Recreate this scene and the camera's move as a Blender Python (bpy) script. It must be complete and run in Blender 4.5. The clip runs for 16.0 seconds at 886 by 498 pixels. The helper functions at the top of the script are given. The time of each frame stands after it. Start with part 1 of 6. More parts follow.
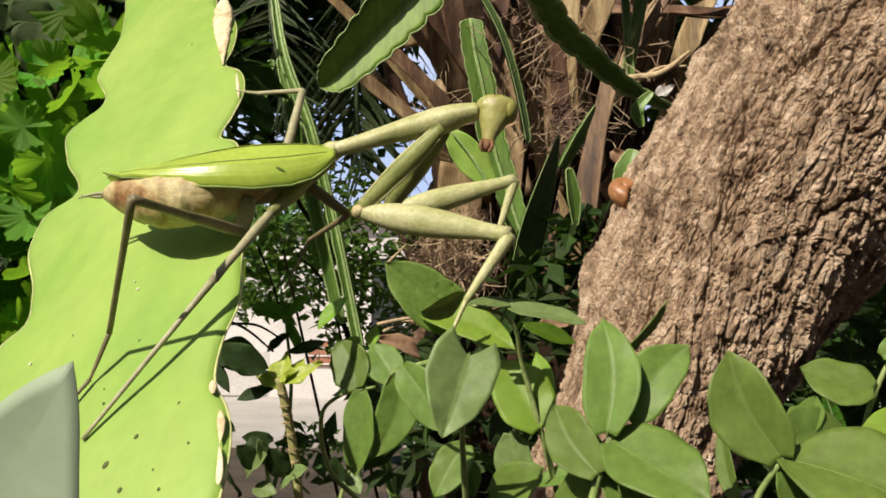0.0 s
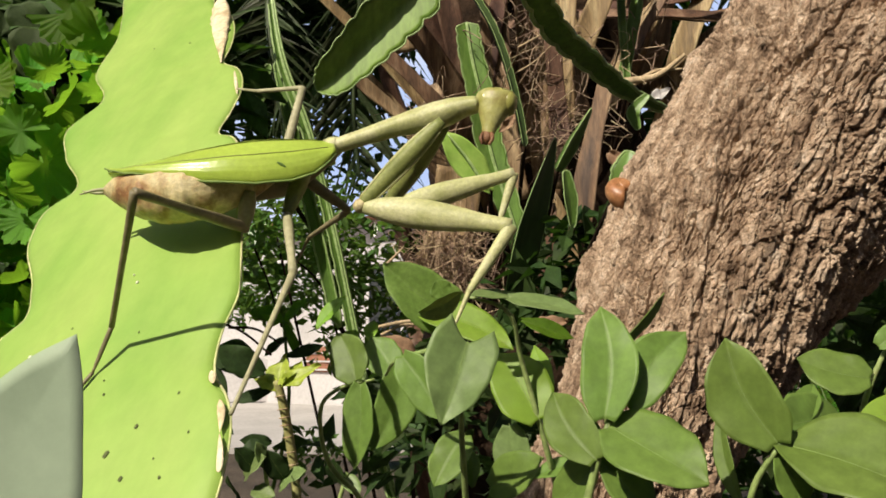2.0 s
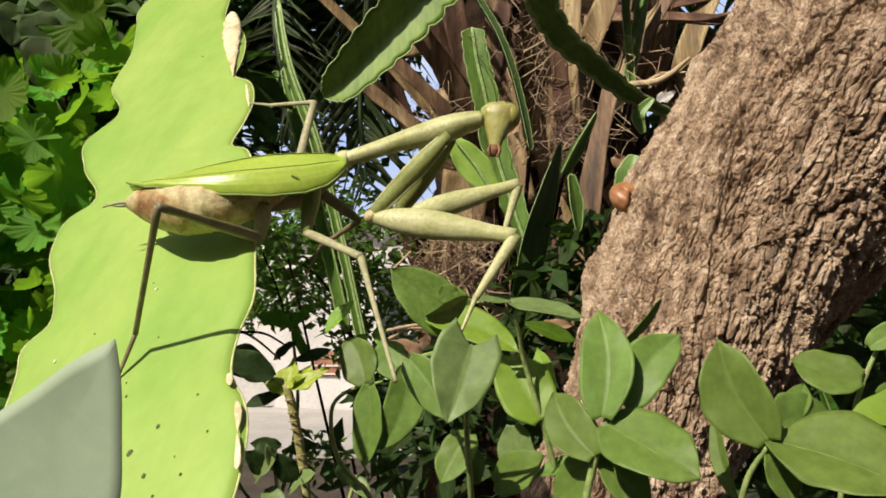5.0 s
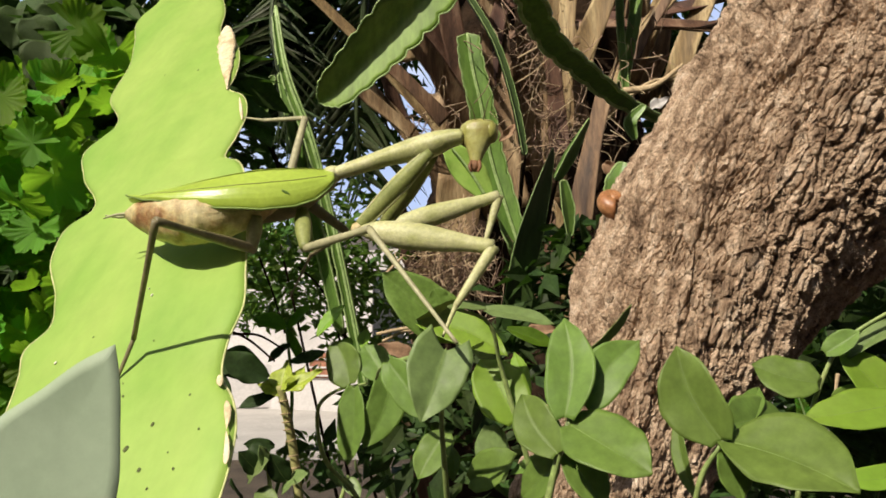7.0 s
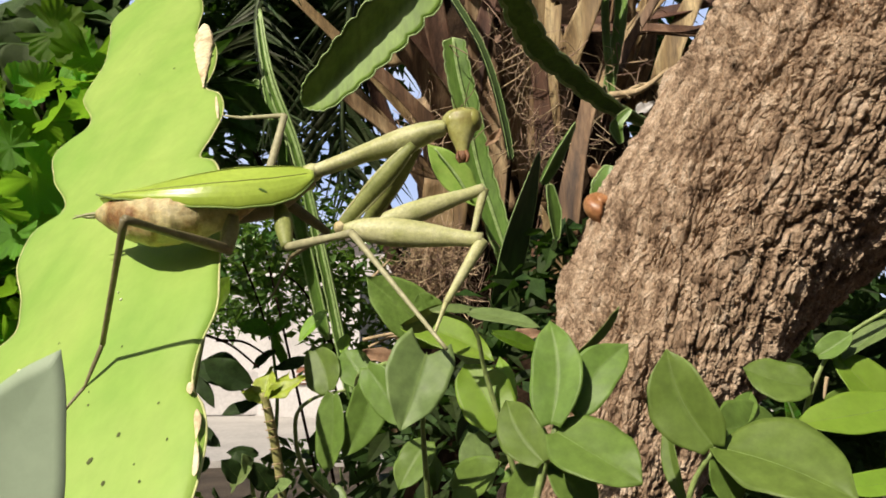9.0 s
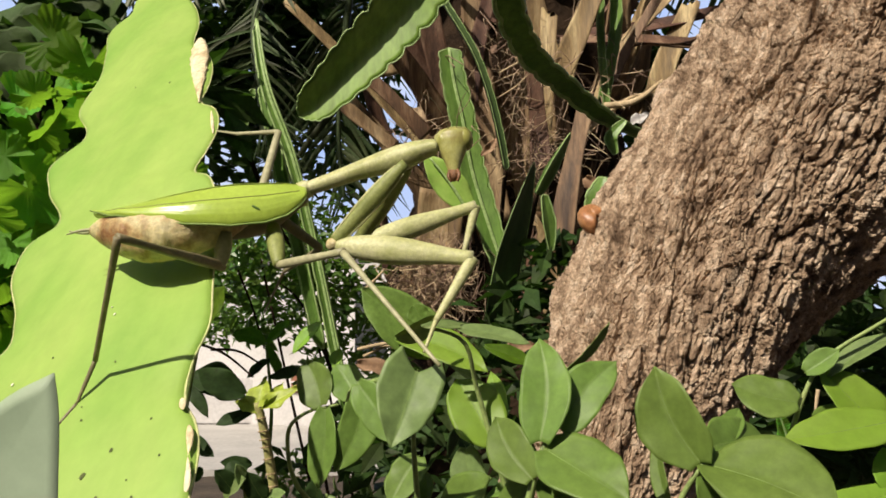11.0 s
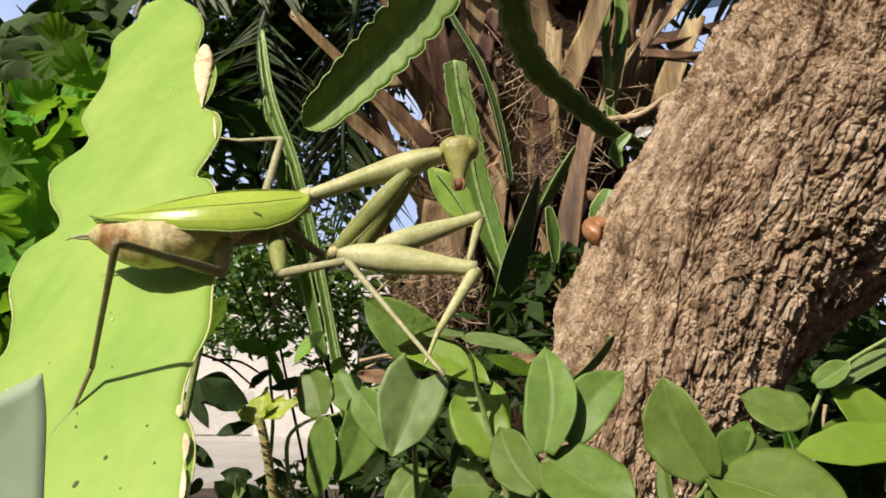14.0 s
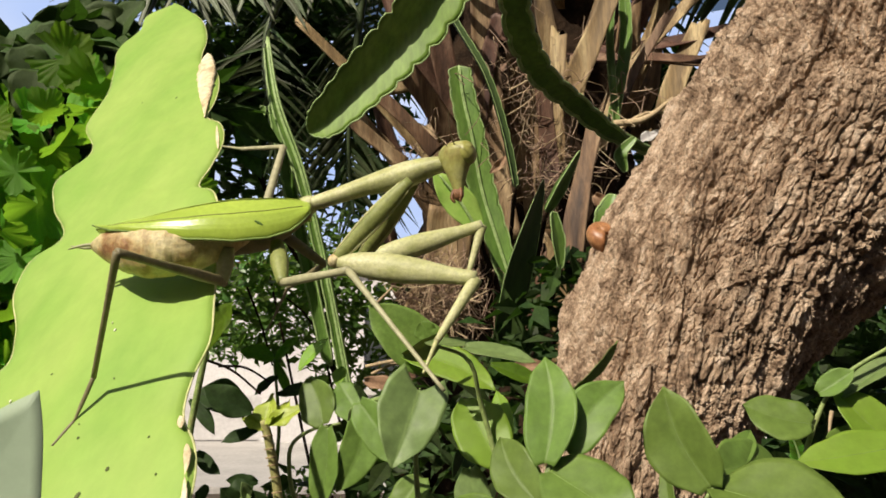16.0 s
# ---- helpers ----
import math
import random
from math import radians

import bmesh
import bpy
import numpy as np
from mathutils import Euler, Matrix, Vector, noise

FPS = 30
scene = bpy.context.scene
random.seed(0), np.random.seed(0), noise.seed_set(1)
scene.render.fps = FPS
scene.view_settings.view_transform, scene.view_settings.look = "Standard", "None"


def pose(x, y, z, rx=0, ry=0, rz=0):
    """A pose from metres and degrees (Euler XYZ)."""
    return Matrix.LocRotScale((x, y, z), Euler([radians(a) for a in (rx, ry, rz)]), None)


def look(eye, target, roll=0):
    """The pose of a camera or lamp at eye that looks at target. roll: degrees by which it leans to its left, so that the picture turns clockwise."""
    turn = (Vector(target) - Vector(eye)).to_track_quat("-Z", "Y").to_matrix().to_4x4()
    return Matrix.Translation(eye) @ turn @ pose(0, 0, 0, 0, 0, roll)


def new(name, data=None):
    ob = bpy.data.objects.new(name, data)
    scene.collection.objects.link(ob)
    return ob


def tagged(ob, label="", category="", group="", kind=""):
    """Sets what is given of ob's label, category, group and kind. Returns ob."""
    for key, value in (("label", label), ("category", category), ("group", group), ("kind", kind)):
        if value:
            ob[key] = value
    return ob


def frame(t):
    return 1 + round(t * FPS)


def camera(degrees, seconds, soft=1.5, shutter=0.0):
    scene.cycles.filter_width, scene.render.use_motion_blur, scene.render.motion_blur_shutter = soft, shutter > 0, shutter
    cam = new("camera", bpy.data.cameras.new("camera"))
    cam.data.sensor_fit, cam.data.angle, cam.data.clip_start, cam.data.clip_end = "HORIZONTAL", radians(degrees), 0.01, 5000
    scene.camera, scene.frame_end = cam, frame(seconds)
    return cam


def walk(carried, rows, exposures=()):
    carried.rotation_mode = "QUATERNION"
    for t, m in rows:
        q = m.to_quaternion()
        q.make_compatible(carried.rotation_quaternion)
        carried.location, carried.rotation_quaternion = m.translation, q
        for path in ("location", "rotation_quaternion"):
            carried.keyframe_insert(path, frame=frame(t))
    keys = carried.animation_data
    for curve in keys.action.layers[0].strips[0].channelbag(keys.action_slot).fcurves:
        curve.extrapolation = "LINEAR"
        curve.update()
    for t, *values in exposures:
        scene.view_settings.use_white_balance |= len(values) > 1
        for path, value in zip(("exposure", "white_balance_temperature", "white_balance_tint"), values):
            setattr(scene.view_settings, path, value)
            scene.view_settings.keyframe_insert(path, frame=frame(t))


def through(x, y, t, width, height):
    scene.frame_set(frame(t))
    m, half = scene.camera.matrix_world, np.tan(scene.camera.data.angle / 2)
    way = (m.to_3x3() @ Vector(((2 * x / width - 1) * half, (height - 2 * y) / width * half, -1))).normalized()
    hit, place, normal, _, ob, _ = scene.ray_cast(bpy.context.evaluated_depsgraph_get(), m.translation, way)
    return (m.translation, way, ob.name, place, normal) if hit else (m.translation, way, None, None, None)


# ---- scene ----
cam = camera(60, 16.0, soft=1.7)
walk(cam, [
    (0, pose(0, 0, 0.9, 96, -0, 0)),
    (0.5, pose(0.00022, -0.00133, 0.90053, 96.145, 0.054, -0.11)),
    (1, pose(-0.0008, -0.00114, 0.8985, 96.352, 0.002, -0.254)),
    (1.5, pose(-0.00173, -0.00169, 0.89743, 96.306, 0.077, -0.21)),
    (2, pose(-0.00015, -0.00045, 0.89762, 96.385, 0.285, -0.17)),
    (2.5, pose(-0.00129, -0.00045, 0.89568, 96.435, 0.415, -0.098)),
    (3, pose(-0.00161, -0.00093, 0.89496, 96.425, 0.556, -0.042)),
    (3.5, pose(-0.00103, -0.0025, 0.8968, 96.454, 0.475, -0.013)),
    (4, pose(-0.00031, -0.00387, 0.89771, 96.55, 0.655, 0.314)),
    (6.5, pose(0.00126, -0.01187, 0.89727, 96.753, 0.408, 0.368)),
    (7, pose(0.00347, -0.01475, 0.89798, 96.831, 0.249, 0.113)),
    (7.5, pose(0.0064, -0.01632, 0.89881, 96.937, 0.264, -0.238)),
    (8, pose(0.00567, -0.01512, 0.89837, 97.049, 0.223, -0.588)),
    (8.5, pose(0.00464, -0.012, 0.8978, 97.126, 0.352, -0.724)),
    (9, pose(0.0045, -0.00957, 0.89774, 97.241, 0.57, -0.81)),
    (11.5, pose(0.00593, -0.01144, 0.89922, 97.975, 0.357, -1.194)),
    (12, pose(0.00732, -0.01114, 0.89862, 98.078, 0.287, -1.138)),
    (12.5, pose(0.00534, -0.01147, 0.89841, 98.237, 0.211, -1.145)),
    (13, pose(0.00513, -0.01138, 0.89856, 98.464, -0.005, -1.075)),
    (13.5, pose(0.0041, -0.01023, 0.89772, 98.614, -0.112, -1.037)),
    (14, pose(0.00526, -0.00874, 0.89828, 98.819, -0.11, -0.956)),
    (14.5, pose(0.00457, -0.00967, 0.89843, 98.93, -0.119, -0.871)),
    (15, pose(0.00432, -0.00977, 0.89857, 99.062, -0.094, -0.719)),
    (15.5, pose(0.00387, -0.00866, 0.89769, 99.127, -0.124, -0.619)),
    (16, pose(0.00624, -0.00903, 0.89918, 99.151, 0.067, -0.463)),
])
# world, sun and exposure
SUN = Vector((-0.44, -0.57, 0.69)).normalized()
world = bpy.data.worlds.new("sky")
scene.world = world
world.use_nodes = True
nt = world.node_tree
sky = nt.nodes.new("ShaderNodeTexSky")
sky.sky_type = "NISHITA"
sky.sun_disc = False
sky.dust_density = 3.0
sky.sun_elevation = math.asin(SUN.z)
sky.sun_rotation = math.atan2(SUN.x, SUN.y)
nt.links.new(sky.outputs[0], nt.nodes["Background"].inputs[0])
nt.nodes["Background"].inputs[1].default_value = 0.055
sun = new("sun", bpy.data.lights.new("sun", "SUN"))
sun.data.energy, sun.data.angle, sun.data.color = 4.6, radians(0.53), (1.0, 0.90, 0.75)
sun.matrix_world = look(SUN * 30, (0, 0, 0))
scene.view_settings.exposure = 0.24


# materials
def nodes_of(name):
    m = bpy.data.materials.new(name)
    m.use_nodes = True
    t = m.node_tree
    return m, t, t.nodes["Principled BSDF"]


def noise_node(t, scale, detail=6, rough=0.6, stretch=(1, 1, 1), coords="Object", distort=0.0, turn=0.0):
    tc, mp, n = (t.nodes.new(k) for k in ("ShaderNodeTexCoord", "ShaderNodeMapping", "ShaderNodeTexNoise"))
    mp.inputs["Scale"].default_value = stretch
    mp.inputs["Rotation"].default_value = (0, turn, 0)
    mp.vector_type = "TEXTURE" if turn else "POINT"
    if turn:
        mp.inputs["Scale"].default_value = [1 / k for k in stretch]
    t.links.new(tc.outputs[coords], mp.inputs[0])
    t.links.new(mp.outputs[0], n.inputs["Vector"])
    n.inputs["Scale"].default_value, n.inputs["Detail"].default_value = scale, detail
    n.inputs["Roughness"].default_value, n.inputs["Distortion"].default_value = rough, distort
    return n.outputs["Fac"]


def ramp(t, fac, stops):
    r = t.nodes.new("ShaderNodeValToRGB")
    r.color_ramp.elements[0].position, r.color_ramp.elements[1].position = stops[0][0], stops[-1][0]
    r.color_ramp.elements[0].color, r.color_ramp.elements[1].color = (*stops[0][1], 1), (*stops[-1][1], 1)
    for p, c in stops[1:-1]:
        r.color_ramp.elements.new(p).color = (*c, 1)
    t.links.new(fac, r.inputs[0])
    return r.outputs[0]


def mix(t, kind, fac, a, b):
    n = t.nodes.new("ShaderNodeMix")
    n.data_type, n.blend_type = "RGBA", kind
    for sock, v in ((n.inputs[0], fac), (n.inputs[6], a), (n.inputs[7], b)):
        if hasattr(v, "is_output"):
            t.links.new(v, sock)
        else:
            sock.default_value = v if isinstance(v, float) else (*v, 1)
    return n.outputs[2]


def surface(name, stops, scale=40, fine=300, rough=0.6, bump=0.3, depth=0.001, stretch=(1, 1, 1), through=0.0,
            glow=(0.3, 0.5, 0.05), vary=0.0, spec=0.5, sub=0.0, island=False, mottle=0.35, turn=0.0):
    """A natural surface: colour at two scales, bump, and light that passes through it."""
    m, t, b = nodes_of(name)
    big = noise_node(t, scale, 5, 0.6, stretch, turn=turn)
    small = noise_node(t, fine, 6, 0.65, stretch, turn=turn)
    col = ramp(t, big, stops)
    mid = t.nodes.new("ShaderNodeMapRange")
    t.links.new(small, mid.inputs[0])
    mid.inputs[1].default_value, mid.inputs[2].default_value = 0.3, 0.7
    mid.inputs[3].default_value, mid.inputs[4].default_value = 1 - mottle, 1 + mottle
    col = mix(t, "MULTIPLY", 1.0, col, mid.outputs[0])
    if vary:
        src = t.nodes.new("ShaderNodeNewGeometry").outputs["Random Per Island"] if island else t.nodes.new("ShaderNodeObjectInfo").outputs["Random"]
        hsv = t.nodes.new("ShaderNodeHueSaturation")
        for sock, lo, hi in (("Value", 1 - vary, 1 + vary), ("Hue", 0.5 - vary * 0.06, 0.5 + vary * 0.06)):
            mr = t.nodes.new("ShaderNodeMapRange")
            t.links.new(src, mr.inputs[0])
            mr.inputs[3].default_value, mr.inputs[4].default_value = lo, hi
            t.links.new(mr.outputs[0], hsv.inputs[sock])
        t.links.new(col, hsv.inputs["Color"])
        col = hsv.outputs[0]
    t.links.new(col, b.inputs["Base Color"])
    b.inputs["Roughness"].default_value = rough
    b.inputs["Specular IOR Level"].default_value = spec
    if sub:
        b.inputs["Subsurface Weight"].default_value = sub
        b.inputs["Subsurface Radius"].default_value = (0.004, 0.005, 0.001)
        b.inputs["Subsurface Scale"].default_value = 0.5
    if bump:
        bn = t.nodes.new("ShaderNodeBump")
        bn.inputs["Strength"].default_value, bn.inputs["Distance"].default_value = bump, depth
        t.links.new(small, bn.inputs["Height"])
        t.links.new(bn.outputs[0], b.inputs["Normal"])
    if through:
        tr, mx = t.nodes.new("ShaderNodeBsdfTranslucent"), t.nodes.new("ShaderNodeMixShader")
        t.links.new(mix(t, "MULTIPLY", 1.0, (*glow,), mid.outputs[0]), tr.inputs[0])
        mx.inputs[0].default_value = through
        t.links.new(b.outputs[0], mx.inputs[1])
        t.links.new(tr.outputs[0], mx.inputs[2])
        t.links.new(mx.outputs[0], t.nodes["Material Output"].inputs[0])
    return m


PAD = surface("cactus_skin", [(0.30, (0.203, 0.370, 0.057)), (0.70, (0.342, 0.475, 0.110))], 34, 260, 0.5, 0.15, 0.0006, (1, 1, 0.12), mottle=0.07, spec=0.25)
CORK = surface("corky_edge", [(0.30, (0.45, 0.32, 0.16)), (0.5, (0.72, 0.60, 0.38)), (0.75, (0.84, 0.76, 0.56))], 120, 700, 0.8, 0.5, 0.0006)
PAD_EDGE = surface("pad_edge", [(0.35, (0.40, 0.46, 0.16)), (0.65, (0.62, 0.60, 0.32))], 90, 500, 0.7, 0.4, 0.0004)
SPOT = surface("dark_speck", [(0.3, (0.05, 0.06, 0.015)), (0.7, (0.12, 0.15, 0.03))], 300, 900, 0.7)
BARK = surface("bark", [(0.32, (0.12, 0.076, 0.048)), (0.43, (0.31, 0.215, 0.143)), (0.55, (0.51, 0.380, 0.268)), (0.70, (0.66, 0.535, 0.415))], 130, 1100, 0.9, 1.0, 0.0014, (1, 1, 0.55), mottle=0.5, turn=0.5, spec=0.2)
VINE = surface("vine_leaf", [(0.3, (0.118, 0.200, 0.036)), (0.7, (0.196, 0.296, 0.066))], 60, 420, 0.48, 0.2, 0.0003, through=0.22, glow=(0.36, 0.50, 0.04), vary=0.14, mottle=0.2, spec=0.32)
VINE_GREY = surface("grey_vine_leaf", [(0.3, (0.140, 0.210, 0.066)), (0.7, (0.222, 0.302, 0.108))], 60, 420, 0.46, 0.2, 0.0003, through=0.18, glow=(0.34, 0.46, 0.08), vary=0.1, mottle=0.24, spec=0.36)
VINE_PALE = surface("vine_midrib", [(0.3, (0.18, 0.27, 0.065)), (0.7, (0.25, 0.34, 0.10))], 80, 500, 0.6, spec=0.3)
VINE_STEM = surface("vine_stem", [(0.3, (0.20, 0.30, 0.08)), (0.6, (0.30, 0.38, 0.13)), (0.8, (0.36, 0.20, 0.12))], 60, 500, 0.5)
NEAR_LEAF = surface("grey_leaf", [(0.3, (0.33, 0.425, 0.29)), (0.7, (0.39, 0.485, 0.345))], 90, 400, 0.6, 0.1, 0.0003, through=0.15, glow=(0.3, 0.42, 0.2), mottle=0.08)
# lighter copy of the vine leaf, full sunlight put into the colour
VINE_LIT = surface("sunlit_vine_leaf", [(0.3, (0.21, 0.38, 0.035)), (0.7, (0.31, 0.48, 0.065))], 45, 260, 0.5, 0.2, 0.0003, through=0.36, glow=(0.40, 0.66, 0.03), vary=0.15, mottle=0.12)
YOUNG_STEM = surface("young_stem", [(0.3, (0.32, 0.30, 0.11)), (0.7, (0.45, 0.44, 0.18))], 90, 400, 0.6, 0.4, 0.0006, (1, 1, 2.5))
YOUNG = surface("tender_leaf", [(0.3, (0.36, 0.46, 0.05)), (0.7, (0.48, 0.56, 0.09))], 60, 260, 0.45, 0.4, 0.0008, through=0.3, glow=(0.6, 0.7, 0.06), mottle=0.2)
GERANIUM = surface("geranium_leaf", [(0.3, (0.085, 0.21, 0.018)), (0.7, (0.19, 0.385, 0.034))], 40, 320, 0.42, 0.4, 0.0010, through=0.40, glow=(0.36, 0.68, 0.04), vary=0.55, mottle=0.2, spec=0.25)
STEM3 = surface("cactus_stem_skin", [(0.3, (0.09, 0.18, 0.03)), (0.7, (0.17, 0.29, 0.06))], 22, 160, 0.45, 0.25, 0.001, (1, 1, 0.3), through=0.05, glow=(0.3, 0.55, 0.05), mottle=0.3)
# brighter copy of the stem skin, sunlight put into the colour
STEM_LIT = surface("sunlit_cactus_skin", [(0.3, (0.14, 0.25, 0.035)), (0.7, (0.24, 0.37, 0.07))], 22, 160, 0.45, 0.25, 0.001, (1, 1, 0.3), mottle=0.25)
# darker copy of the stem skin, shade put into the colour
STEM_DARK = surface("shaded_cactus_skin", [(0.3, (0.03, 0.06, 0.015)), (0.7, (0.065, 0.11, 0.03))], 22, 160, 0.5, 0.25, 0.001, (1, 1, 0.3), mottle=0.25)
STEM3_PALE = surface("pale_rib", [(0.3, (0.25, 0.38, 0.12)), (0.7, (0.36, 0.48, 0.2))], 40, 200, 0.5)
# near-black shrub leaf, deep shade put into its colour
SHADE_LEAF = surface("shaded_shrub_leaf", [(0.3, (0.015, 0.032, 0.009)), (0.7, (0.043, 0.078, 0.017))], 30, 200, 0.6, 0.2, 0.001, through=0.15, glow=(0.10, 0.25, 0.02), vary=0.35, island=True, spec=0.25)
SMALL_LEAF = surface("small_leaf", [(0.3, (0.05, 0.10, 0.025)), (0.7, (0.12, 0.20, 0.05))], 30, 200, 0.25, 0.2, 0.001, through=0.35, glow=(0.22, 0.42, 0.05), vary=0.45, island=True)
BUSH = surface("bush_leaf", [(0.3, (0.032, 0.062, 0.016)), (0.7, (0.07, 0.115, 0.03))], 30, 220, 0.6, 0.35, 0.001, through=0.15, glow=(0.2, 0.34, 0.05), vary=0.3, spec=0.2)
# paler copy of the palm leaflet, sunlight put into the colour
PALM_LIT = surface("sunlit_leaflet", [(0.3, (0.06, 0.08, 0.04)), (0.7, (0.16, 0.185, 0.11))], 15, 200, 0.45, 0.2, 0.001, vary=0.45, spec=0.3)
# palm leaflet darkened, shade of the hanging fronds put into the colour
PALM = surface("palm_leaflet", [(0.3, (0.026, 0.042, 0.016)), (0.7, (0.085, 0.11, 0.05))], 15, 200, 0.5, 0.2, 0.001, through=0.08, glow=(0.12, 0.2, 0.04), vary=0.6, island=True, spec=0.2)
PETIOLE = surface("dry_petiole", [(0.32, (0.05, 0.026, 0.015)), (0.5, (0.17, 0.095, 0.05)), (0.72, (0.38, 0.265, 0.16))], 12, 120, 0.65, 0.6, 0.002, (3, 3, 0.25), vary=0.45)
FIBRE = surface("palm_fibre", [(0.3, (0.22, 0.14, 0.09)), (0.7, (0.56, 0.41, 0.28))], 60, 300, 0.9, vary=0.4, island=True)
# near black: shade between the leaf stubs put into the colour
PALM_CORE = surface("shaded_palm_trunk", [(0.3, (0.014, 0.009, 0.006)), (0.7, (0.055, 0.034, 0.021))], 20, 120, 0.95, 1.0, 0.006, spec=0.1)
SOIL = surface("soil", [(0.3, (0.035, 0.025, 0.017)), (0.7, (0.12, 0.09, 0.06))], 3, 60, 0.95, 1.0, 0.02)
CONCRETE = surface("concrete", [(0.3, (0.36, 0.34, 0.32)), (0.7, (0.48, 0.46, 0.43))], 1.2, 30, 0.9, 0.4, 0.004, mottle=0.15)
PLASTER = surface("white_plaster", [(0.3, (0.44, 0.42, 0.41)), (0.7, (0.60, 0.58, 0.57))], 0.8, 25, 0.85, 0.3, 0.004, mottle=0.12)
ROOF = surface("roof_tile", [(0.3, (0.22, 0.09, 0.05)), (0.7, (0.36, 0.17, 0.10))], 2, 40, 0.8, 0.5, 0.01)
ROUGHCAST = surface("roughcast", [(0.3, (0.13, 0.10, 0.075)), (0.7, (0.22, 0.17, 0.13))], 1.5, 40, 0.9, 0.5, 0.006, mottle=0.2)
GLASS = surface("dark_glass", [(0.3, (0.02, 0.025, 0.03)), (0.7, (0.04, 0.045, 0.05))], 2, 20, 0.08, 0)
WING = surface("wing_green", [(0.3, (0.32, 0.45, 0.055)), (0.7, (0.42, 0.56, 0.085))], 60, 900, 0.28, 0.25, 0.0002, (1, 1, 1), sub=0.05, mottle=0.10)
BODY = surface("mantis_green", [(0.32, (0.37, 0.385, 0.15)), (0.5, (0.48, 0.485, 0.235)), (0.70, (0.59, 0.58, 0.34))], 170, 1400, 0.5, 0.35, 0.0003, sub=0.08, mottle=0.2)
HEAD = surface("head_olive", [(0.32, (0.26, 0.21, 0.065)), (0.5, (0.35, 0.34, 0.10)), (0.70, (0.45, 0.45, 0.19))], 260, 1400, 0.45, 0.3, 0.0002, mottle=0.2)
COXA = surface("coxa_olive", [(0.32, (0.17, 0.20, 0.05)), (0.7, (0.31, 0.34, 0.11))], 190, 1400, 0.5, 0.35, 0.0003, mottle=0.2)
LEG = surface("leg_olive", [(0.3, (0.30, 0.29, 0.155)), (0.7, (0.44, 0.42, 0.26))], 140, 900, 0.5, 0.25, 0.0002, mottle=0.2)
LEG_DARK = surface("leg_brown", [(0.3, (0.14, 0.12, 0.055)), (0.7, (0.26, 0.22, 0.12))], 140, 900, 0.5, 0.25, 0.0002, mottle=0.2)
BELLY = surface("abdomen_buff", [(0.36, (0.24, 0.11, 0.04)), (0.45, (0.46, 0.32, 0.14)), (0.54, (0.58, 0.49, 0.25)), (0.8, (0.66, 0.60, 0.36))], 130, 800, 0.5, 0.8, 0.0004, sub=0.05, mottle=0.3)
EYE = surface("eye_olive", [(0.3, (0.27, 0.27, 0.06)), (0.7, (0.38, 0.37, 0.11))], 200, 900, 0.33, 0.0)
MOUTH = surface("mouth_orange", [(0.3, (0.14, 0.06, 0.025)), (0.7, (0.30, 0.14, 0.06))], 300, 900, 0.5)
SNAIL = surface("snail_shell", [(0.3, (0.26, 0.10, 0.038)), (0.7, (0.46, 0.24, 0.11))], 90, 500, 0.4, 0.3, 0.0005)
DRY_LEAF = surface("dry_leaf", [(0.3, (0.20, 0.11, 0.06)), (0.7, (0.38, 0.25, 0.15))], 50, 300, 0.8, 0.5, 0.001)
# near white and glossy, paints the glints on the pad
GLINT = surface("pad_glint", [(0.3, (0.75, 0.80, 0.55)), (0.7, (0.85, 0.88, 0.65))], 300, 900, 0.05, 0.0, spec=0.8)
STRAW = surface("straw", [(0.3, (0.36, 0.25, 0.13)), (0.7, (0.55, 0.43, 0.27))], 40, 300, 0.8, 0.4, 0.001)


# shared builders
def mesh_of(name, verts, faces, material, smooth=True):
    me = bpy.data.meshes.new(name)
    me.from_pydata([tuple(v) for v in verts], [], faces)
    me.materials.append(material)
    if smooth:
        me.polygons.foreach_set("use_smooth", [True] * len(me.polygons))
    me.update()
    return me


def part(name, me, parent=None, label="", m=None):
    """One mesh object under a thing or a part, in its parent's space."""
    if hasattr(me, "verts"):
        me, bm = bpy.data.meshes.new(name), me
        bm.to_mesh(me)
        bm.free()
    ob = new(name, me)
    ob.parent = parent
    if m is not None:
        ob.matrix_basis = m
    return tagged(ob, label)


def thing(name, at, label, category, group="", kind=""):
    """An empty at the thing's base."""
    ob = new(name)
    ob.empty_display_size = 0.01
    ob.location = at
    return tagged(ob, label, category, group, kind)


def local(ob, p):
    return Vector(p) - ob.location


def spline(pts, n):
    """n + 1 places along a smooth curve through pts (each of any length), that never swings past them."""
    q = np.array(pts, float)
    if len(q) == 2:
        return q[0] + np.linspace(0, 1, n + 1)[:, None] * (q[1] - q[0])
    h = np.maximum(np.linalg.norm(np.diff(q, axis=0), axis=1), 1e-9)
    if q.shape[1] == 1:
        h[:] = 1.0
    v = np.diff(q, axis=0) / h[:, None]
    m = np.vstack([v[:1], (v[:-1] * h[1:, None] + v[1:] * h[:-1, None]) / (h[1:] + h[:-1])[:, None], v[-1:]])
    out = []
    for u in np.linspace(0, len(q) - 1, n + 1):
        i = min(int(u), len(q) - 2)
        s = u - i
        out.append((2 * s ** 3 - 3 * s * s + 1) * q[i] + (s ** 3 - 2 * s * s + s) * h[i] * m[i] + (3 * s * s - 2 * s ** 3) * q[i + 1] + (s ** 3 - s * s) * h[i] * m[i + 1])
    return np.array(out)


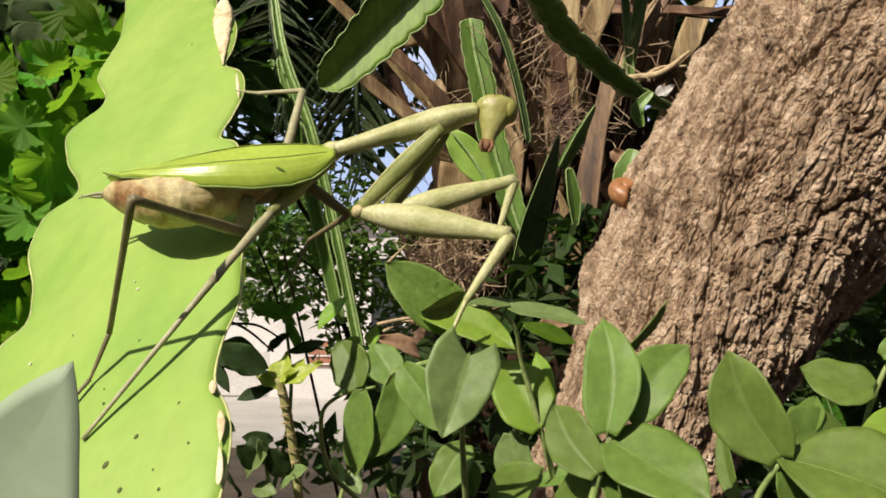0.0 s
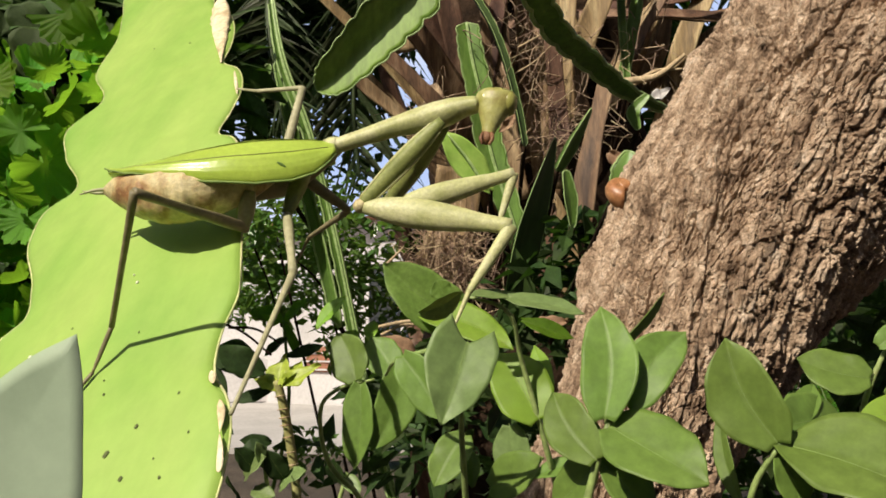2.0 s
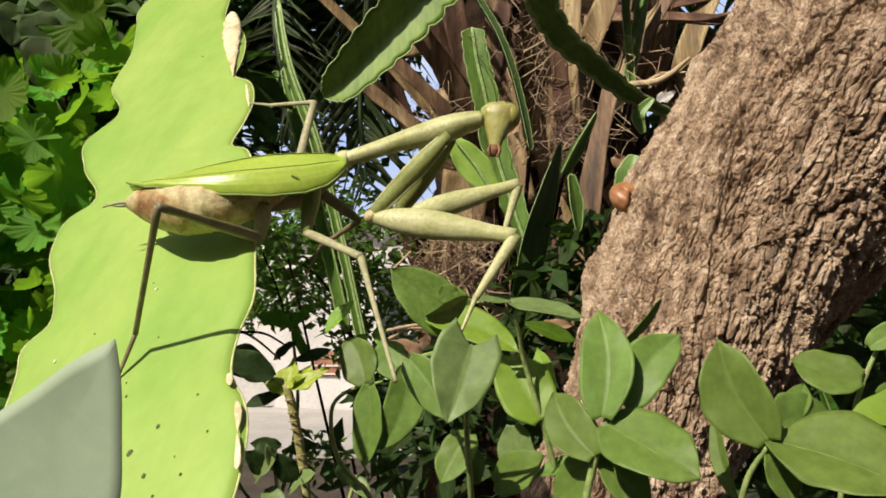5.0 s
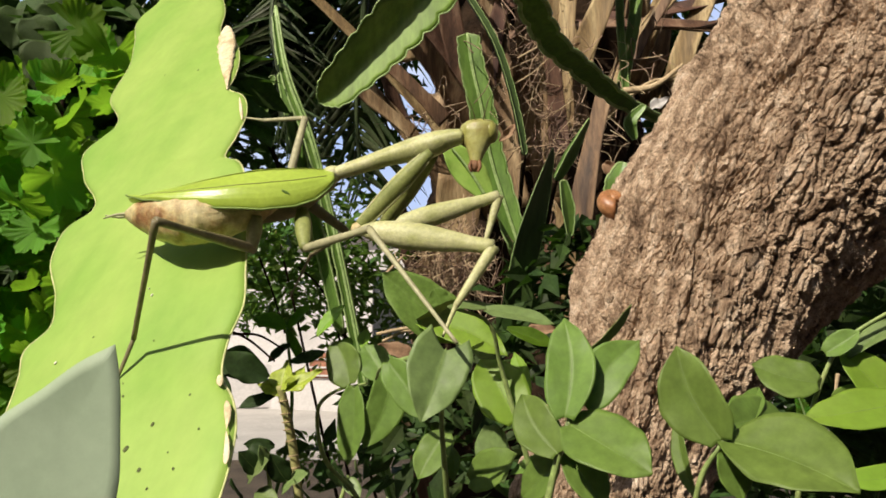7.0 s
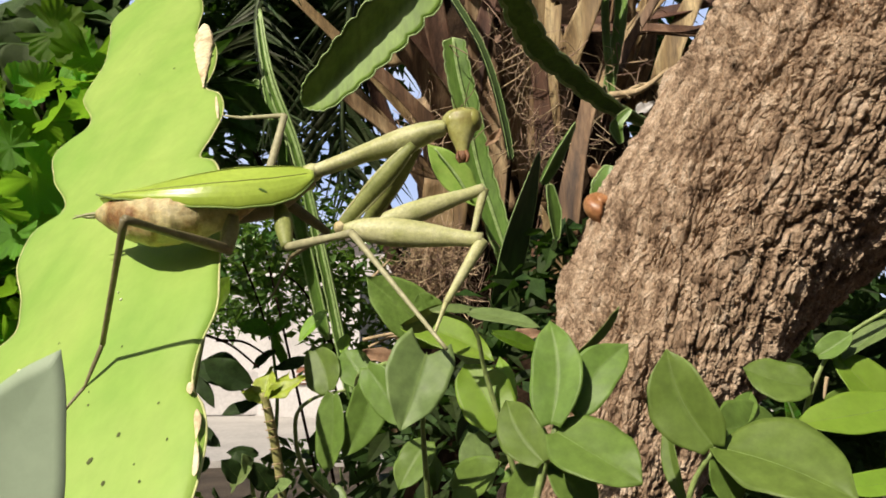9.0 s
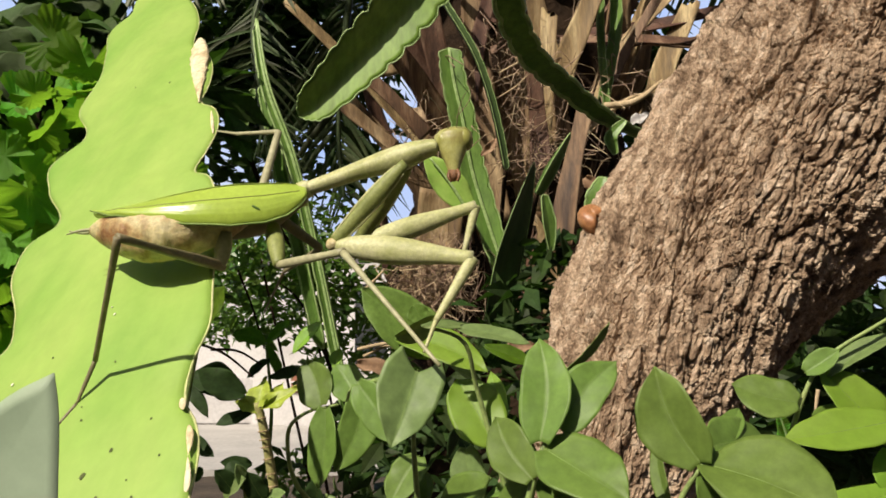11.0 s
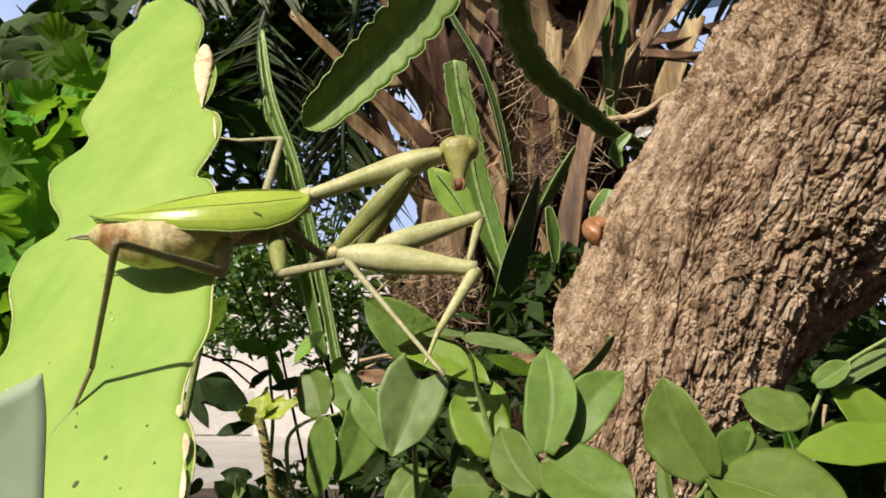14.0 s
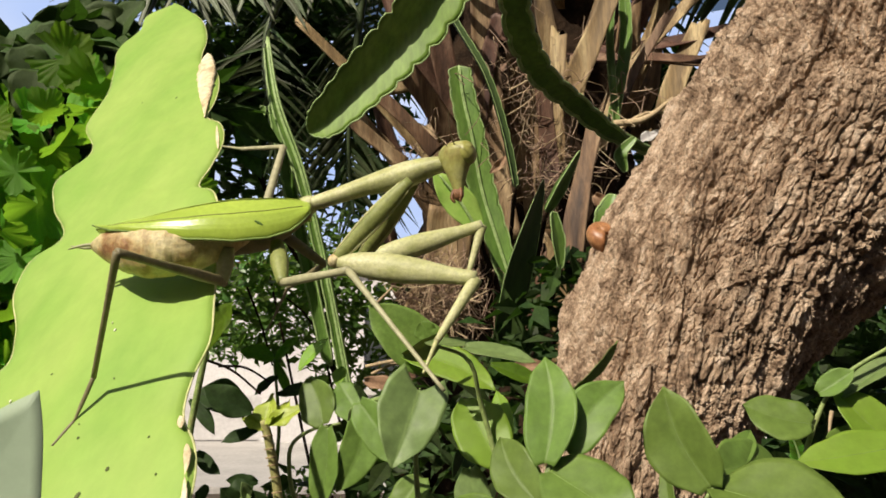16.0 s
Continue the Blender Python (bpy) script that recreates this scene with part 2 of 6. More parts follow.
def tube(name, pts, radii, material, n=16, sides=10, flat=1.0, side=None, wobble=0.0, seed=0):
    """A smooth tapered tube with closed ends; flat squeezes it across side."""
    c = spline(pts, n)
    r = spline([[x] for x in radii], n)[:, 0]
    rng = np.random.default_rng(seed)
    verts, faces = [], []
    ref = np.array(side if side is not None else (0.1, 0.3, 1.0), float)
    for i in range(n + 1):
        d = c[min(i + 1, n)] - c[max(i - 1, 0)]
        d /= np.linalg.norm(d) + 1e-12
        u = np.cross(d, ref)
        if np.linalg.norm(u) < 1e-3:
            u = np.cross(d, (1, 0, 0))
        u /= np.linalg.norm(u)
        v = np.cross(u, d)
        for k in range(sides):
            a = 2 * math.pi * k / sides
            w = 1 + wobble * (rng.random() - 0.5)
            verts.append(c[i] + r[i] * w * (math.cos(a) * u + math.sin(a) * v * flat))
    for i in range(n):
        for k in range(sides):
            k2 = (k + 1) % sides
            faces.append((i * sides + k, i * sides + k2, (i + 1) * sides + k2, (i + 1) * sides + k))
    a, b = len(verts), len(verts) + 1
    verts += [c[0], c[-1]]
    for k in range(sides):
        k2 = (k + 1) % sides
        faces.append((a, k2, k))
        faces.append((b, n * sides + k, n * sides + k2))
    return mesh_of(name, verts, faces, material)


def aim(base, tip, up):
    """A pose at base whose y axis points to tip and whose z axis leans to up."""
    y = (Vector(tip) - Vector(base)).normalized()
    x = y.cross(Vector(up)).normalized()
    z = x.cross(y)
    m = Matrix((x, y, z)).transposed().to_4x4()
    m.translation = base
    return m


def blade(name, length, width, material, n=12, across=6, fold=0.15, droop=0.0, shape=(0.0, 0.75, 1.0, 0.8, 0.0), thick=0.0004, wave=0.0, seed=0, tipcurl=0.0, lobe=0.0):
    """A leaf along +y, z up, closed and thin: an outline of half widths, a fold along the midrib, a droop, a sideways sweep and a wavy uneven edge."""
    rng = np.random.default_rng(seed)
    hw = np.maximum(spline([[s] for s in shape], n)[:, 0], 0.0) * width / 2
    hw[0], hw[-1] = max(hw[0], width * 0.02), width * 0.01
    ph, ph2, ph3 = rng.random(3) * 6
    sweep = (rng.random() - 0.5) * 0.16
    lop = 1 + (rng.random(2) - 0.5) * 0.22
    top = []
    for i in range(n + 1):
        s = i / n
        hw[i] = max(hw[i], width * 0.5 * math.sqrt(max(0.0, 1 - s)) * 0.68 * min(1.0, s * 4)) if i < n else hw[i]
        y = length * s
        cx = sweep * length * math.sin(math.pi * s)
        for k in range(across + 1):
            e = 2 * k / across - 1
            side = lop[0] if e > 0 else lop[1]
            edge = 1 + (0.022 * math.sin(11 * s + ph2 + 3 * (e > 0)) + 0.012 * math.sin(23 * s + ph3)) * abs(e) * (wave > 0)
            x = e * hw[i] * side * edge
            z = fold * abs(x) - droop * length * s * s + tipcurl * length * max(0, s - 0.7) ** 2
            z += wave * width * abs(e) ** 2 * (math.sin(9 * s + ph + 2 * (e > 0)) + 0.5 * math.sin(17 * s + ph2))
            z += 0.016 * width * math.sin(26 * s - 7 * abs(e)) * (wave > 0) * 0.6 * abs(e) * (1 - abs(e) ** 2)
            z -= 0.010 * width * math.exp(-abs(e) * 5)
            top.append((x + cx, y - lobe * length * abs(e) ** 1.4 * (1 - s) ** 3, z))
    w = across + 1
    m = len(top)
    verts = top + [(x, y, z - thick) for x, y, z in top]
    faces = []
    for i in range(n):
        for k in range(across):
            a = i * w + k
            q = (a, a + 1, a + w + 1, a + w)
            faces.append(q)
            faces.append(tuple(m + j for j in reversed(q)))
    rim = [k for k in range(w)] + [i * w + w - 1 for i in range(1, n + 1)] + [n * w + k for k in range(w - 2, -1, -1)] + [i * w for i in range(n - 1, 0, -1)]
    for i, a in enumerate(rim):
        b = rim[(i + 1) % len(rim)]
        faces.append((b, a, m + a, m + b))
    me = mesh_of(name, verts, faces, material)
    me["sweep"] = sweep
    return me


def value_noise(x, y, seed=0):
    """Smooth noise on arrays, about -1 to 1."""
    rng = np.random.default_rng(seed)
    g = rng.random((256, 256)) * 2 - 1
    xi, yi = np.floor(x).astype(int), np.floor(y).astype(int)
    u, v = x - xi, y - yi
    u, v = u * u * (3 - 2 * u), v * v * (3 - 2 * v)
    a, b = g[xi % 256, yi % 256], g[(xi + 1) % 256, yi % 256]
    c, d = g[xi % 256, (yi + 1) % 256], g[(xi + 1) % 256, (yi + 1) % 256]
    return (a * (1 - u) + b * u) * (1 - v) + (c * (1 - u) + d * u) * v


# ---- the setting ----
def build_ground():
    rng = np.random.default_rng(3)
    # finer close by, one sheet to the horizon
    xs = np.unique(np.concatenate([np.linspace(-3, 3, 90), np.sign(np.linspace(-1, 1, 41)) * np.abs(np.linspace(-1, 1, 41)) ** 3 * 900]))
    ys = xs
    X, Y = np.meshgrid(xs, ys, indexing="ij")
    Z = 0.02 * value_noise(X * 3 + 50, Y * 3 + 50, 1) + 0.012 * value_noise(X * 9 + 70, Y * 9 + 70, 2)
    Z *= np.exp(-(np.hypot(X, Y) / 5) ** 2)
    n = len(xs)
    faces = [(i * n + j, (i + 1) * n + j, (i + 1) * n + j + 1, i * n + j + 1) for i in range(n - 1) for j in range(n - 1)]
    ground = part("ground", mesh_of("ground", np.stack([X.ravel(), Y.ravel(), Z.ravel()], 1), faces, SOIL))
    tagged(ground, "dark bare soil of a planted garden bed", "ground", kind="structure")


def box(name, lo, hi, material, bevel=0.0):
    bm = bmesh.new()
    bmesh.ops.create_cube(bm, size=1)
    for v in bm.verts:
        v.co = [lo[i] + (v.co[i] + 0.5) * (hi[i] - lo[i]) for i in range(3)]
    if bevel:
        bmesh.ops.bevel(bm, geom=bm.edges[:], offset=bevel, segments=2, affect="EDGES")
    me = bpy.data.meshes.new(name)
    bm.to_mesh(me)
    bm.free()
    me.materials.append(material)
    return me


def build_far_side():
    pave = part("pavement", box("pavement", (-14, 6.0, -0.1), (14, 10.2, 0.05), CONCRETE, 0.01))
    tagged(pave, "pale sunlit concrete pavement beyond the garden", "pavement", kind="structure")
    house = thing("house", (-3.4, 12.4, 0.0), "white rendered house with a low tiled roof behind the garden", "house")
    x0, x1, y0, y1, h = -5.5, 6.5, -1.8, 3.0, 2.3
    part("wall", box("wall", (x0, y0, 0), (x1, y0 + 0.25, h), PLASTER, 0.01), house)
    part("wall", box("wall", (x0, y1 - 0.25, 0), (x1, y1, h), PLASTER, 0.01), house)
    for a in (x0, x1 - 0.25):
        part("wall", box("wall", (a, y0 + 0.25, 0), (a + 0.25, y1 - 0.25, h), PLASTER, 0.01), house)
    bm = bmesh.new()
    v = [bm.verts.new(p) for p in ((x0 - .3, y0 - .3, h), (x1 + .3, y0 - .3, h), (x1 + .3, y1 + .3, h), (x0 - .3, y1 + .3, h), (x0 + 1, .6, h + .25), (x1 - 1, .6, h + .25))]
    for f in ((0, 1, 5, 4), (2, 3, 4, 5), (1, 2, 5), (3, 0, 4), (3, 2, 1, 0)):
        bm.faces.new([v[i] for i in f])
    roof = part("roof", bm, house, "low red-brown tiled roof")
    roof.data.materials.append(ROOF)
    for k, wx in enumerate((-4.9, -2.9, 3.6)):
        win = part("window", box("window", (wx, y0 - 0.02, 0.75), (wx + 0.9, y0 + 0.02, 1.75), GLASS), house, "dark glazed window")
        for lo, hi in (((wx - .06, y0 - .05, .70), (wx, y0 + .0, 1.81)), ((wx + .9, y0 - .05, .70), (wx + .96, y0 + .0, 1.81)),
                       ((wx, y0 - .05, 1.75), (wx + .9, y0, 1.81)), ((wx + .43, y0 - .05, .75), (wx + .47, y0, 1.75))):
            part("frame", box("frame", lo, hi, PLASTER), win)
        part("sill", box("sill", (wx - .1, y0 - .10, .64), (wx + 1.0, y0, .70), CONCRETE), win)
    shut = part("shutter", box("shutter", (2.70, y0 - 0.03, 0.45), (3.06, y0 - 0.002, 0.76), ROOF), house, "small red-brown louvred shutter")
    for k in range(3):
        part("slat", box("slat", (2.69, y0 - 0.05, 0.47 + 0.1 * k), (3.07, y0 - 0.03, 0.49 + 0.1 * k), PLASTER), shut, "pale slat")
    house.rotation_euler = (0, 0, radians(-24))
    low = part("garden_wall", box("garden_wall", (-14, 9.9, 0.05), (14, 10.12, 0.62), PLASTER, 0.02))
    tagged(low, "low white rendered garden wall along the pavement", "wall", kind="structure")


def build_sky_blocks():
    """Unseen plain walls, added behind the path and beside the tree to block sky light."""
    for name, lo, hi in (("sky_block_south", (-7.0, -3.4, -0.1), (6.0, -3.2, 3.3)), ("sky_block_east", (5.0, -3.2, -0.1), (5.2, 5.8, 3.0))):
        tagged(part(name, box(name, lo, hi, ROUGHCAST, 0.01)), "unseen plain brown roughcast wall added to block sky light", "wall", kind="structure")


def build_backdrop():
    m, t, b = nodes_of("pale_sky")
    em = t.nodes.new("ShaderNodeEmission")
    t.links.new(ramp(t, noise_node(t, 0.02, 3), [(0.35, (0.40, 0.52, 0.82)), (0.65, (0.62, 0.68, 0.84))]), em.inputs[0])
    t.links.new(em.outputs[0], t.nodes["Material Output"].inputs[0])
    verts, faces, n = [], [], 24
    for k in range(n + 1):
        a = radians(-48 + 96 * k / n)
        for z in (-1.0, 75.0):
            verts.append((160 * math.sin(a), 160 * math.cos(a), z))
    for k in range(n):
        faces.append((2 * k, 2 * k + 1, 2 * k + 3, 2 * k + 2))
    tagged(part("backdrop", mesh_of("backdrop", verts, faces, m)), "pale hazy summer sky far beyond the garden", "sky", kind="structure")


# ---- the tree ----
def leaf_cloud(name, clumps, size, material, seed, lean=(0, -0.3, 1), slim=0.45):
    """Very many small folded leaves about the given clumps: centre, radii, count."""
    rng = np.random.default_rng(seed)
    out, fc = [], []
    base = np.array([[0, 0, 0], [-1, 0.45, 0.18], [0, 0.5, 0], [1, 0.45, 0.18], [0, 1, -0.1]], float)
    nv = 0
    for (c, r, count) in clumps:
        p = rng.normal(size=(count, 3))
        p /= np.linalg.norm(p, axis=1)[:, None]
        p = np.array(c) + p * (rng.random((count, 1)) ** 0.4) * np.array(r)
        up = rng.normal(size=(count, 3)) * 0.7 + np.array(lean)
        up /= np.linalg.norm(up, axis=1)[:, None]
        d = rng.normal(size=(count, 3)) + np.array((0, 0, -0.4))
        x = np.cross(d, up)
        x /= np.linalg.norm(x, axis=1)[:, None]
        y = np.cross(up, x)
        s = size * (0.6 + 0.8 * rng.random(count))
        v = p[:, None, :] + (base[None, :, :1] * slim * 0.5 * x[:, None, :] + base[None, :, 1:2] * y[:, None, :] + base[None, :, 2:] * up[:, None, :] * slim) * s[:, None, None]
        out.append(v.reshape(-1, 3))
        o = nv + 5 * np.arange(count)
        fc += np.stack([o, o + 1, o + 2], 1).tolist() + np.stack([o, o + 2, o + 3], 1).tolist() + np.stack([o + 1, o + 4, o + 2], 1).tolist() + np.stack([o + 2, o + 4, o + 3], 1).tolist()
        nv += 5 * count
    return mesh_of(name, np.vstack(out), fc, material, smooth=False)


def build_tree():
    base = Vector((0.06, 0.40, 0.0))
    tree = thing("tree", base, "leaning tree trunk with furrowed grey-brown bark", "tree")
    path = [(0.055, 0.40, 0.0), (0.062, 0.398, 0.45), (0.0955, 0.3980, 0.8373), (0.1207, 0.4035, 0.8828), (0.1566, 0.4080, 0.9453), (0.2293, 0.4078, 1.0293), (0.2827, 0.3998, 1.0968), (0.3770, 0.3970, 1.2180), (0.62, 0.62, 1.75)]
    rad = [0.085, 0.056, 0.0456, 0.0538, 0.0663, 0.0836, 0.0861, 0.0800, 0.075]
    NU, NV = 600, 1150
    c = spline(path, NV)
    r = spline([[x] for x in rad], NV)[:, 0]
    seg = np.r_[0, np.cumsum(np.linalg.norm(np.diff(c, axis=0), axis=1))]
    # the finest rings where the bark is seen best
    u = np.interp(np.linspace(0, 1, NV + 1), [0, 0.06, 0.93, 1], [0, 0.66, 1.46, seg[-1]])
    c = np.stack([np.interp(u, seg, c[:, i]) for i in range(3)], 1)
    r = np.interp(u, seg, r)
    for _ in range(60):
        c[1:-1] = (c[:-2] + 2 * c[1:-1] + c[2:]) / 4
        r[1:-1] = (r[:-2] + 2 * r[1:-1] + r[2:]) / 4
    s = u
    d = np.gradient(c, axis=0)
    d /= np.linalg.norm(d, axis=1)[:, None]
    e1 = np.cross(d, (0, 1.0, 0.1))
    e1 /= np.linalg.norm(e1, axis=1)[:, None]
    e2 = np.cross(d, e1)
    # most of the vertices on the side that is seen
    q = np.linspace(0, 1, NU, endpoint=False)
    front = math.pi * 1.5 if e2[NV // 2][1] > 0 else math.pi * 0.5
    a = front - math.pi + 2 * math.pi * np.interp(q, [0, 0.08, 0.92, 1], [0, 0.22, 0.78, 1])
    S, A = np.meshgrid(s, a, indexing="ij")
    arc = (A - front) * 0.068      # metres round the stem, the seam behind

    def rough(fs, fa, seed):
        return value_noise(S * fs + 60, arc * fa + 60, seed)

    def plates(ls, la, seed):
        """Cracks between stretched cells and a random height for each."""
        x, y = S / ls + 100, arc / la + 100
        rng = np.random.default_rng(seed)
        jx, jy, hh = rng.random((128, 128)), rng.random((128, 128)), rng.random((128, 128))
        f1, f2, hz = np.full(x.shape, 9.0), np.full(x.shape, 9.0), np.zeros(x.shape)
        xi, yi = np.floor(x).astype(int), np.floor(y).astype(int)
        for dx in (-1, 0, 1):
            for dy in (-1, 0, 1):
                cx, cy = xi + dx, yi + dy
                k, l = cx % 128, cy % 128
                dist = np.hypot(cx + jx[k, l] - x, cy + jy[k, l] - y)
                near = dist < f1
                f2 = np.where(near, f1, np.minimum(f2, dist))
                hz = np.where(near, hh[k, l] + 0.5 * (cx + jx[k, l] - x) * (hh[l, k] - 0.3), hz)
                f1 = np.where(near, dist, f1)
        return f2 - f1, hz
    S0, arc0 = S, arc
    arc = arc0 + 0.0038 * rough(11, 15, 5) + 0.0012 * rough(70, 80, 6) + 0.0006 * rough(260, 260, 7) + 0.27 * (S0 - 0.9)
    S = S0 + 0.005 * rough(40, 60, 15) + 0.0020 * rough(150, 200, 16)
    cleft, clefth = plates(0.16, 0.026, 30)
    big, bigh = plates(0.085, 0.0105, 31)
    mid, midh = plates(0.027, 0.0060, 32)
    tiny, tinyh = plates(0.0085, 0.0044, 33)
    crumb, crumbh = plates(0.0042, 0.0030, 34)

    def gap(f, w):
        return 1 - np.clip(f / w, 0, 1)

    def some(fs, fa, seed, lo=0.0):
        return np.clip(0.5 + 1.4 * rough(fs, fa, seed), lo, 1)
    # shallower, flakier bark towards the foot
    deep = np.clip((S0 - 0.88) / 0.24, 0.25, 1)
    h = -0.0075 * deep * gap(cleft, 0.070) * some(9, 20, 24) + 0.0030 * (clefth - 0.5)
    h += -0.0040 * deep * gap(big, 0.17) ** 1.2 * some(14, 30, 18, 0.1) + 0.0026 * (bigh - 0.5)
    h += -0.0022 * (0.35 + 0.65 * deep) * gap(mid, 0.15) * some(30, 50, 17, 0.15) + 0.0024 * (midh - 0.5)
    h += -0.0018 * gap(tiny, 0.22) * some(50, 80, 23, 0.1) + 0.0017 * (tinyh - 0.5)
    h += -0.0011 * gap(crumb, 0.25) * some(90, 90, 25) + 0.0013 * (crumbh - 0.5)
    h += 0.0008 * rough(260, 420, 12) + 0.0006 * rough(700, 900, 19) + 0.004 * rough(8, 11, 13) + 0.0014 * rough(30, 40, 14)
    # a broken snag stands out of the flank
    flank = c[:, None, :] + r[:, None, None] * (np.cos(A)[..., None] * e1[:, None, :] + np.sin(A)[..., None] * e2[:, None, :])
    h += 0.0070 * np.exp(-(np.linalg.norm(flank - np.array((0.0792, 0.4100, 0.9296)), axis=2) / 0.017) ** 2)
    R = (r[:, None] + h)
    V = c[:, None, :] + R[..., None] * (np.cos(A)[..., None] * e1[:, None, :] + np.sin(A)[..., None] * e2[:, None, :])
    idx = np.arange((NV + 1) * NU).reshape(NV + 1, NU)
    q = np.stack([idx[:-1], np.roll(idx, -1, 1)[:-1], np.roll(idx, -1, 1)[1:], idx[1:]], -1).reshape(-1, 4)
    me = mesh_of("trunk", V.reshape(-1, 3) - np.array(base), q.tolist(), BARK, smooth=False)
    trunk = part("trunk", me, tree)
    # loose scales of bark on the side towards the path
    rng = np.random.default_rng(77)
    scales = []
    for k in range(8):
        bm = bmesh.new()
        ring = []
        for j in range(9):
            t = 2 * math.pi * j / 9
            w = 0.75 + 0.5 * rng.random()
            ring.append((math.cos(t) * w * 0.42, math.sin(t) * w, 0.0))
        low = [bm.verts.new(v) for v in ring]
        top = [bm.verts.new((v[0] * 0.86, v[1] * 0.9, 0.18 + 0.10 * rng.random())) for v in ring]
        bm.faces.new(top)
        for j in range(9):
            bm.faces.new((low[j], low[(j + 1) % 9], top[(j + 1) % 9], top[j]))
        sm = bpy.data.meshes.new("bark_scale")
        bm.to_mesh(sm)
        bm.free()
        sm.materials.append(BARK)
        scales.append(sm)
    for k in range(290):
        i = int(NV * (0.10 + 0.78 * rng.random()))
        j = int(NU * (0.10 + 0.80 * rng.random()))
        p = Vector(V[i, j]) - base
        nrm = Vector(V[i, j] - c[i]).normalized()
        z = (nrm + Vector(d[i]) * rng.normal() * 0.12).normalized()
        size = 0.0014 + 0.0022 * rng.random() ** 2
        m = aim(p - z * size * 0.10, p - z * size * 0.10 + Vector(d[i]) + Vector((rng.normal(), rng.normal(), rng.normal())) * 0.15, z)
        part("bark_scale", scales[k % 8], trunk, m=m @ Matrix.Diagonal((size * 1.2, size * (1.0 + rng.random()), size, 1)))
    # unseen limbs and crown, added to block sky light from above
    rng = np.random.default_rng(41)
    top = Vector((0.62, 0.62, 1.75)) - base
    clumps = []
    for k in range(6):
        a = radians(-70 + 32 * k)
        tip = top + Vector((math.cos(a) * 0.75, math.sin(a) * 0.55, 0.45 + 0.25 * rng.random()))
        part("limb", tube("limb", [top - Vector((0.01, 0, 0.05)), top.lerp(tip, 0.5) + Vector((0, 0, 0.08)), tip], [0.040, 0.022, 0.008], BARK, n=18, sides=10, wobble=0.12, seed=k), tree)
        clumps += [(tip, (0.36, 0.34, 0.22), 260), (top.lerp(tip, 0.6) + Vector((0, 0, 0.12)), (0.26, 0.26, 0.16), 160)]
    tagged(part("crown", leaf_cloud("crown", clumps, 0.085, SHADE_LEAF, 42, slim=0.5), tree, "unseen dark green leafy crown added to block sky light"), kind="stuff")
    return tree


# ---- the cactus pad that carries the mantis ----
PAD_O, PU, PV, PN = Vector((-0.053, 0.1424, 0.9181)), Vector((0.9234, -0.3839, 0.0000)), Vector((0.2313, 0.5564, 0.7981)), Vector((-0.3064, -0.7369, 0.6025))


def pad_at(u, v, w=0.0):
    """A place over the pad: millimetres across, up along it and out of it."""
    return PAD_O + (PU * u + PV * v + PN * w) * 0.001


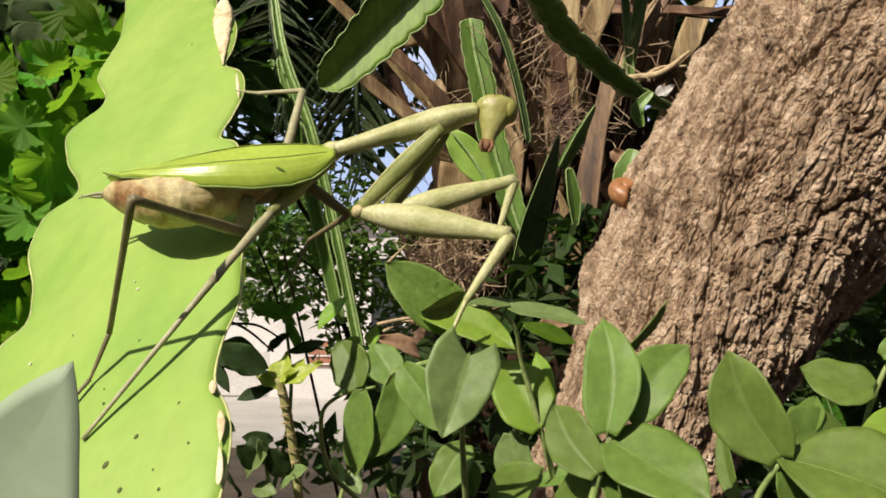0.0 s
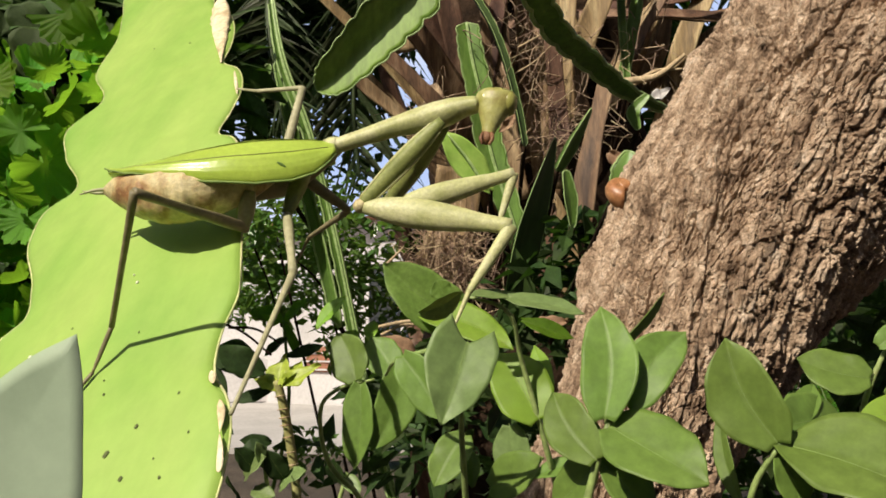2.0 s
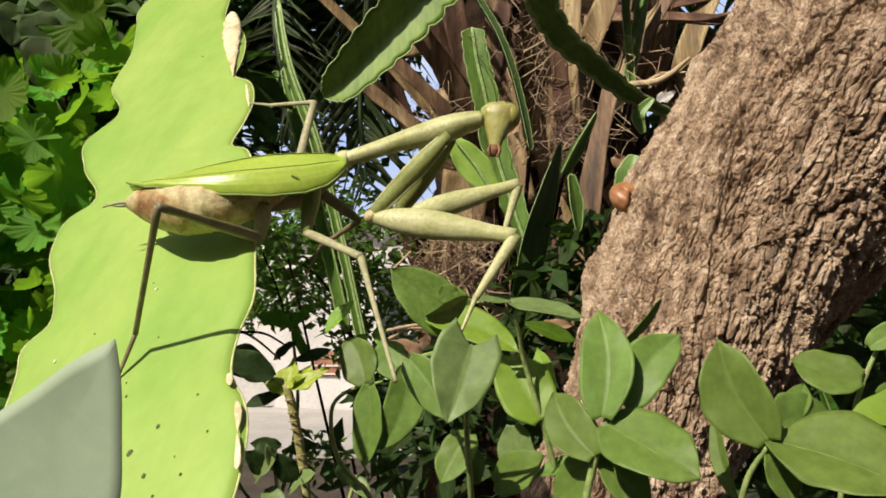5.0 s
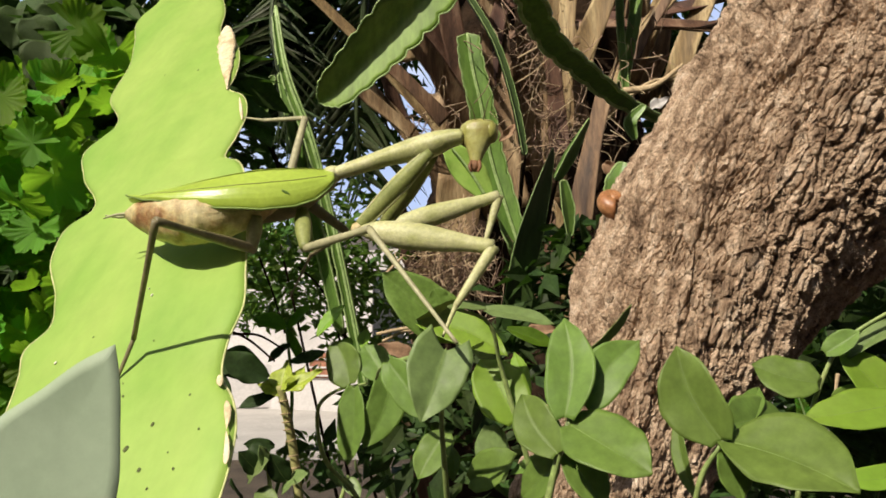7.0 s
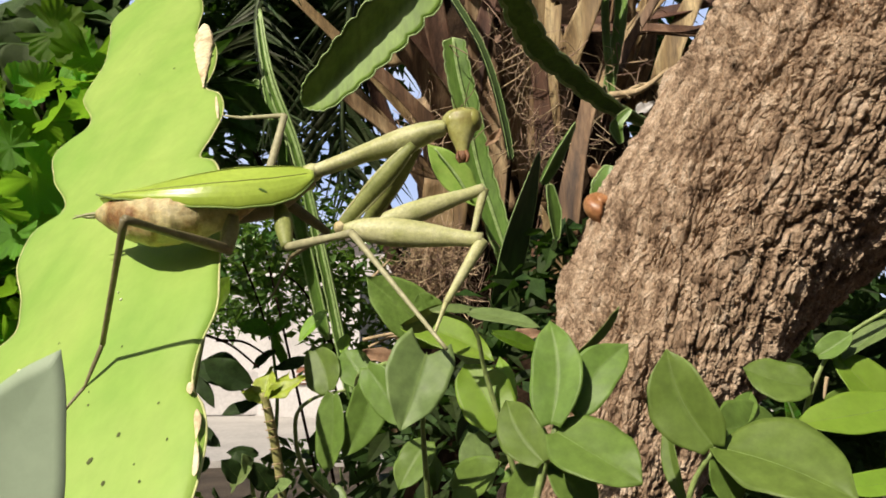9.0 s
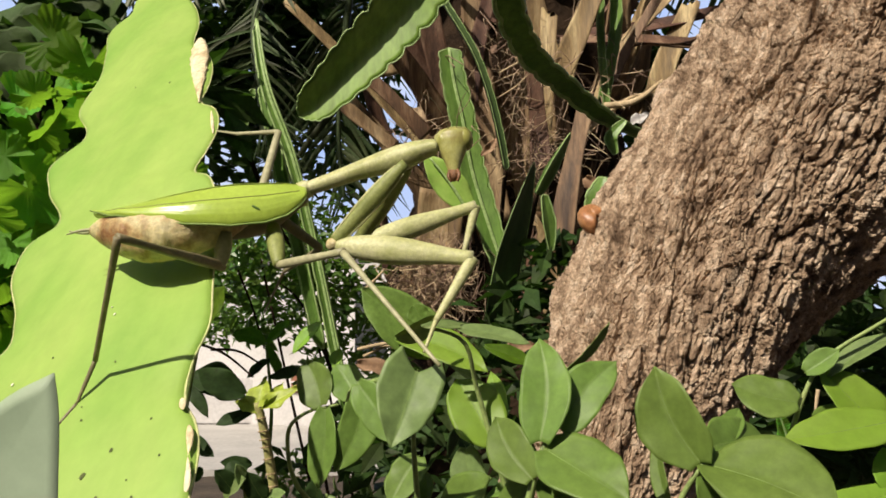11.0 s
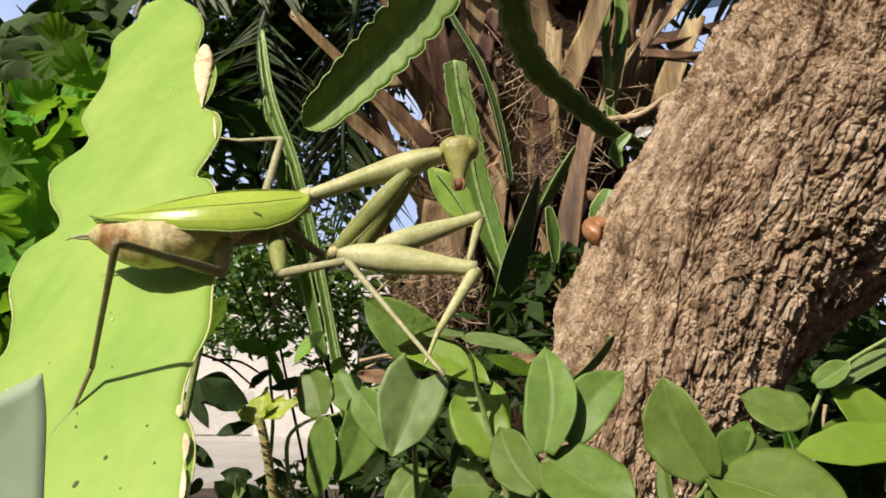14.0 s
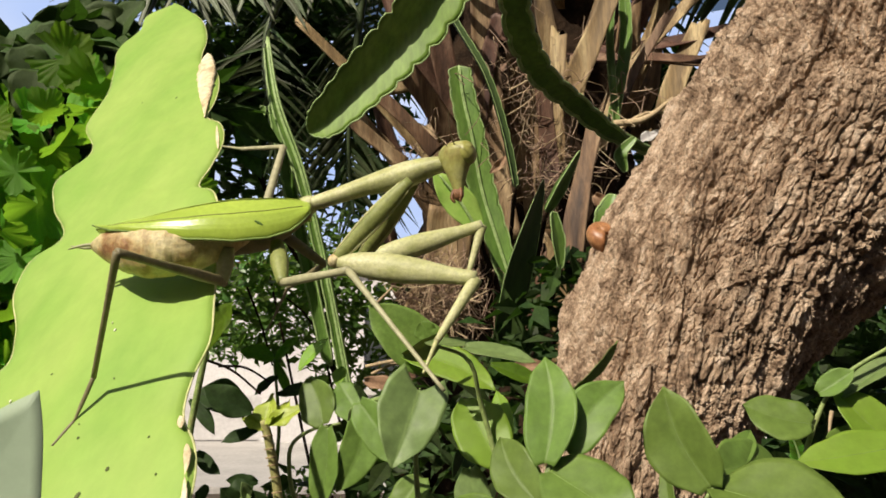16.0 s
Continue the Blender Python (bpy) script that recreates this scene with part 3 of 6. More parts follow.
def build_pad():
    root = pad_at(-12, -150)
    pad = thing("cactus_pad", root, "flat bright green cactus stem with scalloped corky edges", "cactus")
    left = [(-34, -175), (-40, -120), (-15.9, -44.6), (-20.7, -31.4), (-24.1, -25.0), (-21.5, -19.8), (-25.0, -13.0), (-36.5, 1.5), (-38.0, 10.2), (-34.2, 14.3), (-46.0, 28.5), (-53.6, 40.5), (-49.8, 49.0), (-62.7, 66.3), (-67.7, 85.3),
            (-75.4, 100.4), (-83.2, 117.1), (-80.6, 124.7), (-83.8, 137.2), (-75.3, 140.9)]
    right = [(8, -175), (14, -120), (37.9, -54.0), (36.5, -45.8), (33.8, -38.3), (30.7, -34.1), (27.8, -31.6), (24.6, -23.0), (24.1, -15.3), (20.3, -6.0), (13.3, 9.5), (5.9, 23.8), (1.8, 28.3), (-2.2, 29.7), (-3.1, 37.5), (-4.4, 46.3), (-10.5, 56.5), (-17.2, 61.1), (-18.0, 66.1), (-26.9, 85.5), (-37.5, 95.0), (-42.8, 108.8), (-53.7, 125.0), (-67.7, 137.3)]
    NV, NU = 220, 36

    def edge(pts):
        c = spline(pts, 500)
        s = np.r_[0, np.cumsum(np.linalg.norm(np.diff(c, axis=0), axis=1))]
        return np.stack([np.interp(np.linspace(0, s[-1], NV + 1), s, c[:, i]) for i in range(2)], 1)
    L, R = edge(left), edge(right)
    verts = []
    for sidesign in (1, -1):
        for i in range(NV + 1):
            for k in range(NU + 1):
                e = k / NU
                q = L[i] * (1 - e) + R[i] * e
                x = abs(2 * e - 1)
                th = 0.9 * math.sqrt(max(0, 1 - x ** 10)) + 0.7 * math.exp(-(2 * e - 1) ** 2 * 7) + 0.5 * (1 - x * x)
                th += 0.10 * noise.noise(Vector((q[0] * 0.06, q[1] * 0.06, sidesign)))  * (1 - x ** 4)
                v = q[1]
                bend = -0.006 * max(0, -v - 85) ** 2
                p = pad_at(q[0], v, 0) + PN * 0.001 * (sidesign * th - 2.2 + 0.4 * math.sin(v * 0.05) * x * x + bend)
                verts.append(p - root)
    w = NU + 1
    m = (NV + 1) * w
    faces = []
    for i in range(NV):
        for k in range(NU):
            a = i * w + k
            faces.append((a, a + 1, a + w + 1, a + w))
            faces.append((m + a + w, m + a + w + 1, m + a + 1, m + a))
    rim = list(range(w)) + [i * w + NU for i in range(1, NV + 1)] + [NV * w + k for k in range(NU - 1, -1, -1)] + [i * w for i in range(NV - 1, 0, -1)]
    for i, a in enumerate(rim):
        b = rim[(i + 1) % len(rim)]
        faces.append((b, a, m + a, m + b))
    part("flesh", mesh_of("flesh", verts, faces, PAD), pad)

    # corky rims that follow the edges
    def rim_tube(E, i0, i1, r, label):
        pts = [pad_at(*E[i], -2.2 + 0.4 * math.sin(E[i][1] * 0.05)) - root for i in range(i0, i1, 1)]
        n = len(pts)
        rad = [r * (0.4 + 0.6 * math.sin(math.pi * j / (n - 1))) for j in range(n)]
        part("corky_rim", tube("corky_rim", pts, rad, PAD_EDGE, n=n - 1, sides=8, side=tuple(PN), flat=0.8, wobble=0.2, seed=i0), pad, label)
    rim_tube(R, 0, NV + 1, 0.00021, "thin pale corky rim")
    rim_tube(L, 0, NV + 1, 0.00016, "thin pale corky rim")

    def scar(a, b, wdt, off, lean=1.0):
        pts = [pad_at(a[0] + (b[0] - a[0]) * s + off * math.sin(math.pi * s), a[1] + (b[1] - a[1]) * s, -1.3) - root for s in np.linspace(0, 1, 9)]
        rad = [wdt * math.sin(math.pi * min(max(s ** lean, 0.004), 0.996)) ** 0.6 for s in np.linspace(0, 1, 17)]
        part("corky_scar", tube("corky_scar", pts, rad, CORK, n=40, sides=20, flat=0.42, side=tuple(PN), wobble=0.26, seed=3), pad, "dry buff corky scar on the edge")
    scar((-16.4, 59.3), (-35.3, 96.3), 0.0028, 0.0, 1.7)
    scar((-4.0, 43.7), (-10.0, 54.4), 0.00042, 0.0)
    scar((36.9, -47.0), (34.2, -41.4), 0.00050, 0.2, 0.6)
    scar((34.1, -41.2), (31.5, -36.0), 0.00062, 0.3, 1.5)
    scar((29.0, -33.3), (27.5, -31.1), 0.0006, 0.0)
    # dark flecks in the skin
    specks = [(-43.0, 70.1), (-32.0, 71.1), (9.9, -24.4), (10.8, -36.5), (19.9, -41.3), (17.5, -46.1), (22.0, -49.3), (28.0, -48.5), (23.8, -35.2), (9.2, -34.0), (25.5, -45.9), (28.9, -41.4), (25.2, -52.1), (-5.0, -23.7)]
    sizes = [0.36, 0.38, 0.22, 0.3, 0.45, 0.65, 0.5, 0.35, 0.28, 0.2, 0.2, 0.25, 0.3, 0.25]
    for q, sz in zip(specks, sizes):
        bm = bmesh.new()
        bmesh.ops.create_icosphere(bm, subdivisions=1, radius=1)
        for v in bm.verts:
            v.co = v.co * (0.8 + 0.4 * noise.noise(v.co * 3 + Vector((sz * 50, 0, 0))))
        fl = part("speck", bm, pad)
        fl.data.materials.append(SPOT)
        m = aim(Vector((0, 0, 0)), PV, PN)
        th = 0.75
        m.translation = pad_at(*q, 0) - root
        fl.matrix_basis = m @ Matrix.Diagonal((sz * 0.00085, sz * 0.0012, 0.00005, 1))
        # laid on the skin by its own thickness there
        fl.matrix_basis = Matrix.Translation(PN * pad_skin(L, R, q, NV)) @ fl.matrix_basis
    # white beads added to stand for glints on the skin
    for q, sz in zip(((3.3, -13.8), (1.6, -12.1), (-11.1, -29.3)), (0.30, 0.18, 0.32)):
        bm = bmesh.new()
        bmesh.ops.create_icosphere(bm, subdivisions=2, radius=1)
        for f in bm.faces:
            f.smooth = True
        drop = part("glint_bead", bm, pad, "tiny white bead standing for a glint on the skin")
        drop.data.materials.append(GLINT)
        m = aim(Vector((0, 0, 0)), PV, PN)
        m.translation = pad_at(*q, 0) - root + PN * pad_skin(L, R, q, NV)
        drop.matrix_basis = m @ Matrix.Diagonal((sz * 0.0009, sz * 0.0012, 0.0002, 1))
    stalk = tube("stalk", [(0, 0, 0.0), (-0.01, 0.02, -0.08), (-0.03, 0.08, -0.5), (-0.03, 0.10, -root.z)], [0.010, 0.009, 0.010, 0.012], STEM3, n=20, sides=10)
    part("stalk", stalk, pad, "green woody stalk rising from the soil")
    return pad


def pad_skin(L, R, q, NV):
    i = min(range(NV + 1), key=lambda j: abs((L[j][1] + R[j][1]) / 2 - q[1]))
    e = min(max((q[0] - L[i][0]) / (R[i][0] - L[i][0]), 0), 1)
    x = abs(2 * e - 1)
    th = 0.9 * math.sqrt(max(0, 1 - x ** 10)) + 0.7 * math.exp(-(2 * e - 1) ** 2 * 7) + 0.5 * (1 - x * x)
    return 0.001 * (th - 2.2 + 0.4 * math.sin(q[1] * 0.05) * x * x + 0.12)


build_ground()
build_far_side()
build_backdrop()
build_sky_blocks()
build_tree()
build_pad()


# ---- the mantis ----
def loft(name, rings, material, cap=True):
    """A closed skin over rings of equal count."""
    n = len(rings[0])
    verts = [v for r in rings for v in r]
    faces = []
    for i in range(len(rings) - 1):
        for k in range(n):
            k2 = (k + 1) % n
            faces.append((i * n + k, i * n + k2, (i + 1) * n + k2, (i + 1) * n + k))
    if cap:
        for i, flip in ((0, True), (len(rings) - 1, False)):
            c = len(verts)
            verts.append(sum((Vector(v) for v in rings[i]), Vector()) / n)
            for k in range(n):
                a, b = i * n + k, i * n + (k + 1) % n
                faces.append((c, b, a) if flip else (c, a, b))
    return mesh_of(name, verts, faces, material)


def limb(name, length, radii, material, sides=10, n=14, flat=0.85, bow=0.0, spines=None):
    """A leg segment along +y from its joint, thickened as its radii say, with spines on its lower edge."""
    pts = [(0, length * s, bow * length * math.sin(math.pi * s)) for s in np.linspace(0, 1, 6)]
    me = tube(name, pts, radii, material, n=n, sides=sides, flat=flat, side=(0, 0, 1))
    if not spines:
        return me
    lo, hi, count, size, drop = spines
    verts = [tuple(v.co) for v in me.vertices]
    faces = [tuple(p.vertices) for p in me.polygons]
    for i in range(count):
        y = length * (lo + (hi - lo) * i / max(count - 1, 1))
        r = float(np.interp(y / length, np.linspace(0, 1, len(radii)), radii))
        h = size * (1.0 if i % 2 else 0.6)
        for sx in (-0.45, 0.45):
            b = len(verts)
            w = size * 0.16
            z0 = drop * r * 0.75
            verts += [(sx * r - w, y, z0), (sx * r + w, y, z0), (sx * r, y + 2 * w, z0), (sx * r * 1.3, y + h * 0.35, z0 + drop * h)]
            faces += [(b, b + 1, b + 3), (b + 1, b + 2, b + 3), (b + 2, b, b + 3)]
    return mesh_of(name, verts, faces, material)


MANTIS_AT = Vector((-0.0542, 0.1452, 0.9263))


def build_mantis():
    mantis = thing("praying_mantis", MANTIS_AT, "green praying mantis with buff abdomen clinging to a cactus", "mantis")

    def at(p):
        return Vector(p) - MANTIS_AT
    view = Vector((0.12, -0.97, 0.12)).normalized()   # the flank that faces the path

    # abdomen: overlapping rings, thick in the middle
    a0, a1 = at((-0.0616, 0.1379, 0.9239)), at((-0.0266, 0.1419, 0.9282))
    axis = (a1 - a0).normalized()
    upv = view.cross(axis).normalized()
    if upv.z < 0:
        upv = -upv
    rings = []
    prof = [(0.0, 0.6, 0.0), (0.02, 1.3, -0.1), (0.07, 2.6, -0.6), (0.14, 3.8, -1.7), (0.22, 4.8, -2.7), (0.30, 5.3, -3.4), (0.40, 5.5, -3.9), (0.50, 5.4, -4.0), (0.62, 4.9, -3.5), (0.75, 3.9, -2.2), (0.88, 2.7, 0.5), (1.0, 1.6, 1.2)]
    for i in range(73):
        s = i / 72
        r = np.interp(s, [p[0] for p in prof], [p[1] for p in prof])
        off = np.interp(s, [p[0] for p in prof], [p[2] for p in prof])
        lap = (s * 8.5) % 1
        r *= 1 + 0.045 * (lap - 0.5) * (0.02 < s < 0.98)
        c = a0.lerp(a1, s) + upv * (off * 0.001) + view * 0.0068 * math.sin(math.pi * s)
        ring = []
        for k in range(28):
            th = 2 * math.pi * k / 28
            q = upv * math.sin(th) * (0.86 if math.sin(th) > 0 else 1.0) + axis.cross(upv) * math.cos(th) * 0.9
            dent = 1 + 0.05 * noise.noise(Vector((s * 14, math.cos(th) * 1.6, math.sin(th) * 1.6)))
            ring.append(c + q * r * 0.001 * dent)
        rings.append(ring)
    part("abdomen", loft("abdomen", rings, BELLY), mantis, "buff segmented abdomen with rusty blotches")
    for k, dz in enumerate((1, -1)):
        b = a0 + view * 0.0008 * dz
        part("cercus", tube("cercus", [b + axis * 0.001, b - axis * 0.0015, b - axis * 0.004 - upv * (0.0005 - 0.0012 * k)], [0.0004, 0.0003, 0.0001], LEG, n=8, sides=6), mantis)

    # wings: a shallow roof over the abdomen
    b, tip = at((-0.0198, 0.1399, 0.9324)), at((-0.0608, 0.1375, 0.9274))
    wax = (tip - b).normalized()
    wup = view.cross(wax).normalized()
    if wup.z < 0:
        wup = -wup
    wl = (tip - b).length

    def tegmen(out, lift, name):
        # seen from the flank: upper line, keel and lower edge, in millimetres
        s_ = [0, 0.04, 0.10, 0.20, 0.35, 0.55, 0.75, 0.90, 1.0]
        top = [1.27, 1.37, 1.53, 1.51, 1.31, 0.54, -0.08, -0.1, 0.04]
        keel = [-1.57, -1.86, -2.32, -3.02, -3.49, -3.43, -2.77, -1.63, 0.05]
        low = [-2.71, -4.69, -6.64, -8.02, -8.4, -7.26, -4.81, -2.53, -0.05]
        if out < 0:
            low = [0.4 * v for v in low]
        NS, NK = 60, 16
        grid = []
        for i in range(NS + 1):
            s = i / NS
            t_, k_, l_ = (float(np.interp(s, s_, v)) for v in (top, keel, low))
            wide = 1.0 if s < 0.85 else (1 - s) / 0.15
            for k in range(NK + 1):
                e = k / NK
                if e < 0.35:
                    q = e / 0.35
                    h, o = t_ + (k_ - t_) * q, -0.4 + 4.4 * q ** 0.8
                else:
                    q = (e - 0.35) / 0.65
                    h, o = k_ + (l_ - k_) * q, 4.0 + 0.9 * math.sin(q * 1.9) - 0.7 * q * q
                vein = 0.05 * math.sin(e * 60) * (e > 0.4) + (0.16 * math.exp(-((e - 0.35) / 0.03) ** 2))
                grid.append(b + view * 0.0055 * math.sin(math.pi * s) + wax * wl * s + wup * (h + lift) * 0.001 + view * out * (o * (0.45 + 0.55 * wide) + vein) * 0.001)
        w = NK + 1
        verts = grid + [g - view * out * 0.00018 for g in grid]
        m = len(grid)
        faces = []
        for i in range(NS):
            for k in range(NK):
                a = i * w + k
                faces += [(a, a + 1, a + w + 1, a + w), (m + a + w, m + a + w + 1, m + a + 1, m + a)]
        rim = list(range(w)) + [i * w + NK for i in range(1, NS + 1)] + [NS * w + k for k in range(NK - 1, -1, -1)] + [i * w for i in range(NS - 1, 0, -1)]
        for i, a in enumerate(rim):
            c = rim[(i + 1) % len(rim)]
            faces.append((c, a, m + a, m + c))
        wing = part(name, mesh_of(name, verts, faces, WING), mantis, "smooth leaf-green folded forewing")
        if out < 0:
            return wing
        edge = [grid[i * w + NK] for i in range(NS + 1)]
        part("wing_edge", tube("wing_edge", edge, [0.00022] * 5, VINE_PALE, n=60, sides=6), wing, "pale yellow wing edge")
        ridge = [grid[i * w + 5] + view * out * 0.00006 for i in range(2, NS - 4)]
        part("wing_vein", tube("wing_vein", ridge, [0.00010, 0.00009, 0.00007], COXA, n=50, sides=6), wing, "raised main vein")
        mark = [grid[(24 - k) * w + k] + view * 0.00008 for k in (9, 10, 11)]
        part("wing_mark", tube("wing_mark", mark, [0.00016, 0.00028, 0.00014], STEM3, n=12, sides=8, flat=0.2, side=tuple(view)), wing, "small darker green wing mark")
        return wing
    tegmen(1, 0.0, "forewing")
    tegmen(-1, -0.4, "forewing")
    # darker leg brown puts the shade under the wing into the colour
    part("thorax", tube("thorax", [at((-0.0206, 0.1415, 0.9321)), at((-0.0245, 0.1422, 0.9299)), at((-0.0295, 0.143, 0.9274)), at((-0.0362, 0.1437, 0.9258))], [0.0018, 0.0026, 0.0034, 0.0030], LEG_DARK, n=18, sides=14), mantis, "underside of the thorax, browned for the shade under the wing")

    # hind legs
    def leg(joints, radii, mats, names):
        for (p, q), r, mt, nm in zip(zip(joints[:-1], joints[1:]), radii, mats, names):
            p, q = at(p), at(q)
            me = limb(nm, (q - p).length, r, mt)
            part(nm, me, mantis, m=aim(p, q, view))
    leg([(-0.0337, 0.133, 0.9229), (-0.0351, 0.1347, 0.9165)], [(0.0010, 0.0015, 0.0014, 0.0010)], [LEG], ["hind_coxa"])
    leg([(-0.0348, 0.1352, 0.9166), (-0.0437, 0.1074, 0.9179), (-0.0522, 0.1217, 0.899), (-0.0546, 0.121, 0.8918)],
        [(0.0010, 0.0011, 0.0009, 0.0007, 0.0008), (0.0007, 0.00055, 0.0005, 0.0005), (0.00042, 0.0004, 0.00035, 0.0002)],
        [LEG_DARK, LEG_DARK, LEG_DARK], ["hind_femur", "hind_tibia", "hind_tarsus"])
    leg([(-0.0546, 0.121, 0.8918), (-0.0568, 0.1187, 0.8881)], [(0.00035, 0.0003, 0.0002)], [LEG_DARK], ["hind_foot"])
    # far hind and middle legs, on the edge of the pad
    leg([(-0.0314, 0.1518, 0.9347), (-0.0295, 0.1591, 0.9502), (-0.0403, 0.1645, 0.9513), (-0.0465, 0.1698, 0.9536)],
        [(0.00095, 0.0009, 0.0008), (0.0006, 0.0005, 0.00045), (0.0004, 0.0003, 0.0002)],
        [LEG, LEG, LEG], ["far_femur", "far_tibia", "far_tarsus"])
    leg([(-0.0255, 0.1451, 0.9271), (-0.0183, 0.1501, 0.9221), (-0.0289, 0.1661, 0.9188), (-0.037, 0.1832, 0.91)],
        [(0.0012, 0.0011, 0.0008), (0.0007, 0.0006, 0.0005), (0.0004, 0.0003, 0.0002)], [LEG_DARK, LEG_DARK, LEG_DARK], ["far_middle_femur", "far_middle_tibia", "far_middle_tarsus"])

    # middle leg that reaches about
    moving = {}
    moving["coxa"] = part("middle_coxa", limb("middle_coxa", 0.0120, (0.0010, 0.0014, 0.0017, 0.0016, 0.0012), COXA), mantis)
    moving["femur"] = part("middle_femur", limb("middle_femur", MID_L[0], (0.0008, 0.0009, 0.0008, 0.0007, 0.0008), LEG), mantis)
    moving["tibia"] = part("middle_tibia", limb("middle_tibia", MID_L[1], (0.0007, 0.0005, 0.00042, 0.00036, 0.0003), LEG), mantis)

    # fore body: pronotum, head and grasping legs swing together on the thorax
    n0, n1 = at((-0.0204, 0.1399, 0.9324)), at((0.0063, 0.1317, 0.938))
    d = (n1 - n0)
    pa = d.normalized()
    pu = view.cross(pa).normalized()
    if pu.z < 0:
        pu = -pu
    pr = [(0, 1.7, 0.0), (0.05, 1.5, 0.0), (0.22, 1.65, 0.1), (0.45, 1.95, 0.3), (0.62, 2.45, 0.2), (0.73, 2.75, 0.0), (0.84, 2.45, 0.1), (0.93, 1.9, 0.2), (1.0, 1.6, 0.0)]
    rings = []
    for i in range(49):
        s = i / 48
        r, off = (np.interp(s, [p[0] for p in pr], [p[j] for p in pr]) for j in (1, 2))
        c = n0 + d * s + pu * off * 0.001
        ring = []
        for k in range(24):
            th = 2 * math.pi * k / 24
            x, y = math.cos(th), math.sin(th)
            keel = 1 + 0.10 * math.exp(-((th - math.pi / 2) / 0.25) ** 2)
            edge = 1 + 0.10 * math.exp(-((abs(x) - 1) / 0.1) ** 2)
            ring.append(c + (pu * y * keel * 0.95 + view * x * 0.95 * edge) * r * 0.001)
        rings.append(ring)
    fore = {"pronotum": part("pronotum", loft("pronotum", rings, BODY), mantis, "long pale green pronotum")}
    part("collar", tube("collar", [n0 - pa * 0.0012, n0 + pa * 0.0004, n0 + pa * 0.0016], [0.0017, 0.0019, 0.0016], BODY, n=8, sides=14), mantis, "pale yellowish joint of the thorax")

    def arm(name, joints, thick, tint, spiny, label):
        j = [at(p) for p in joints]
        root = part(name, limb(name, (j[1] - j[0]).length, [t * 0.001 for t in (0.9, 1.5, 1.7, 1.55, 1.3, 1.1)], COXA, sides=14, flat=0.7), mantis, label, aim(j[0], j[1], view))
        inv = root.matrix_basis.inverted()
        reach = (j[1] - j[0]).length
        for sx in (-1, 1):
            keel = [(sx * w * 0.001, reach * s, 0.0002) for w, s in ((1.1, 0.08), (1.5, 0.3), (1.6, 0.5), (1.35, 0.78), (1.1, 0.95))]
            part("keel", tube("keel", keel, [0.0002, 0.00034, 0.0003, 0.0002], BODY, n=16, sides=8), root, "pale ridge along the coxa")
        spec = [("femur", [1.0, 2.0, 2.5, 2.45, 2.0, 1.45, 1.3], (0.30, 0.95, 11, 0.0011, -1) if spiny else None, 0.75),
                ("tibia", [1.1, 1.0, 0.85, 0.7, 0.5], (0.1, 0.9, 9, 0.0007, -1) if spiny else None, 0.8),
                ("tarsus", [0.42, 0.36, 0.3, 0.22], None, 1.0)]
        for (nm, rad, sp, fl), p, q in zip(spec, j[1:-1], j[2:]):
            me = limb(nm, (q - p).length, [r * 0.001 * thick for r in rad], tint, sides=14, n=20, flat=fl, spines=sp)
            part(nm, me, root, m=inv @ aim(p, q, view))
        ball = bmesh.new()
        bmesh.ops.create_icosphere(ball, subdivisions=3, radius=0.00135)
        kb = part("knee", ball, root, "yellowish knee joint", inv @ Matrix.Translation(j[1]))
        kb.data.materials.append(BELLY)
        return root
    fore["arm_near"] = arm("foreleg", [(0.0003, 0.1306, 0.9348), (-0.0144, 0.1352, 0.9205), (0.0121, 0.1302, 0.916), (0.0046, 0.1264, 0.9046), (0.0022, 0.1246, 0.8991)], 1.12, BODY, True, "pale green grasping foreleg with toothed femur")
    fore["arm_far"] = arm("foreleg", [(0.001, 0.137, 0.9358), (-0.0117, 0.1536, 0.9226), (0.0153, 0.1572, 0.931), (0.012, 0.1558, 0.9204), (0.0132, 0.1532, 0.9167)], 1.0, BODY, True, "pale olive grasping foreleg folded behind the other")

    # head: a blunt triangle with an eye at each upper corner
    hc = at((0.0088, 0.1313, 0.9368))
    face = (pa * 0.9 - pu * 0.35).normalized()
    hu = (pu - face * pu.dot(face)).normalized()
    HM = Matrix((view, hu, face)).transposed().to_4x4()   # local x to the flank, y up, z along the muzzle's front
    HM.translation = hc
    HM = HM @ Matrix.Translation((0, 0, 0.0008)) @ Matrix.Diagonal((1.15, 1.20, 1.12, 1))
    rings = []
    at_ = [0, 0.05, 0.14, 0.28, 0.50, 0.74, 0.92, 1]
    for i in range(33):
        s = i / 32
        y = 3.1 - 8.6 * s
        wide = np.interp(s, at_, [0.9, 2.5, 3.3, 3.25, 2.2, 1.25, 0.85, 0.2])
        deep = np.interp(s, at_, [0.6, 1.5, 2.0, 2.0, 1.6, 1.0, 0.7, 0.2])
        rings.append([Vector((math.cos(a) * deep, y, math.sin(a) * wide - 0.7 * s)) * 0.001 for a in np.linspace(0, 2 * math.pi, 24, endpoint=False)])
    head = part("head", loft("head", rings, HEAD), mantis, "olive-green triangular head bent downwards", HM)
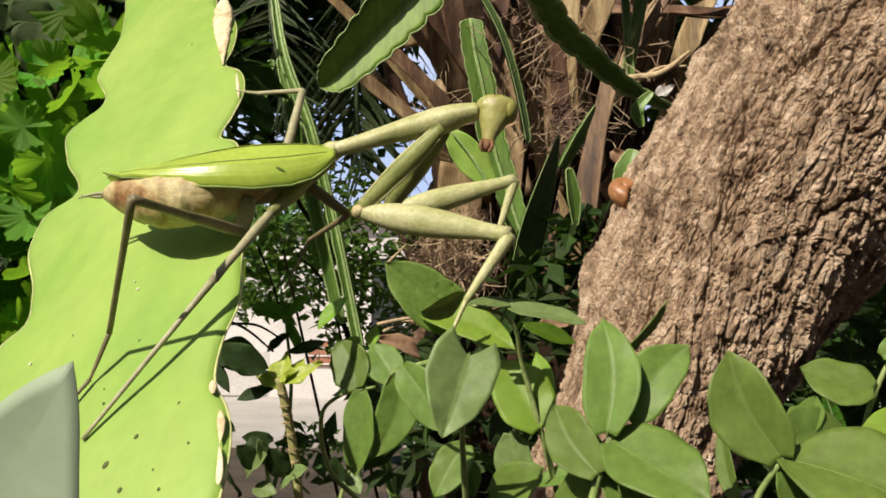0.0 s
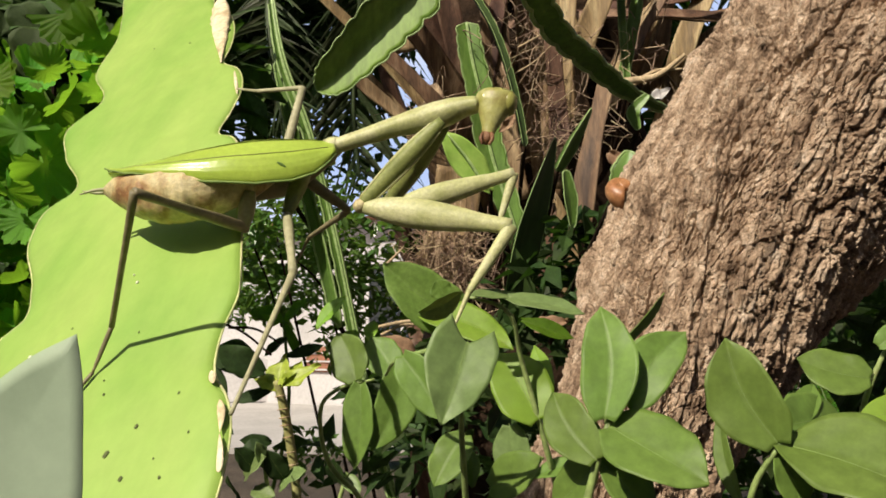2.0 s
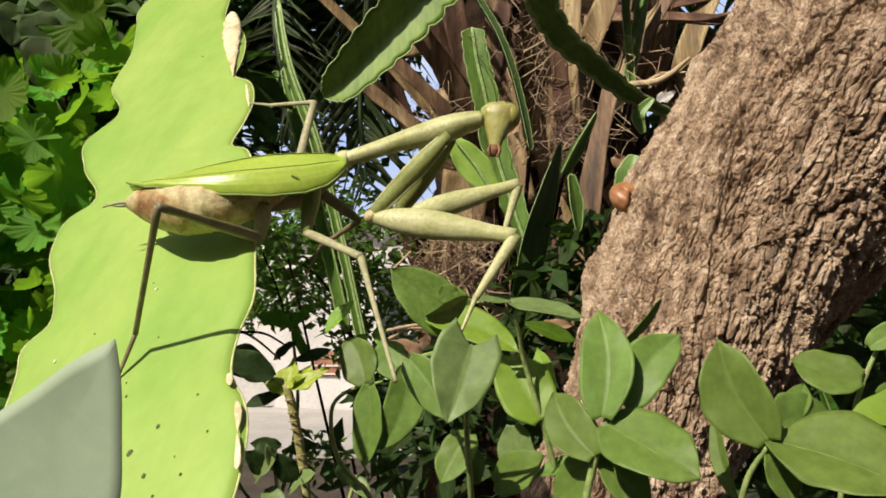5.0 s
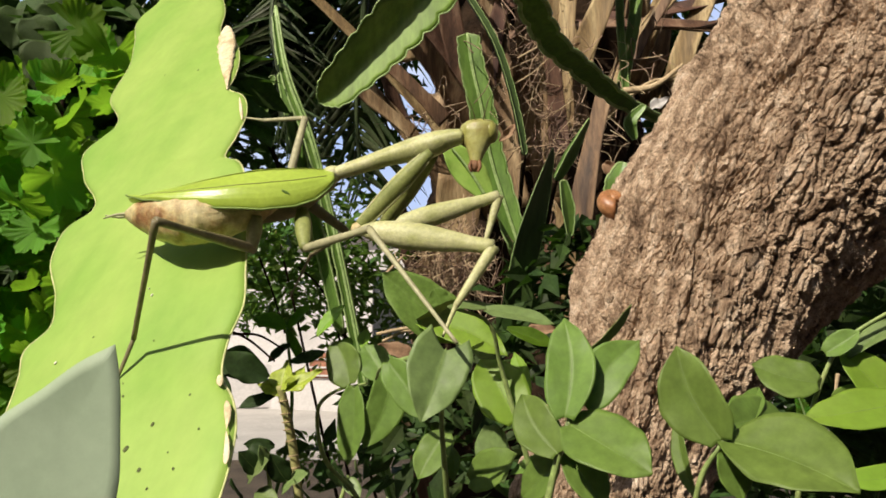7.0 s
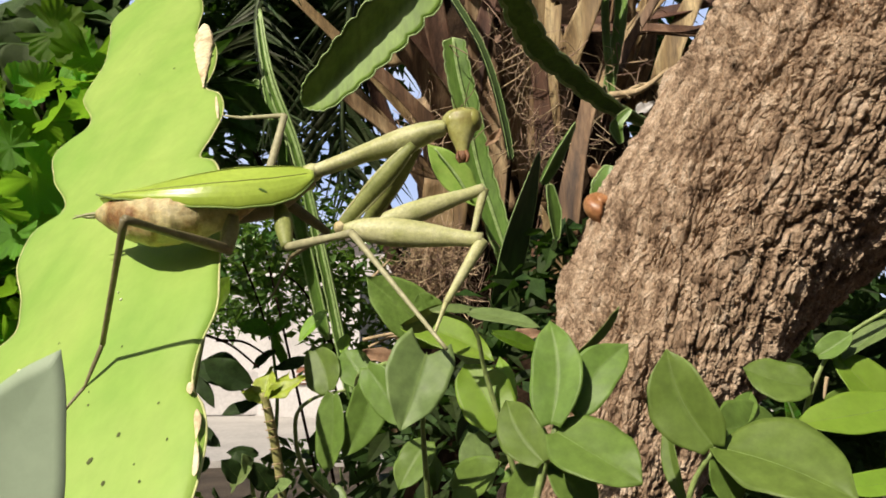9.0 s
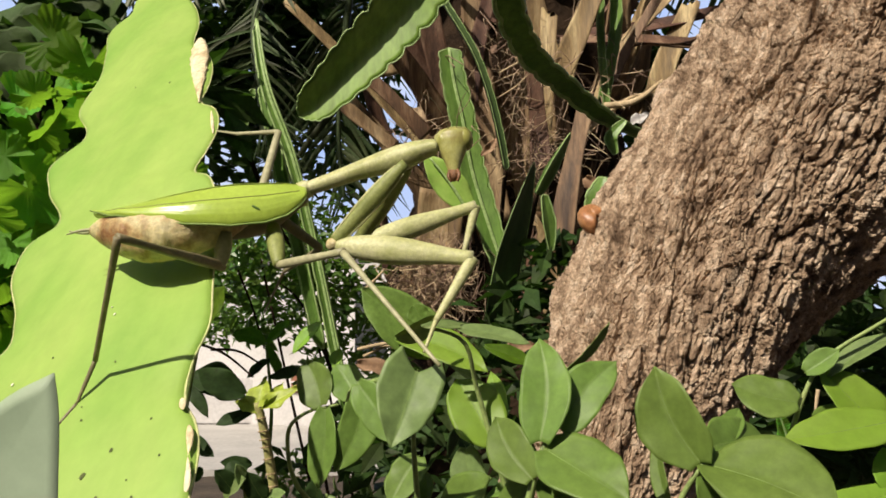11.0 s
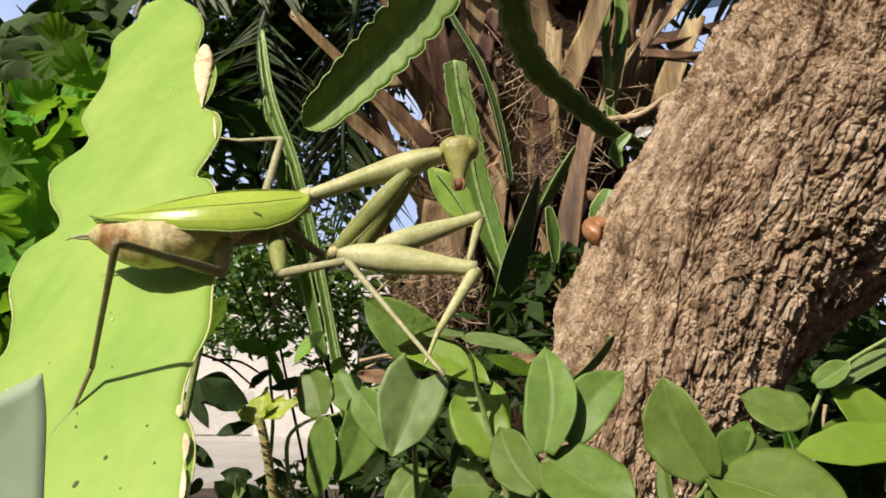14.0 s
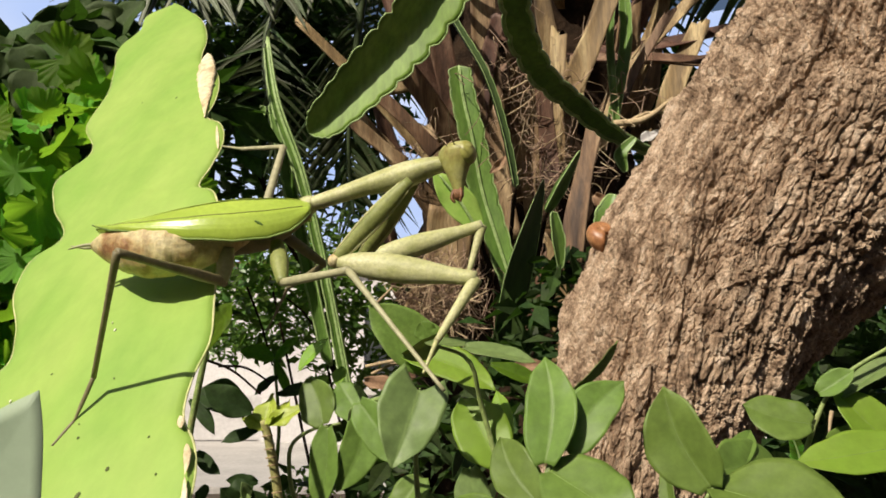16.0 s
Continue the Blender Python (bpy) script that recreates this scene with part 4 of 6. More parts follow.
    for sx in (1, -1):
        bm = bmesh.new()
        bmesh.ops.create_uvsphere(bm, u_segments=24, v_segments=16, radius=1)
        for f in bm.faces:
            f.smooth = True
        eye = part("eye", bm, head, "glossy olive compound eye", Matrix.LocRotScale((-0.0002, 0.0011, sx * 0.0018), Euler((-0.2 * sx, 0, 0)), (0.0019, 0.0020, 0.0014)))
        eye.data.materials.append(EYE)
        part("antenna", tube("antenna", [(0.0014, 0.0022, sx * 0.0006), (0.0040, 0.0045, sx * 0.0016), (0.0060, 0.0060, sx * 0.0030), (0.0075, 0.0062, sx * 0.0045)], [0.00010, 0.00007, 0.00005, 0.00003], LEG_DARK, n=18, sides=6), head)
        part("palp", tube("palp", [(0.0004, -0.0044, sx * 0.0006 - 0.0006), (0.0010, -0.0056, sx * 0.0009 - 0.0006), (0.0008, -0.0064, sx * 0.0005 - 0.0006)], [0.00035, 0.0003, 0.0002], MOUTH, n=8, sides=7), head)
    bm = bmesh.new()
    bmesh.ops.create_icosphere(bm, subdivisions=3, radius=1)
    for f in bm.faces:
        f.smooth = True
    mouth = part("mouth", bm, head, "rusty orange mouthparts", Matrix.LocRotScale((0.0001, -0.0050, -0.0007), None, (0.0009, 0.0011, 0.0010)))
    mouth.data.materials.append(MOUTH)
    fore["head"] = head
    return mantis, moving, fore, (n0, view, n1)


MID_L = (0.0165, 0.0300)
MANTIS, MID_LEG, FORE, FORE_AXES = build_mantis()


# ---- plants ----
OVATE = (0.16, 0.66, 0.95, 1.0, 0.88, 0.58, 0.0)
BROAD = (0.36, 0.88, 1.06, 1.06, 0.93, 0.63, 0.0)
HEART = (0.72, 1.02, 1.06, 0.98, 0.78, 0.46, 0.0)


def leafy(plant, base, tip, width, face=(-0.15, -0.85, 0.45), fold=0.18, droop=0.06, wave=0.03, material=None, rib=True, seed=0, shape=OVATE, label="", n=30, across=14, thick=0.0001):
    """One leaf on a plant, from its base to its tip, its upper side turned to face, with a pale midrib of its own."""
    b, t = local(plant, base), local(plant, tip)
    length = (t - b).length
    me = blade("leaf", length, width, material or VINE, n=n, across=across, fold=fold, droop=droop, wave=wave, shape=shape, seed=seed, thick=thick, lobe=0.24 if shape is HEART else 0.04)
    leaf = part("leaf", me, plant, label, aim(b, t, Vector(face)))
    if rib:
        pts = [(me["sweep"] * length * math.sin(math.pi * max(s, 0)), length * s, -droop * length * s * s - 0.010 * width + 0.00002) for s in np.linspace(-0.04, 0.93, 12)]
        part("midrib", tube("midrib", pts, [width * 0.0065, width * 0.004, width * 0.0015], VINE_PALE, n=14, sides=6, flat=0.6, side=(0, 0, 1)), leaf)
    return leaf


def shoot(at, label, stems, group="vine shoots"):
    plant = thing("vine_shoot", at, label, "vine", group)
    for pts, r in stems:
        p = [local(plant, q) for q in pts]
        part("stem", tube("stem", p, [r * 0.9, r * 0.7, r * 0.4], VINE_STEM, n=26, sides=8), plant)
    return plant


def build_vines():
    # a shoot with a rosette of broad leaves in front of the trunk
    a = shoot((0.03, 0.16, 0.0), "vine shoot with broad matt green opposite leaves before the trunk", [([(0.03, 0.16, 0.0), (0.03, 0.13, 0.5), (0.015, 0.110, 0.80), (0.0190, 0.1060, 0.8731), (0.0207, 0.1050, 0.8805), (0.0225, 0.1050, 0.8858), (0.0231, 0.1060, 0.8872)], 0.0009), ([(0.0231, 0.1060, 0.8860), (0.0276, 0.1220, 0.8907), (0.0326, 0.1400, 0.8960)], 0.0005)])
    leafy(a, (0.0217, 0.1040, 0.8864), (0.0227, 0.1100, 0.9018), 0.0075, (-0.3, -0.9, 0.3), 0.34, 0.04, seed=1, shape=BROAD)
    leafy(a, (0.0251, 0.1055, 0.8879), (0.0345, 0.1080, 0.8983), 0.0067, (-0.2, -0.9, 0.3), 0.18, 0.07, seed=2, shape=BROAD)
    leafy(a, (0.0225, 0.1043, 0.8853), (0.0321, 0.0945, 0.8804), 0.0107, (0.05, -0.8, 0.6), 0.13, 0.08, seed=3, shape=BROAD)
    leafy(a, (0.0205, 0.1042, 0.8810), (0.0158, 0.1115, 0.8896), 0.0065, (-0.35, -0.85, 0.4), 0.3, 0.05, seed=4, shape=BROAD)
    leafy(a, (0.0326, 0.1400, 0.8960), (0.0441, 0.1460, 0.9045), 0.0047, (0.5, -0.6, -0.6), 0.4, 0.12, seed=5, shape=OVATE, label="dark leaf seen from its shaded underside")
    leafy(a, (0.0211, 0.1070, 0.8799), (0.0154, 0.1130, 0.8729), 0.0062, (-0.2, -0.8, 0.6), 0.2, 0.05, seed=6)
    leafy(a, (0.0217, 0.1070, 0.8805), (0.0276, 0.1035, 0.8732), 0.0064, (0.1, -0.85, 0.5), 0.25, 0.05, seed=7)
    leafy(a, (0.0225, 0.1062, 0.8866), (0.0230, 0.1070, 0.8898), 0.0019, (-0.2, -0.9, 0.3), 0.5, 0.0, material=VINE_STEM, seed=8, label="tiny reddish new leaf at the shoot's tip")
    
    b = shoot((0.09, 0.16, 0.0), "vine shoot with large folded leaves beside the tree", [([(0.09, 0.16, 0.0), (0.07, 0.14, 0.5), (0.0438, 0.1140, 0.8708), (0.0449, 0.1120, 0.8768), (0.0482, 0.1110, 0.8821), (0.0501, 0.1140, 0.8834)], 0.0007), ([(0.0494, 0.1130, 0.8827), (0.0522, 0.1180, 0.8842)], 0.0005)])
    leafy(b, (0.0476, 0.1105, 0.8821), (0.0420, 0.1140, 0.8970), 0.0092, (-0.5, -0.75, 0.45), 0.42, 0.03, seed=11, shape=BROAD)
    leafy(b, (0.0498, 0.1130, 0.8841), (0.0648, 0.1210, 0.8838), 0.0092, (-0.25, -0.85, 0.4), 0.12, 0.1, seed=12, shape=BROAD)
    leafy(b, (0.0482, 0.1108, 0.8821), (0.0612, 0.0955, 0.8780), 0.0153, (0.0, -0.75, 0.65), 0.16, 0.08, seed=13, shape=OVATE)
    leafy(b, (0.0518, 0.1170, 0.8840), (0.0591, 0.1220, 0.8904), 0.0041, (-0.1, -0.85, 0.5), 0.25, 0.12, seed=14)
    leafy(b, (0.0482, 0.1260, 0.8700), (0.0465, 0.1310, 0.8851), 0.0033, (-0.7, -0.5, 0.4), 0.5, 0.05, seed=15, label="narrow leaf turned edgewise in shade")
    leafy(b, (0.0483, 0.1115, 0.8811), (0.0504, 0.1090, 0.8730), 0.0065, (0.1, -0.8, 0.6), 0.2, 0.1, seed=16)
    
    c = shoot((0.13, 0.22, 0.0), "sunlit vine shoot with yellow-green leaves beside the tree foot", [([(0.13, 0.22, 0.0), (0.11, 0.18, 0.5), (0.0756, 0.1453, 0.8718), (0.0794, 0.1425, 0.8892), (0.0827, 0.1414, 0.896), (0.0948, 0.1399, 0.9045), (0.16, 0.17, 0.915)], 0.0007)])
    leafy(c, (0.0781, 0.1410, 0.8894), (0.0664, 0.1440, 0.8932), 0.0084, (-0.1, -0.8, 0.55), 0.12, 0.05, seed=21, shape=BROAD)
    leafy(c, (0.0851, 0.1410, 0.8945), (0.1007, 0.1400, 0.9041), 0.0045, (-0.5, -0.5, 0.7), 0.35, 0.08, material=VINE_GREY, seed=23, shape=OVATE)
    leafy(c, (0.0800, 0.1410, 0.8952), (0.0861, 0.1390, 0.8996), 0.0042, (-0.3, -0.8, 0.5), 0.3, 0.0, seed=22, shape=BROAD)
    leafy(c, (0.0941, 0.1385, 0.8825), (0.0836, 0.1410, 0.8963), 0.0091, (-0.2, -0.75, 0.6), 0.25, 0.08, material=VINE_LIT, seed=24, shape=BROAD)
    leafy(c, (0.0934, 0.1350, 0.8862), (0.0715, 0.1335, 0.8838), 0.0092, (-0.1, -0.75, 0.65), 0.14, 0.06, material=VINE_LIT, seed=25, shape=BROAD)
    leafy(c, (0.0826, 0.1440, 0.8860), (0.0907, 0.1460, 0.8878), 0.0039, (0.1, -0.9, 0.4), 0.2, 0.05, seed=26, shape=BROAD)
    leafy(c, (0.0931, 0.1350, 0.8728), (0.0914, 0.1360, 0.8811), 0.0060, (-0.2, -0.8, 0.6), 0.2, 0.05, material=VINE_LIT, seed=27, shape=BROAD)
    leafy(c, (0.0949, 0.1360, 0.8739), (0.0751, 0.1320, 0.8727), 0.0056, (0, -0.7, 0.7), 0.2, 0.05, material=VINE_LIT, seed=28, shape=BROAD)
    d = shoot((0.02, 0.19, 0.0), "tangled vine shoots with grey-green heart-shaped leaves", [([(0.02, 0.19, 0.0), (0.005, 0.17, 0.5), (0.0060, 0.150, 0.84), (0.0034, 0.1220, 0.8761), (0.0029, 0.1180, 0.8845), (0.0037, 0.1085, 0.8961)], 0.0008), ([(0.02, 0.19, 0.1), (0.025, 0.18, 0.6), (0.0217, 0.1500, 0.8694), (0.0183, 0.1470, 0.8814), (0.0149, 0.1450, 0.8930), (0.0118, 0.1400, 0.9021), (0.0045, 0.1400, 0.9047)], 0.0008), ([(0.0037, 0.1085, 0.8961), (-0.0006, 0.1110, 0.8956), (-0.0060, 0.1160, 0.8941), (-0.0094, 0.1300, 0.8910)], 0.0006)])
    leafy(d, (0.0036, 0.1080, 0.8965), (-0.0000, 0.1025, 0.8860), 0.0095, (0.15, -0.93, 0.25), 0.26, 0.03, material=VINE_GREY, seed=31, shape=HEART, label="grey-green heart-shaped leaf in full light")
    leafy(d, (-0.0058, 0.1130, 0.8946), (-0.0001, 0.1090, 0.8857), 0.0053, (-0.35, -0.85, 0.4), 0.34, 0.03, seed=33, shape=BROAD)
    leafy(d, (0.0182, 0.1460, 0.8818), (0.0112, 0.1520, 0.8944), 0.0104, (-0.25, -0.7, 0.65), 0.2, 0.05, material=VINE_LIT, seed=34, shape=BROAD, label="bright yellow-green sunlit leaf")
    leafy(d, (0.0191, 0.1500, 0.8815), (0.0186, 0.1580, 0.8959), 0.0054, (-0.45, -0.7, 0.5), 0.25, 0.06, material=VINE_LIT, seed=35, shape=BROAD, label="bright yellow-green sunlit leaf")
    leafy(d, (0.0115, 0.1300, 0.9038), (0.0236, 0.1260, 0.9014), 0.0043, (0.1, -0.6, 0.8), 0.18, 0.04, material=VINE_GREY, seed=36, shape=BROAD)
    leafy(d, (0.0044, 0.1380, 0.9048), (0.0152, 0.1400, 0.9053), 0.0032, (0.0, -0.55, 0.8), 0.25, 0.06, material=VINE_GREY, seed=37)
    leafy(d, (0.0212, 0.2000, 0.9013), (0.0349, 0.2000, 0.8971), 0.0058, (0.2, -0.75, 0.6), 0.3, 0.06, material=GERANIUM, seed=38, label="deep green narrow leaf in a patch of sun")
    leafy(d, (0.0126, 0.4100, 0.9021), (-0.0293, 0.4000, 0.9356), 0.0268, (-0.35, -0.8, 0.5), 0.3, 0.08, material=VINE, seed=39, shape=BROAD)
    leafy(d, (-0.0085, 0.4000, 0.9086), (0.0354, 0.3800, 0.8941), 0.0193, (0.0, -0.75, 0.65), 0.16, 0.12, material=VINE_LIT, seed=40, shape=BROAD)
    leafy(d, (-0.0098, 0.3600, 0.9078), (0.0120, 0.3700, 0.9174), 0.0121, (0.4, -0.75, -0.5), 0.3, 0.1, material=VINE, seed=41, label="leaf seen from its shaded underside")
    leafy(d, (-0.0020, 0.4000, 0.9254), (0.0034, 0.4000, 0.9170), 0.0120, (-0.3, -0.8, 0.5), 0.3, 0.08, seed=46)
    leafy(d, (0.0036, 0.1280, 0.8813), (-0.0014, 0.1240, 0.8739), 0.0060, (-0.25, -0.85, 0.45), 0.25, 0.03, seed=42, shape=BROAD)
    leafy(d, (0.0050, 0.1280, 0.8731), (0.0043, 0.1310, 0.8788), 0.0034, (-0.5, -0.75, 0.4), 0.4, 0.03, seed=43)
    leafy(d, (0.0130, 0.1500, 0.8802), (0.0154, 0.1480, 0.8688), 0.0070, (-0.4, -0.85, 0.25), 0.2, 0.03, material=VINE_GREY, seed=44, shape=BROAD)
    leafy(d, (0.0080, 0.1320, 0.8722), (0.0160, 0.1260, 0.8780), 0.0069, (-0.1, -0.8, 0.6), 0.25, 0.05, seed=45, shape=BROAD)
    leafy(d, (0.0173, 0.1500, 0.8705), (0.0269, 0.1450, 0.8741), 0.0045, (0.1, -0.6, 0.75), 0.25, 0.05, seed=47)
    # shade of the leaves around it is put into this one's colour
    leafy(d, (0.0102, 0.1680, 0.8760), (0.0143, 0.1720, 0.8835), 0.0065, (0.3, -0.8, -0.3), 0.25, 0.05, material=SHADE_LEAF, seed=48, label="dark leaf in the shade of others")
    
    e = shoot((-0.01, 0.21, 0.0), "vine shoot with long hanging oval leaves over the gap", [([(-0.01, 0.21, 0.0), (-0.015, 0.18, 0.5), (-0.0170, 0.1580, 0.8662), (-0.0219, 0.1550, 0.8718), (-0.0237, 0.1520, 0.8800), (-0.0226, 0.1490, 0.8852), (-0.0188, 0.1470, 0.8879), (-0.0127, 0.1460, 0.8893)], 0.0007)])
    leafy(e, (-0.0152, 0.1450, 0.8885), (-0.0163, 0.1430, 0.8732), 0.0059, (-0.35, -0.9, 0.25), 0.3, 0.03, seed=51, shape=BROAD)
    leafy(e, (-0.0074, 0.1440, 0.8922), (-0.0130, 0.1430, 0.8766), 0.0068, (0.1, -0.93, 0.3), 0.22, 0.03, seed=52, shape=BROAD)
    leafy(e, (-0.0162, 0.1460, 0.8891), (-0.0203, 0.1500, 0.8982), 0.0074, (-0.3, -0.9, 0.3), 0.18, 0.03, seed=53, shape=BROAD)
    leafy(e, (-0.0088, 0.1450, 0.8904), (-0.0137, 0.1490, 0.8974), 0.0069, (-0.1, -0.9, 0.4), 0.2, 0.03, seed=54, shape=BROAD)
    leafy(e, (-0.0140, 0.1500, 0.8967), (-0.0134, 0.1530, 0.9006), 0.0030, (-0.1, -0.7, 0.6), 0.3, 0.0, material=VINE_LIT, seed=57, label="small bright yellow-green sunlit leaf")
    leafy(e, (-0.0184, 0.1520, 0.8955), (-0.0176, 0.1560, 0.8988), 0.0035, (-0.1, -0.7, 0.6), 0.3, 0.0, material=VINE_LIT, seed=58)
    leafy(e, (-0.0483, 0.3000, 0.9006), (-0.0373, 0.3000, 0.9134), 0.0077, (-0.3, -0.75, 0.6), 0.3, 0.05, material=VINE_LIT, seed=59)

    # a soft leaf close before the pad
    n = thing("leaf_spray", (-0.05, 0.10, 0.0), "pale grey-green leaf out of focus before the cactus", "leaf")
    part("stem", tube("stem", [local(n, p) for p in ((-0.05, 0.10, 0.0), (-0.045, 0.07, 0.5), (-0.040, 0.057, 0.84), (-0.0400, 0.0565, 0.8745))], [0.0012, 0.0009, 0.0006], VINE_STEM, n=24, sides=8), n)
    soft = [(-0.0263, 0.0550, 0.8978), (-0.0258, 0.0550, 0.8951), (-0.0255, 0.0550, 0.8902), (-0.0255, 0.0550, 0.8849), (-0.0269, 0.0550, 0.8802), (-0.0322, 0.0550, 0.8791), (-0.0377, 0.0550, 0.8823), (-0.0396, 0.0550, 0.8871), (-0.0374, 0.0550, 0.8904), (-0.0326, 0.0550, 0.8939), (-0.0293, 0.0550, 0.8963)]
    edge = spline([*soft, soft[0]], 66)[:-1]
    mid = sum((Vector(p) for p in edge), Vector()) / len(edge)
    verts, faces, k = [], [], len(edge)
    for side in (0.0, 0.00012):
        for q in (1.0, 0.8, 0.55, 0.3):
            verts += [mid.lerp(Vector(p), q) + Vector((0, side + 0.0003 * (1 - q * q), 0)) - n.location for p in edge]
    for lay in (0, 4):
        for r in range(3):
            for i in range(k):
                a, b = (lay + r) * k + i, (lay + r) * k + (i + 1) % k
                faces.append((a, b, b + k, a + k) if lay else (a + k, b + k, b, a))
        ring = [(lay + 3) * k + i for i in range(k)]
        faces.append(ring if lay else ring[::-1])
    faces += [(i, (i + 1) % k, 4 * k + (i + 1) % k, 4 * k + i) for i in range(k)]
    part("blade", mesh_of("blade", verts, faces, NEAR_LEAF), n)


def lobed_leaf(name, r, material, seed, cup=0.25):
    """A round leaf with scalloped lobes and radiating folds, cut to its stalk."""
    rng = np.random.default_rng(seed)
    NA, NR = 78, 6
    lob = 5 + seed % 3
    verts, faces = [(0, 0, 0)], []
    for i in range(1, NR + 1):
        s = i / NR
        for k in range(NA + 1):
            a = math.radians(-155 + 310 * k / NA)
            L = abs(math.cos(lob * a / 1.72))
            rad = r * s * (0.70 + 0.30 * L ** 0.6 + 0.045 * math.cos(a * 26)) * (1 - 0.12 * abs(a) / 2.7)
            z = cup * r * s * s - 0.15 * r * s * s * (1 - L * L) + 0.11 * r * s * s * math.sin(3 * a + seed) + 0.03 * r * s ** 3 * math.sin(9 * a + 2 * seed)
            verts.append((rad * math.sin(a), rad * math.cos(a), z))
    w = NA + 1
    for k in range(NA):
        faces.append((0, 1 + k, 2 + k))
    for i in range(NR - 1):
        for k in range(NA):
            a = 1 + i * w + k
            faces.append((a, a + w, a + w + 1, a + 1))
    return mesh_of(name, verts, faces, material)


def build_geranium():
    at = Vector((-0.30, 0.56, 0.0))
    plant = thing("geranium", at, "geranium bush with bright green lobed leaves in sunlight", "bush")
    rng = np.random.default_rng(11)
    meshes = [lobed_leaf("leaf", 1.0, GERANIUM, k, 0.22 + 0.09 * (k % 4)) for k in range(6)]
    stems = []
    for k in range(7):
        top = Vector((-0.46 + 0.04 * k + rng.normal() * 0.015, 0.52 + rng.normal() * 0.05, 0.80 + rng.random() * 0.15))
        stems.append((Vector((-0.42 + 0.03 * k, 0.58, 0.0)), top))
        part("stem", tube("stem", [local(plant, p) for p in (stems[-1][0], (stems[-1][0] + top) / 2 + Vector((0.02, 0.02, 0)), top)], [0.006, 0.005, 0.004], VINE_STEM, n=16, sides=8), plant)
    for k in range(350):
        x = -0.46 + 0.29 * rng.random()
        z = 0.78 + 0.34 * rng.random()
        y = 0.47 + 0.14 * rng.random()
        if z > 1.107 + 0.02 * math.sin(40 * x) or x > -0.235 and z > 1.10:
            continue
        p = Vector((x, y, z))
        f = Vector((-0.3 + rng.normal() * 0.7, -0.6 + rng.normal() * 0.5, 0.55 + rng.normal() * 0.5)).normalized()
        t = Vector((rng.normal(), rng.normal() * 0.5, -0.5 + rng.normal() * 0.6))
        s = 0.016 + 0.015 * rng.random()
        m = aim(local(plant, p), local(plant, p + t), f) @ Matrix.Diagonal((s, s, s, 1))
        part("leaf", meshes[k % 6], plant, m=m)


def flat_stem(name, pts, widths, face, material, fold=0.5, notch=0.10, lobes=9, third=True, thick=0.0022, n=70):
    """A winged cactus stem: two scalloped wings that meet in a V, and a third rib behind, along a smooth line."""
    c = spline(pts, n)
    w = spline([[x] for x in widths], n)[:, 0]
    f = np.array(face, float)
    K = 5
    verts, faces = [], []
    for i in range(n + 1):
        d = c[min(i + 1, n)] - c[max(i - 1, 0)]
        d /= np.linalg.norm(d)
        x = np.cross(d, f)
        x /= np.linalg.norm(x)
        z = np.cross(x, d)
        s = i / n * lobes
        sc = 1 - notch * 2 * (1 - abs(math.sin(math.pi * s))) ** 2
        end = min(1, math.sin(math.pi * min(i / n, 1 - i / n)) * 9 + 0.12)
        hw = max(w[i] * 0.5 * sc * end, 0.0004)
        prof = []
        for k in range(-K, K + 1):
            e = k / K
            th = thick * (0.35 + 0.65 * (1 - abs(e)) ** 0.7)
            prof.append((e * hw, fold * abs(e) * hw + th / 2))
        back = [(e, zz - thick * (0.35 + 0.65 * (1 - abs(e) / hw) ** 0.7)) for e, zz in reversed(prof)]
        if third:
            back[K] = (0, -hw * 0.8)
            back[K - 1] = (back[K - 1][0] * 0.25, back[K - 1][1] - 0.1 * hw)
            back[K + 1] = (back[K + 1][0] * 0.25, back[K + 1][1] - 0.1 * hw)
        verts += [c[i] + x * a + z * b for a, b in prof + back]
    m = 2 * (2 * K + 1)
    for i in range(n):
        for k in range(m):
            k2 = (k + 1) % m
            faces.append((i * m + k, i * m + k2, (i + 1) * m + k2, (i + 1) * m + k))
    faces.append(tuple(range(m - 1, -1, -1)))
    faces.append(tuple(n * m + k for k in range(m)))
    me = mesh_of(name, verts, faces, material)
    edge = [[], []]
    for i in range(n + 1):
        edge[0].append(Vector(verts[i * m]))
        edge[1].append(Vector(verts[i * m + 2 * K]))
    return me, edge


def cactus(pts, widths, face, label, ground=None, fold=0.5, notch=0.10, lobes=9, third=True, rim=0.0007, material=None, lines=False):
    base = Vector(pts[0])
    plant = thing("climbing_cactus", base, label, "cactus", "climbing cactus stems")
    me, edges = flat_stem("stem", [local(plant, p) for p in pts], widths, face, material or STEM3, fold, notch, lobes, third)
    body = part("stem", me, plant)
    for e in edges:
        part("rim", tube("rim", e, [rim] * 3, STEM3_PALE, n=70, sides=5), body, "pale edge of the stem")
    if lines:
        for f in (0.42, 0.58):
            ln = [a.lerp(b, f).lerp(Vector(q), 0.75 * (1 - abs(f - 0.5) * 2)) for a, b, q in zip(edges[0], edges[1], spline([local(plant, p) for p in pts], len(edges[0]) - 1))]
            part("rib_line", tube("rib_line", [v + Vector(face).normalized() * 0.0018 for v in ln], [rim * 1.3] * 3, STEM3_PALE, n=70, sides=5), body, "pale rib line")
    if ground:
        p0 = local(plant, pts[0])
        end = p0 + Vector((0.10 * (0.16 - pts[0][0]), 1.28 - pts[0][1], -0.10))
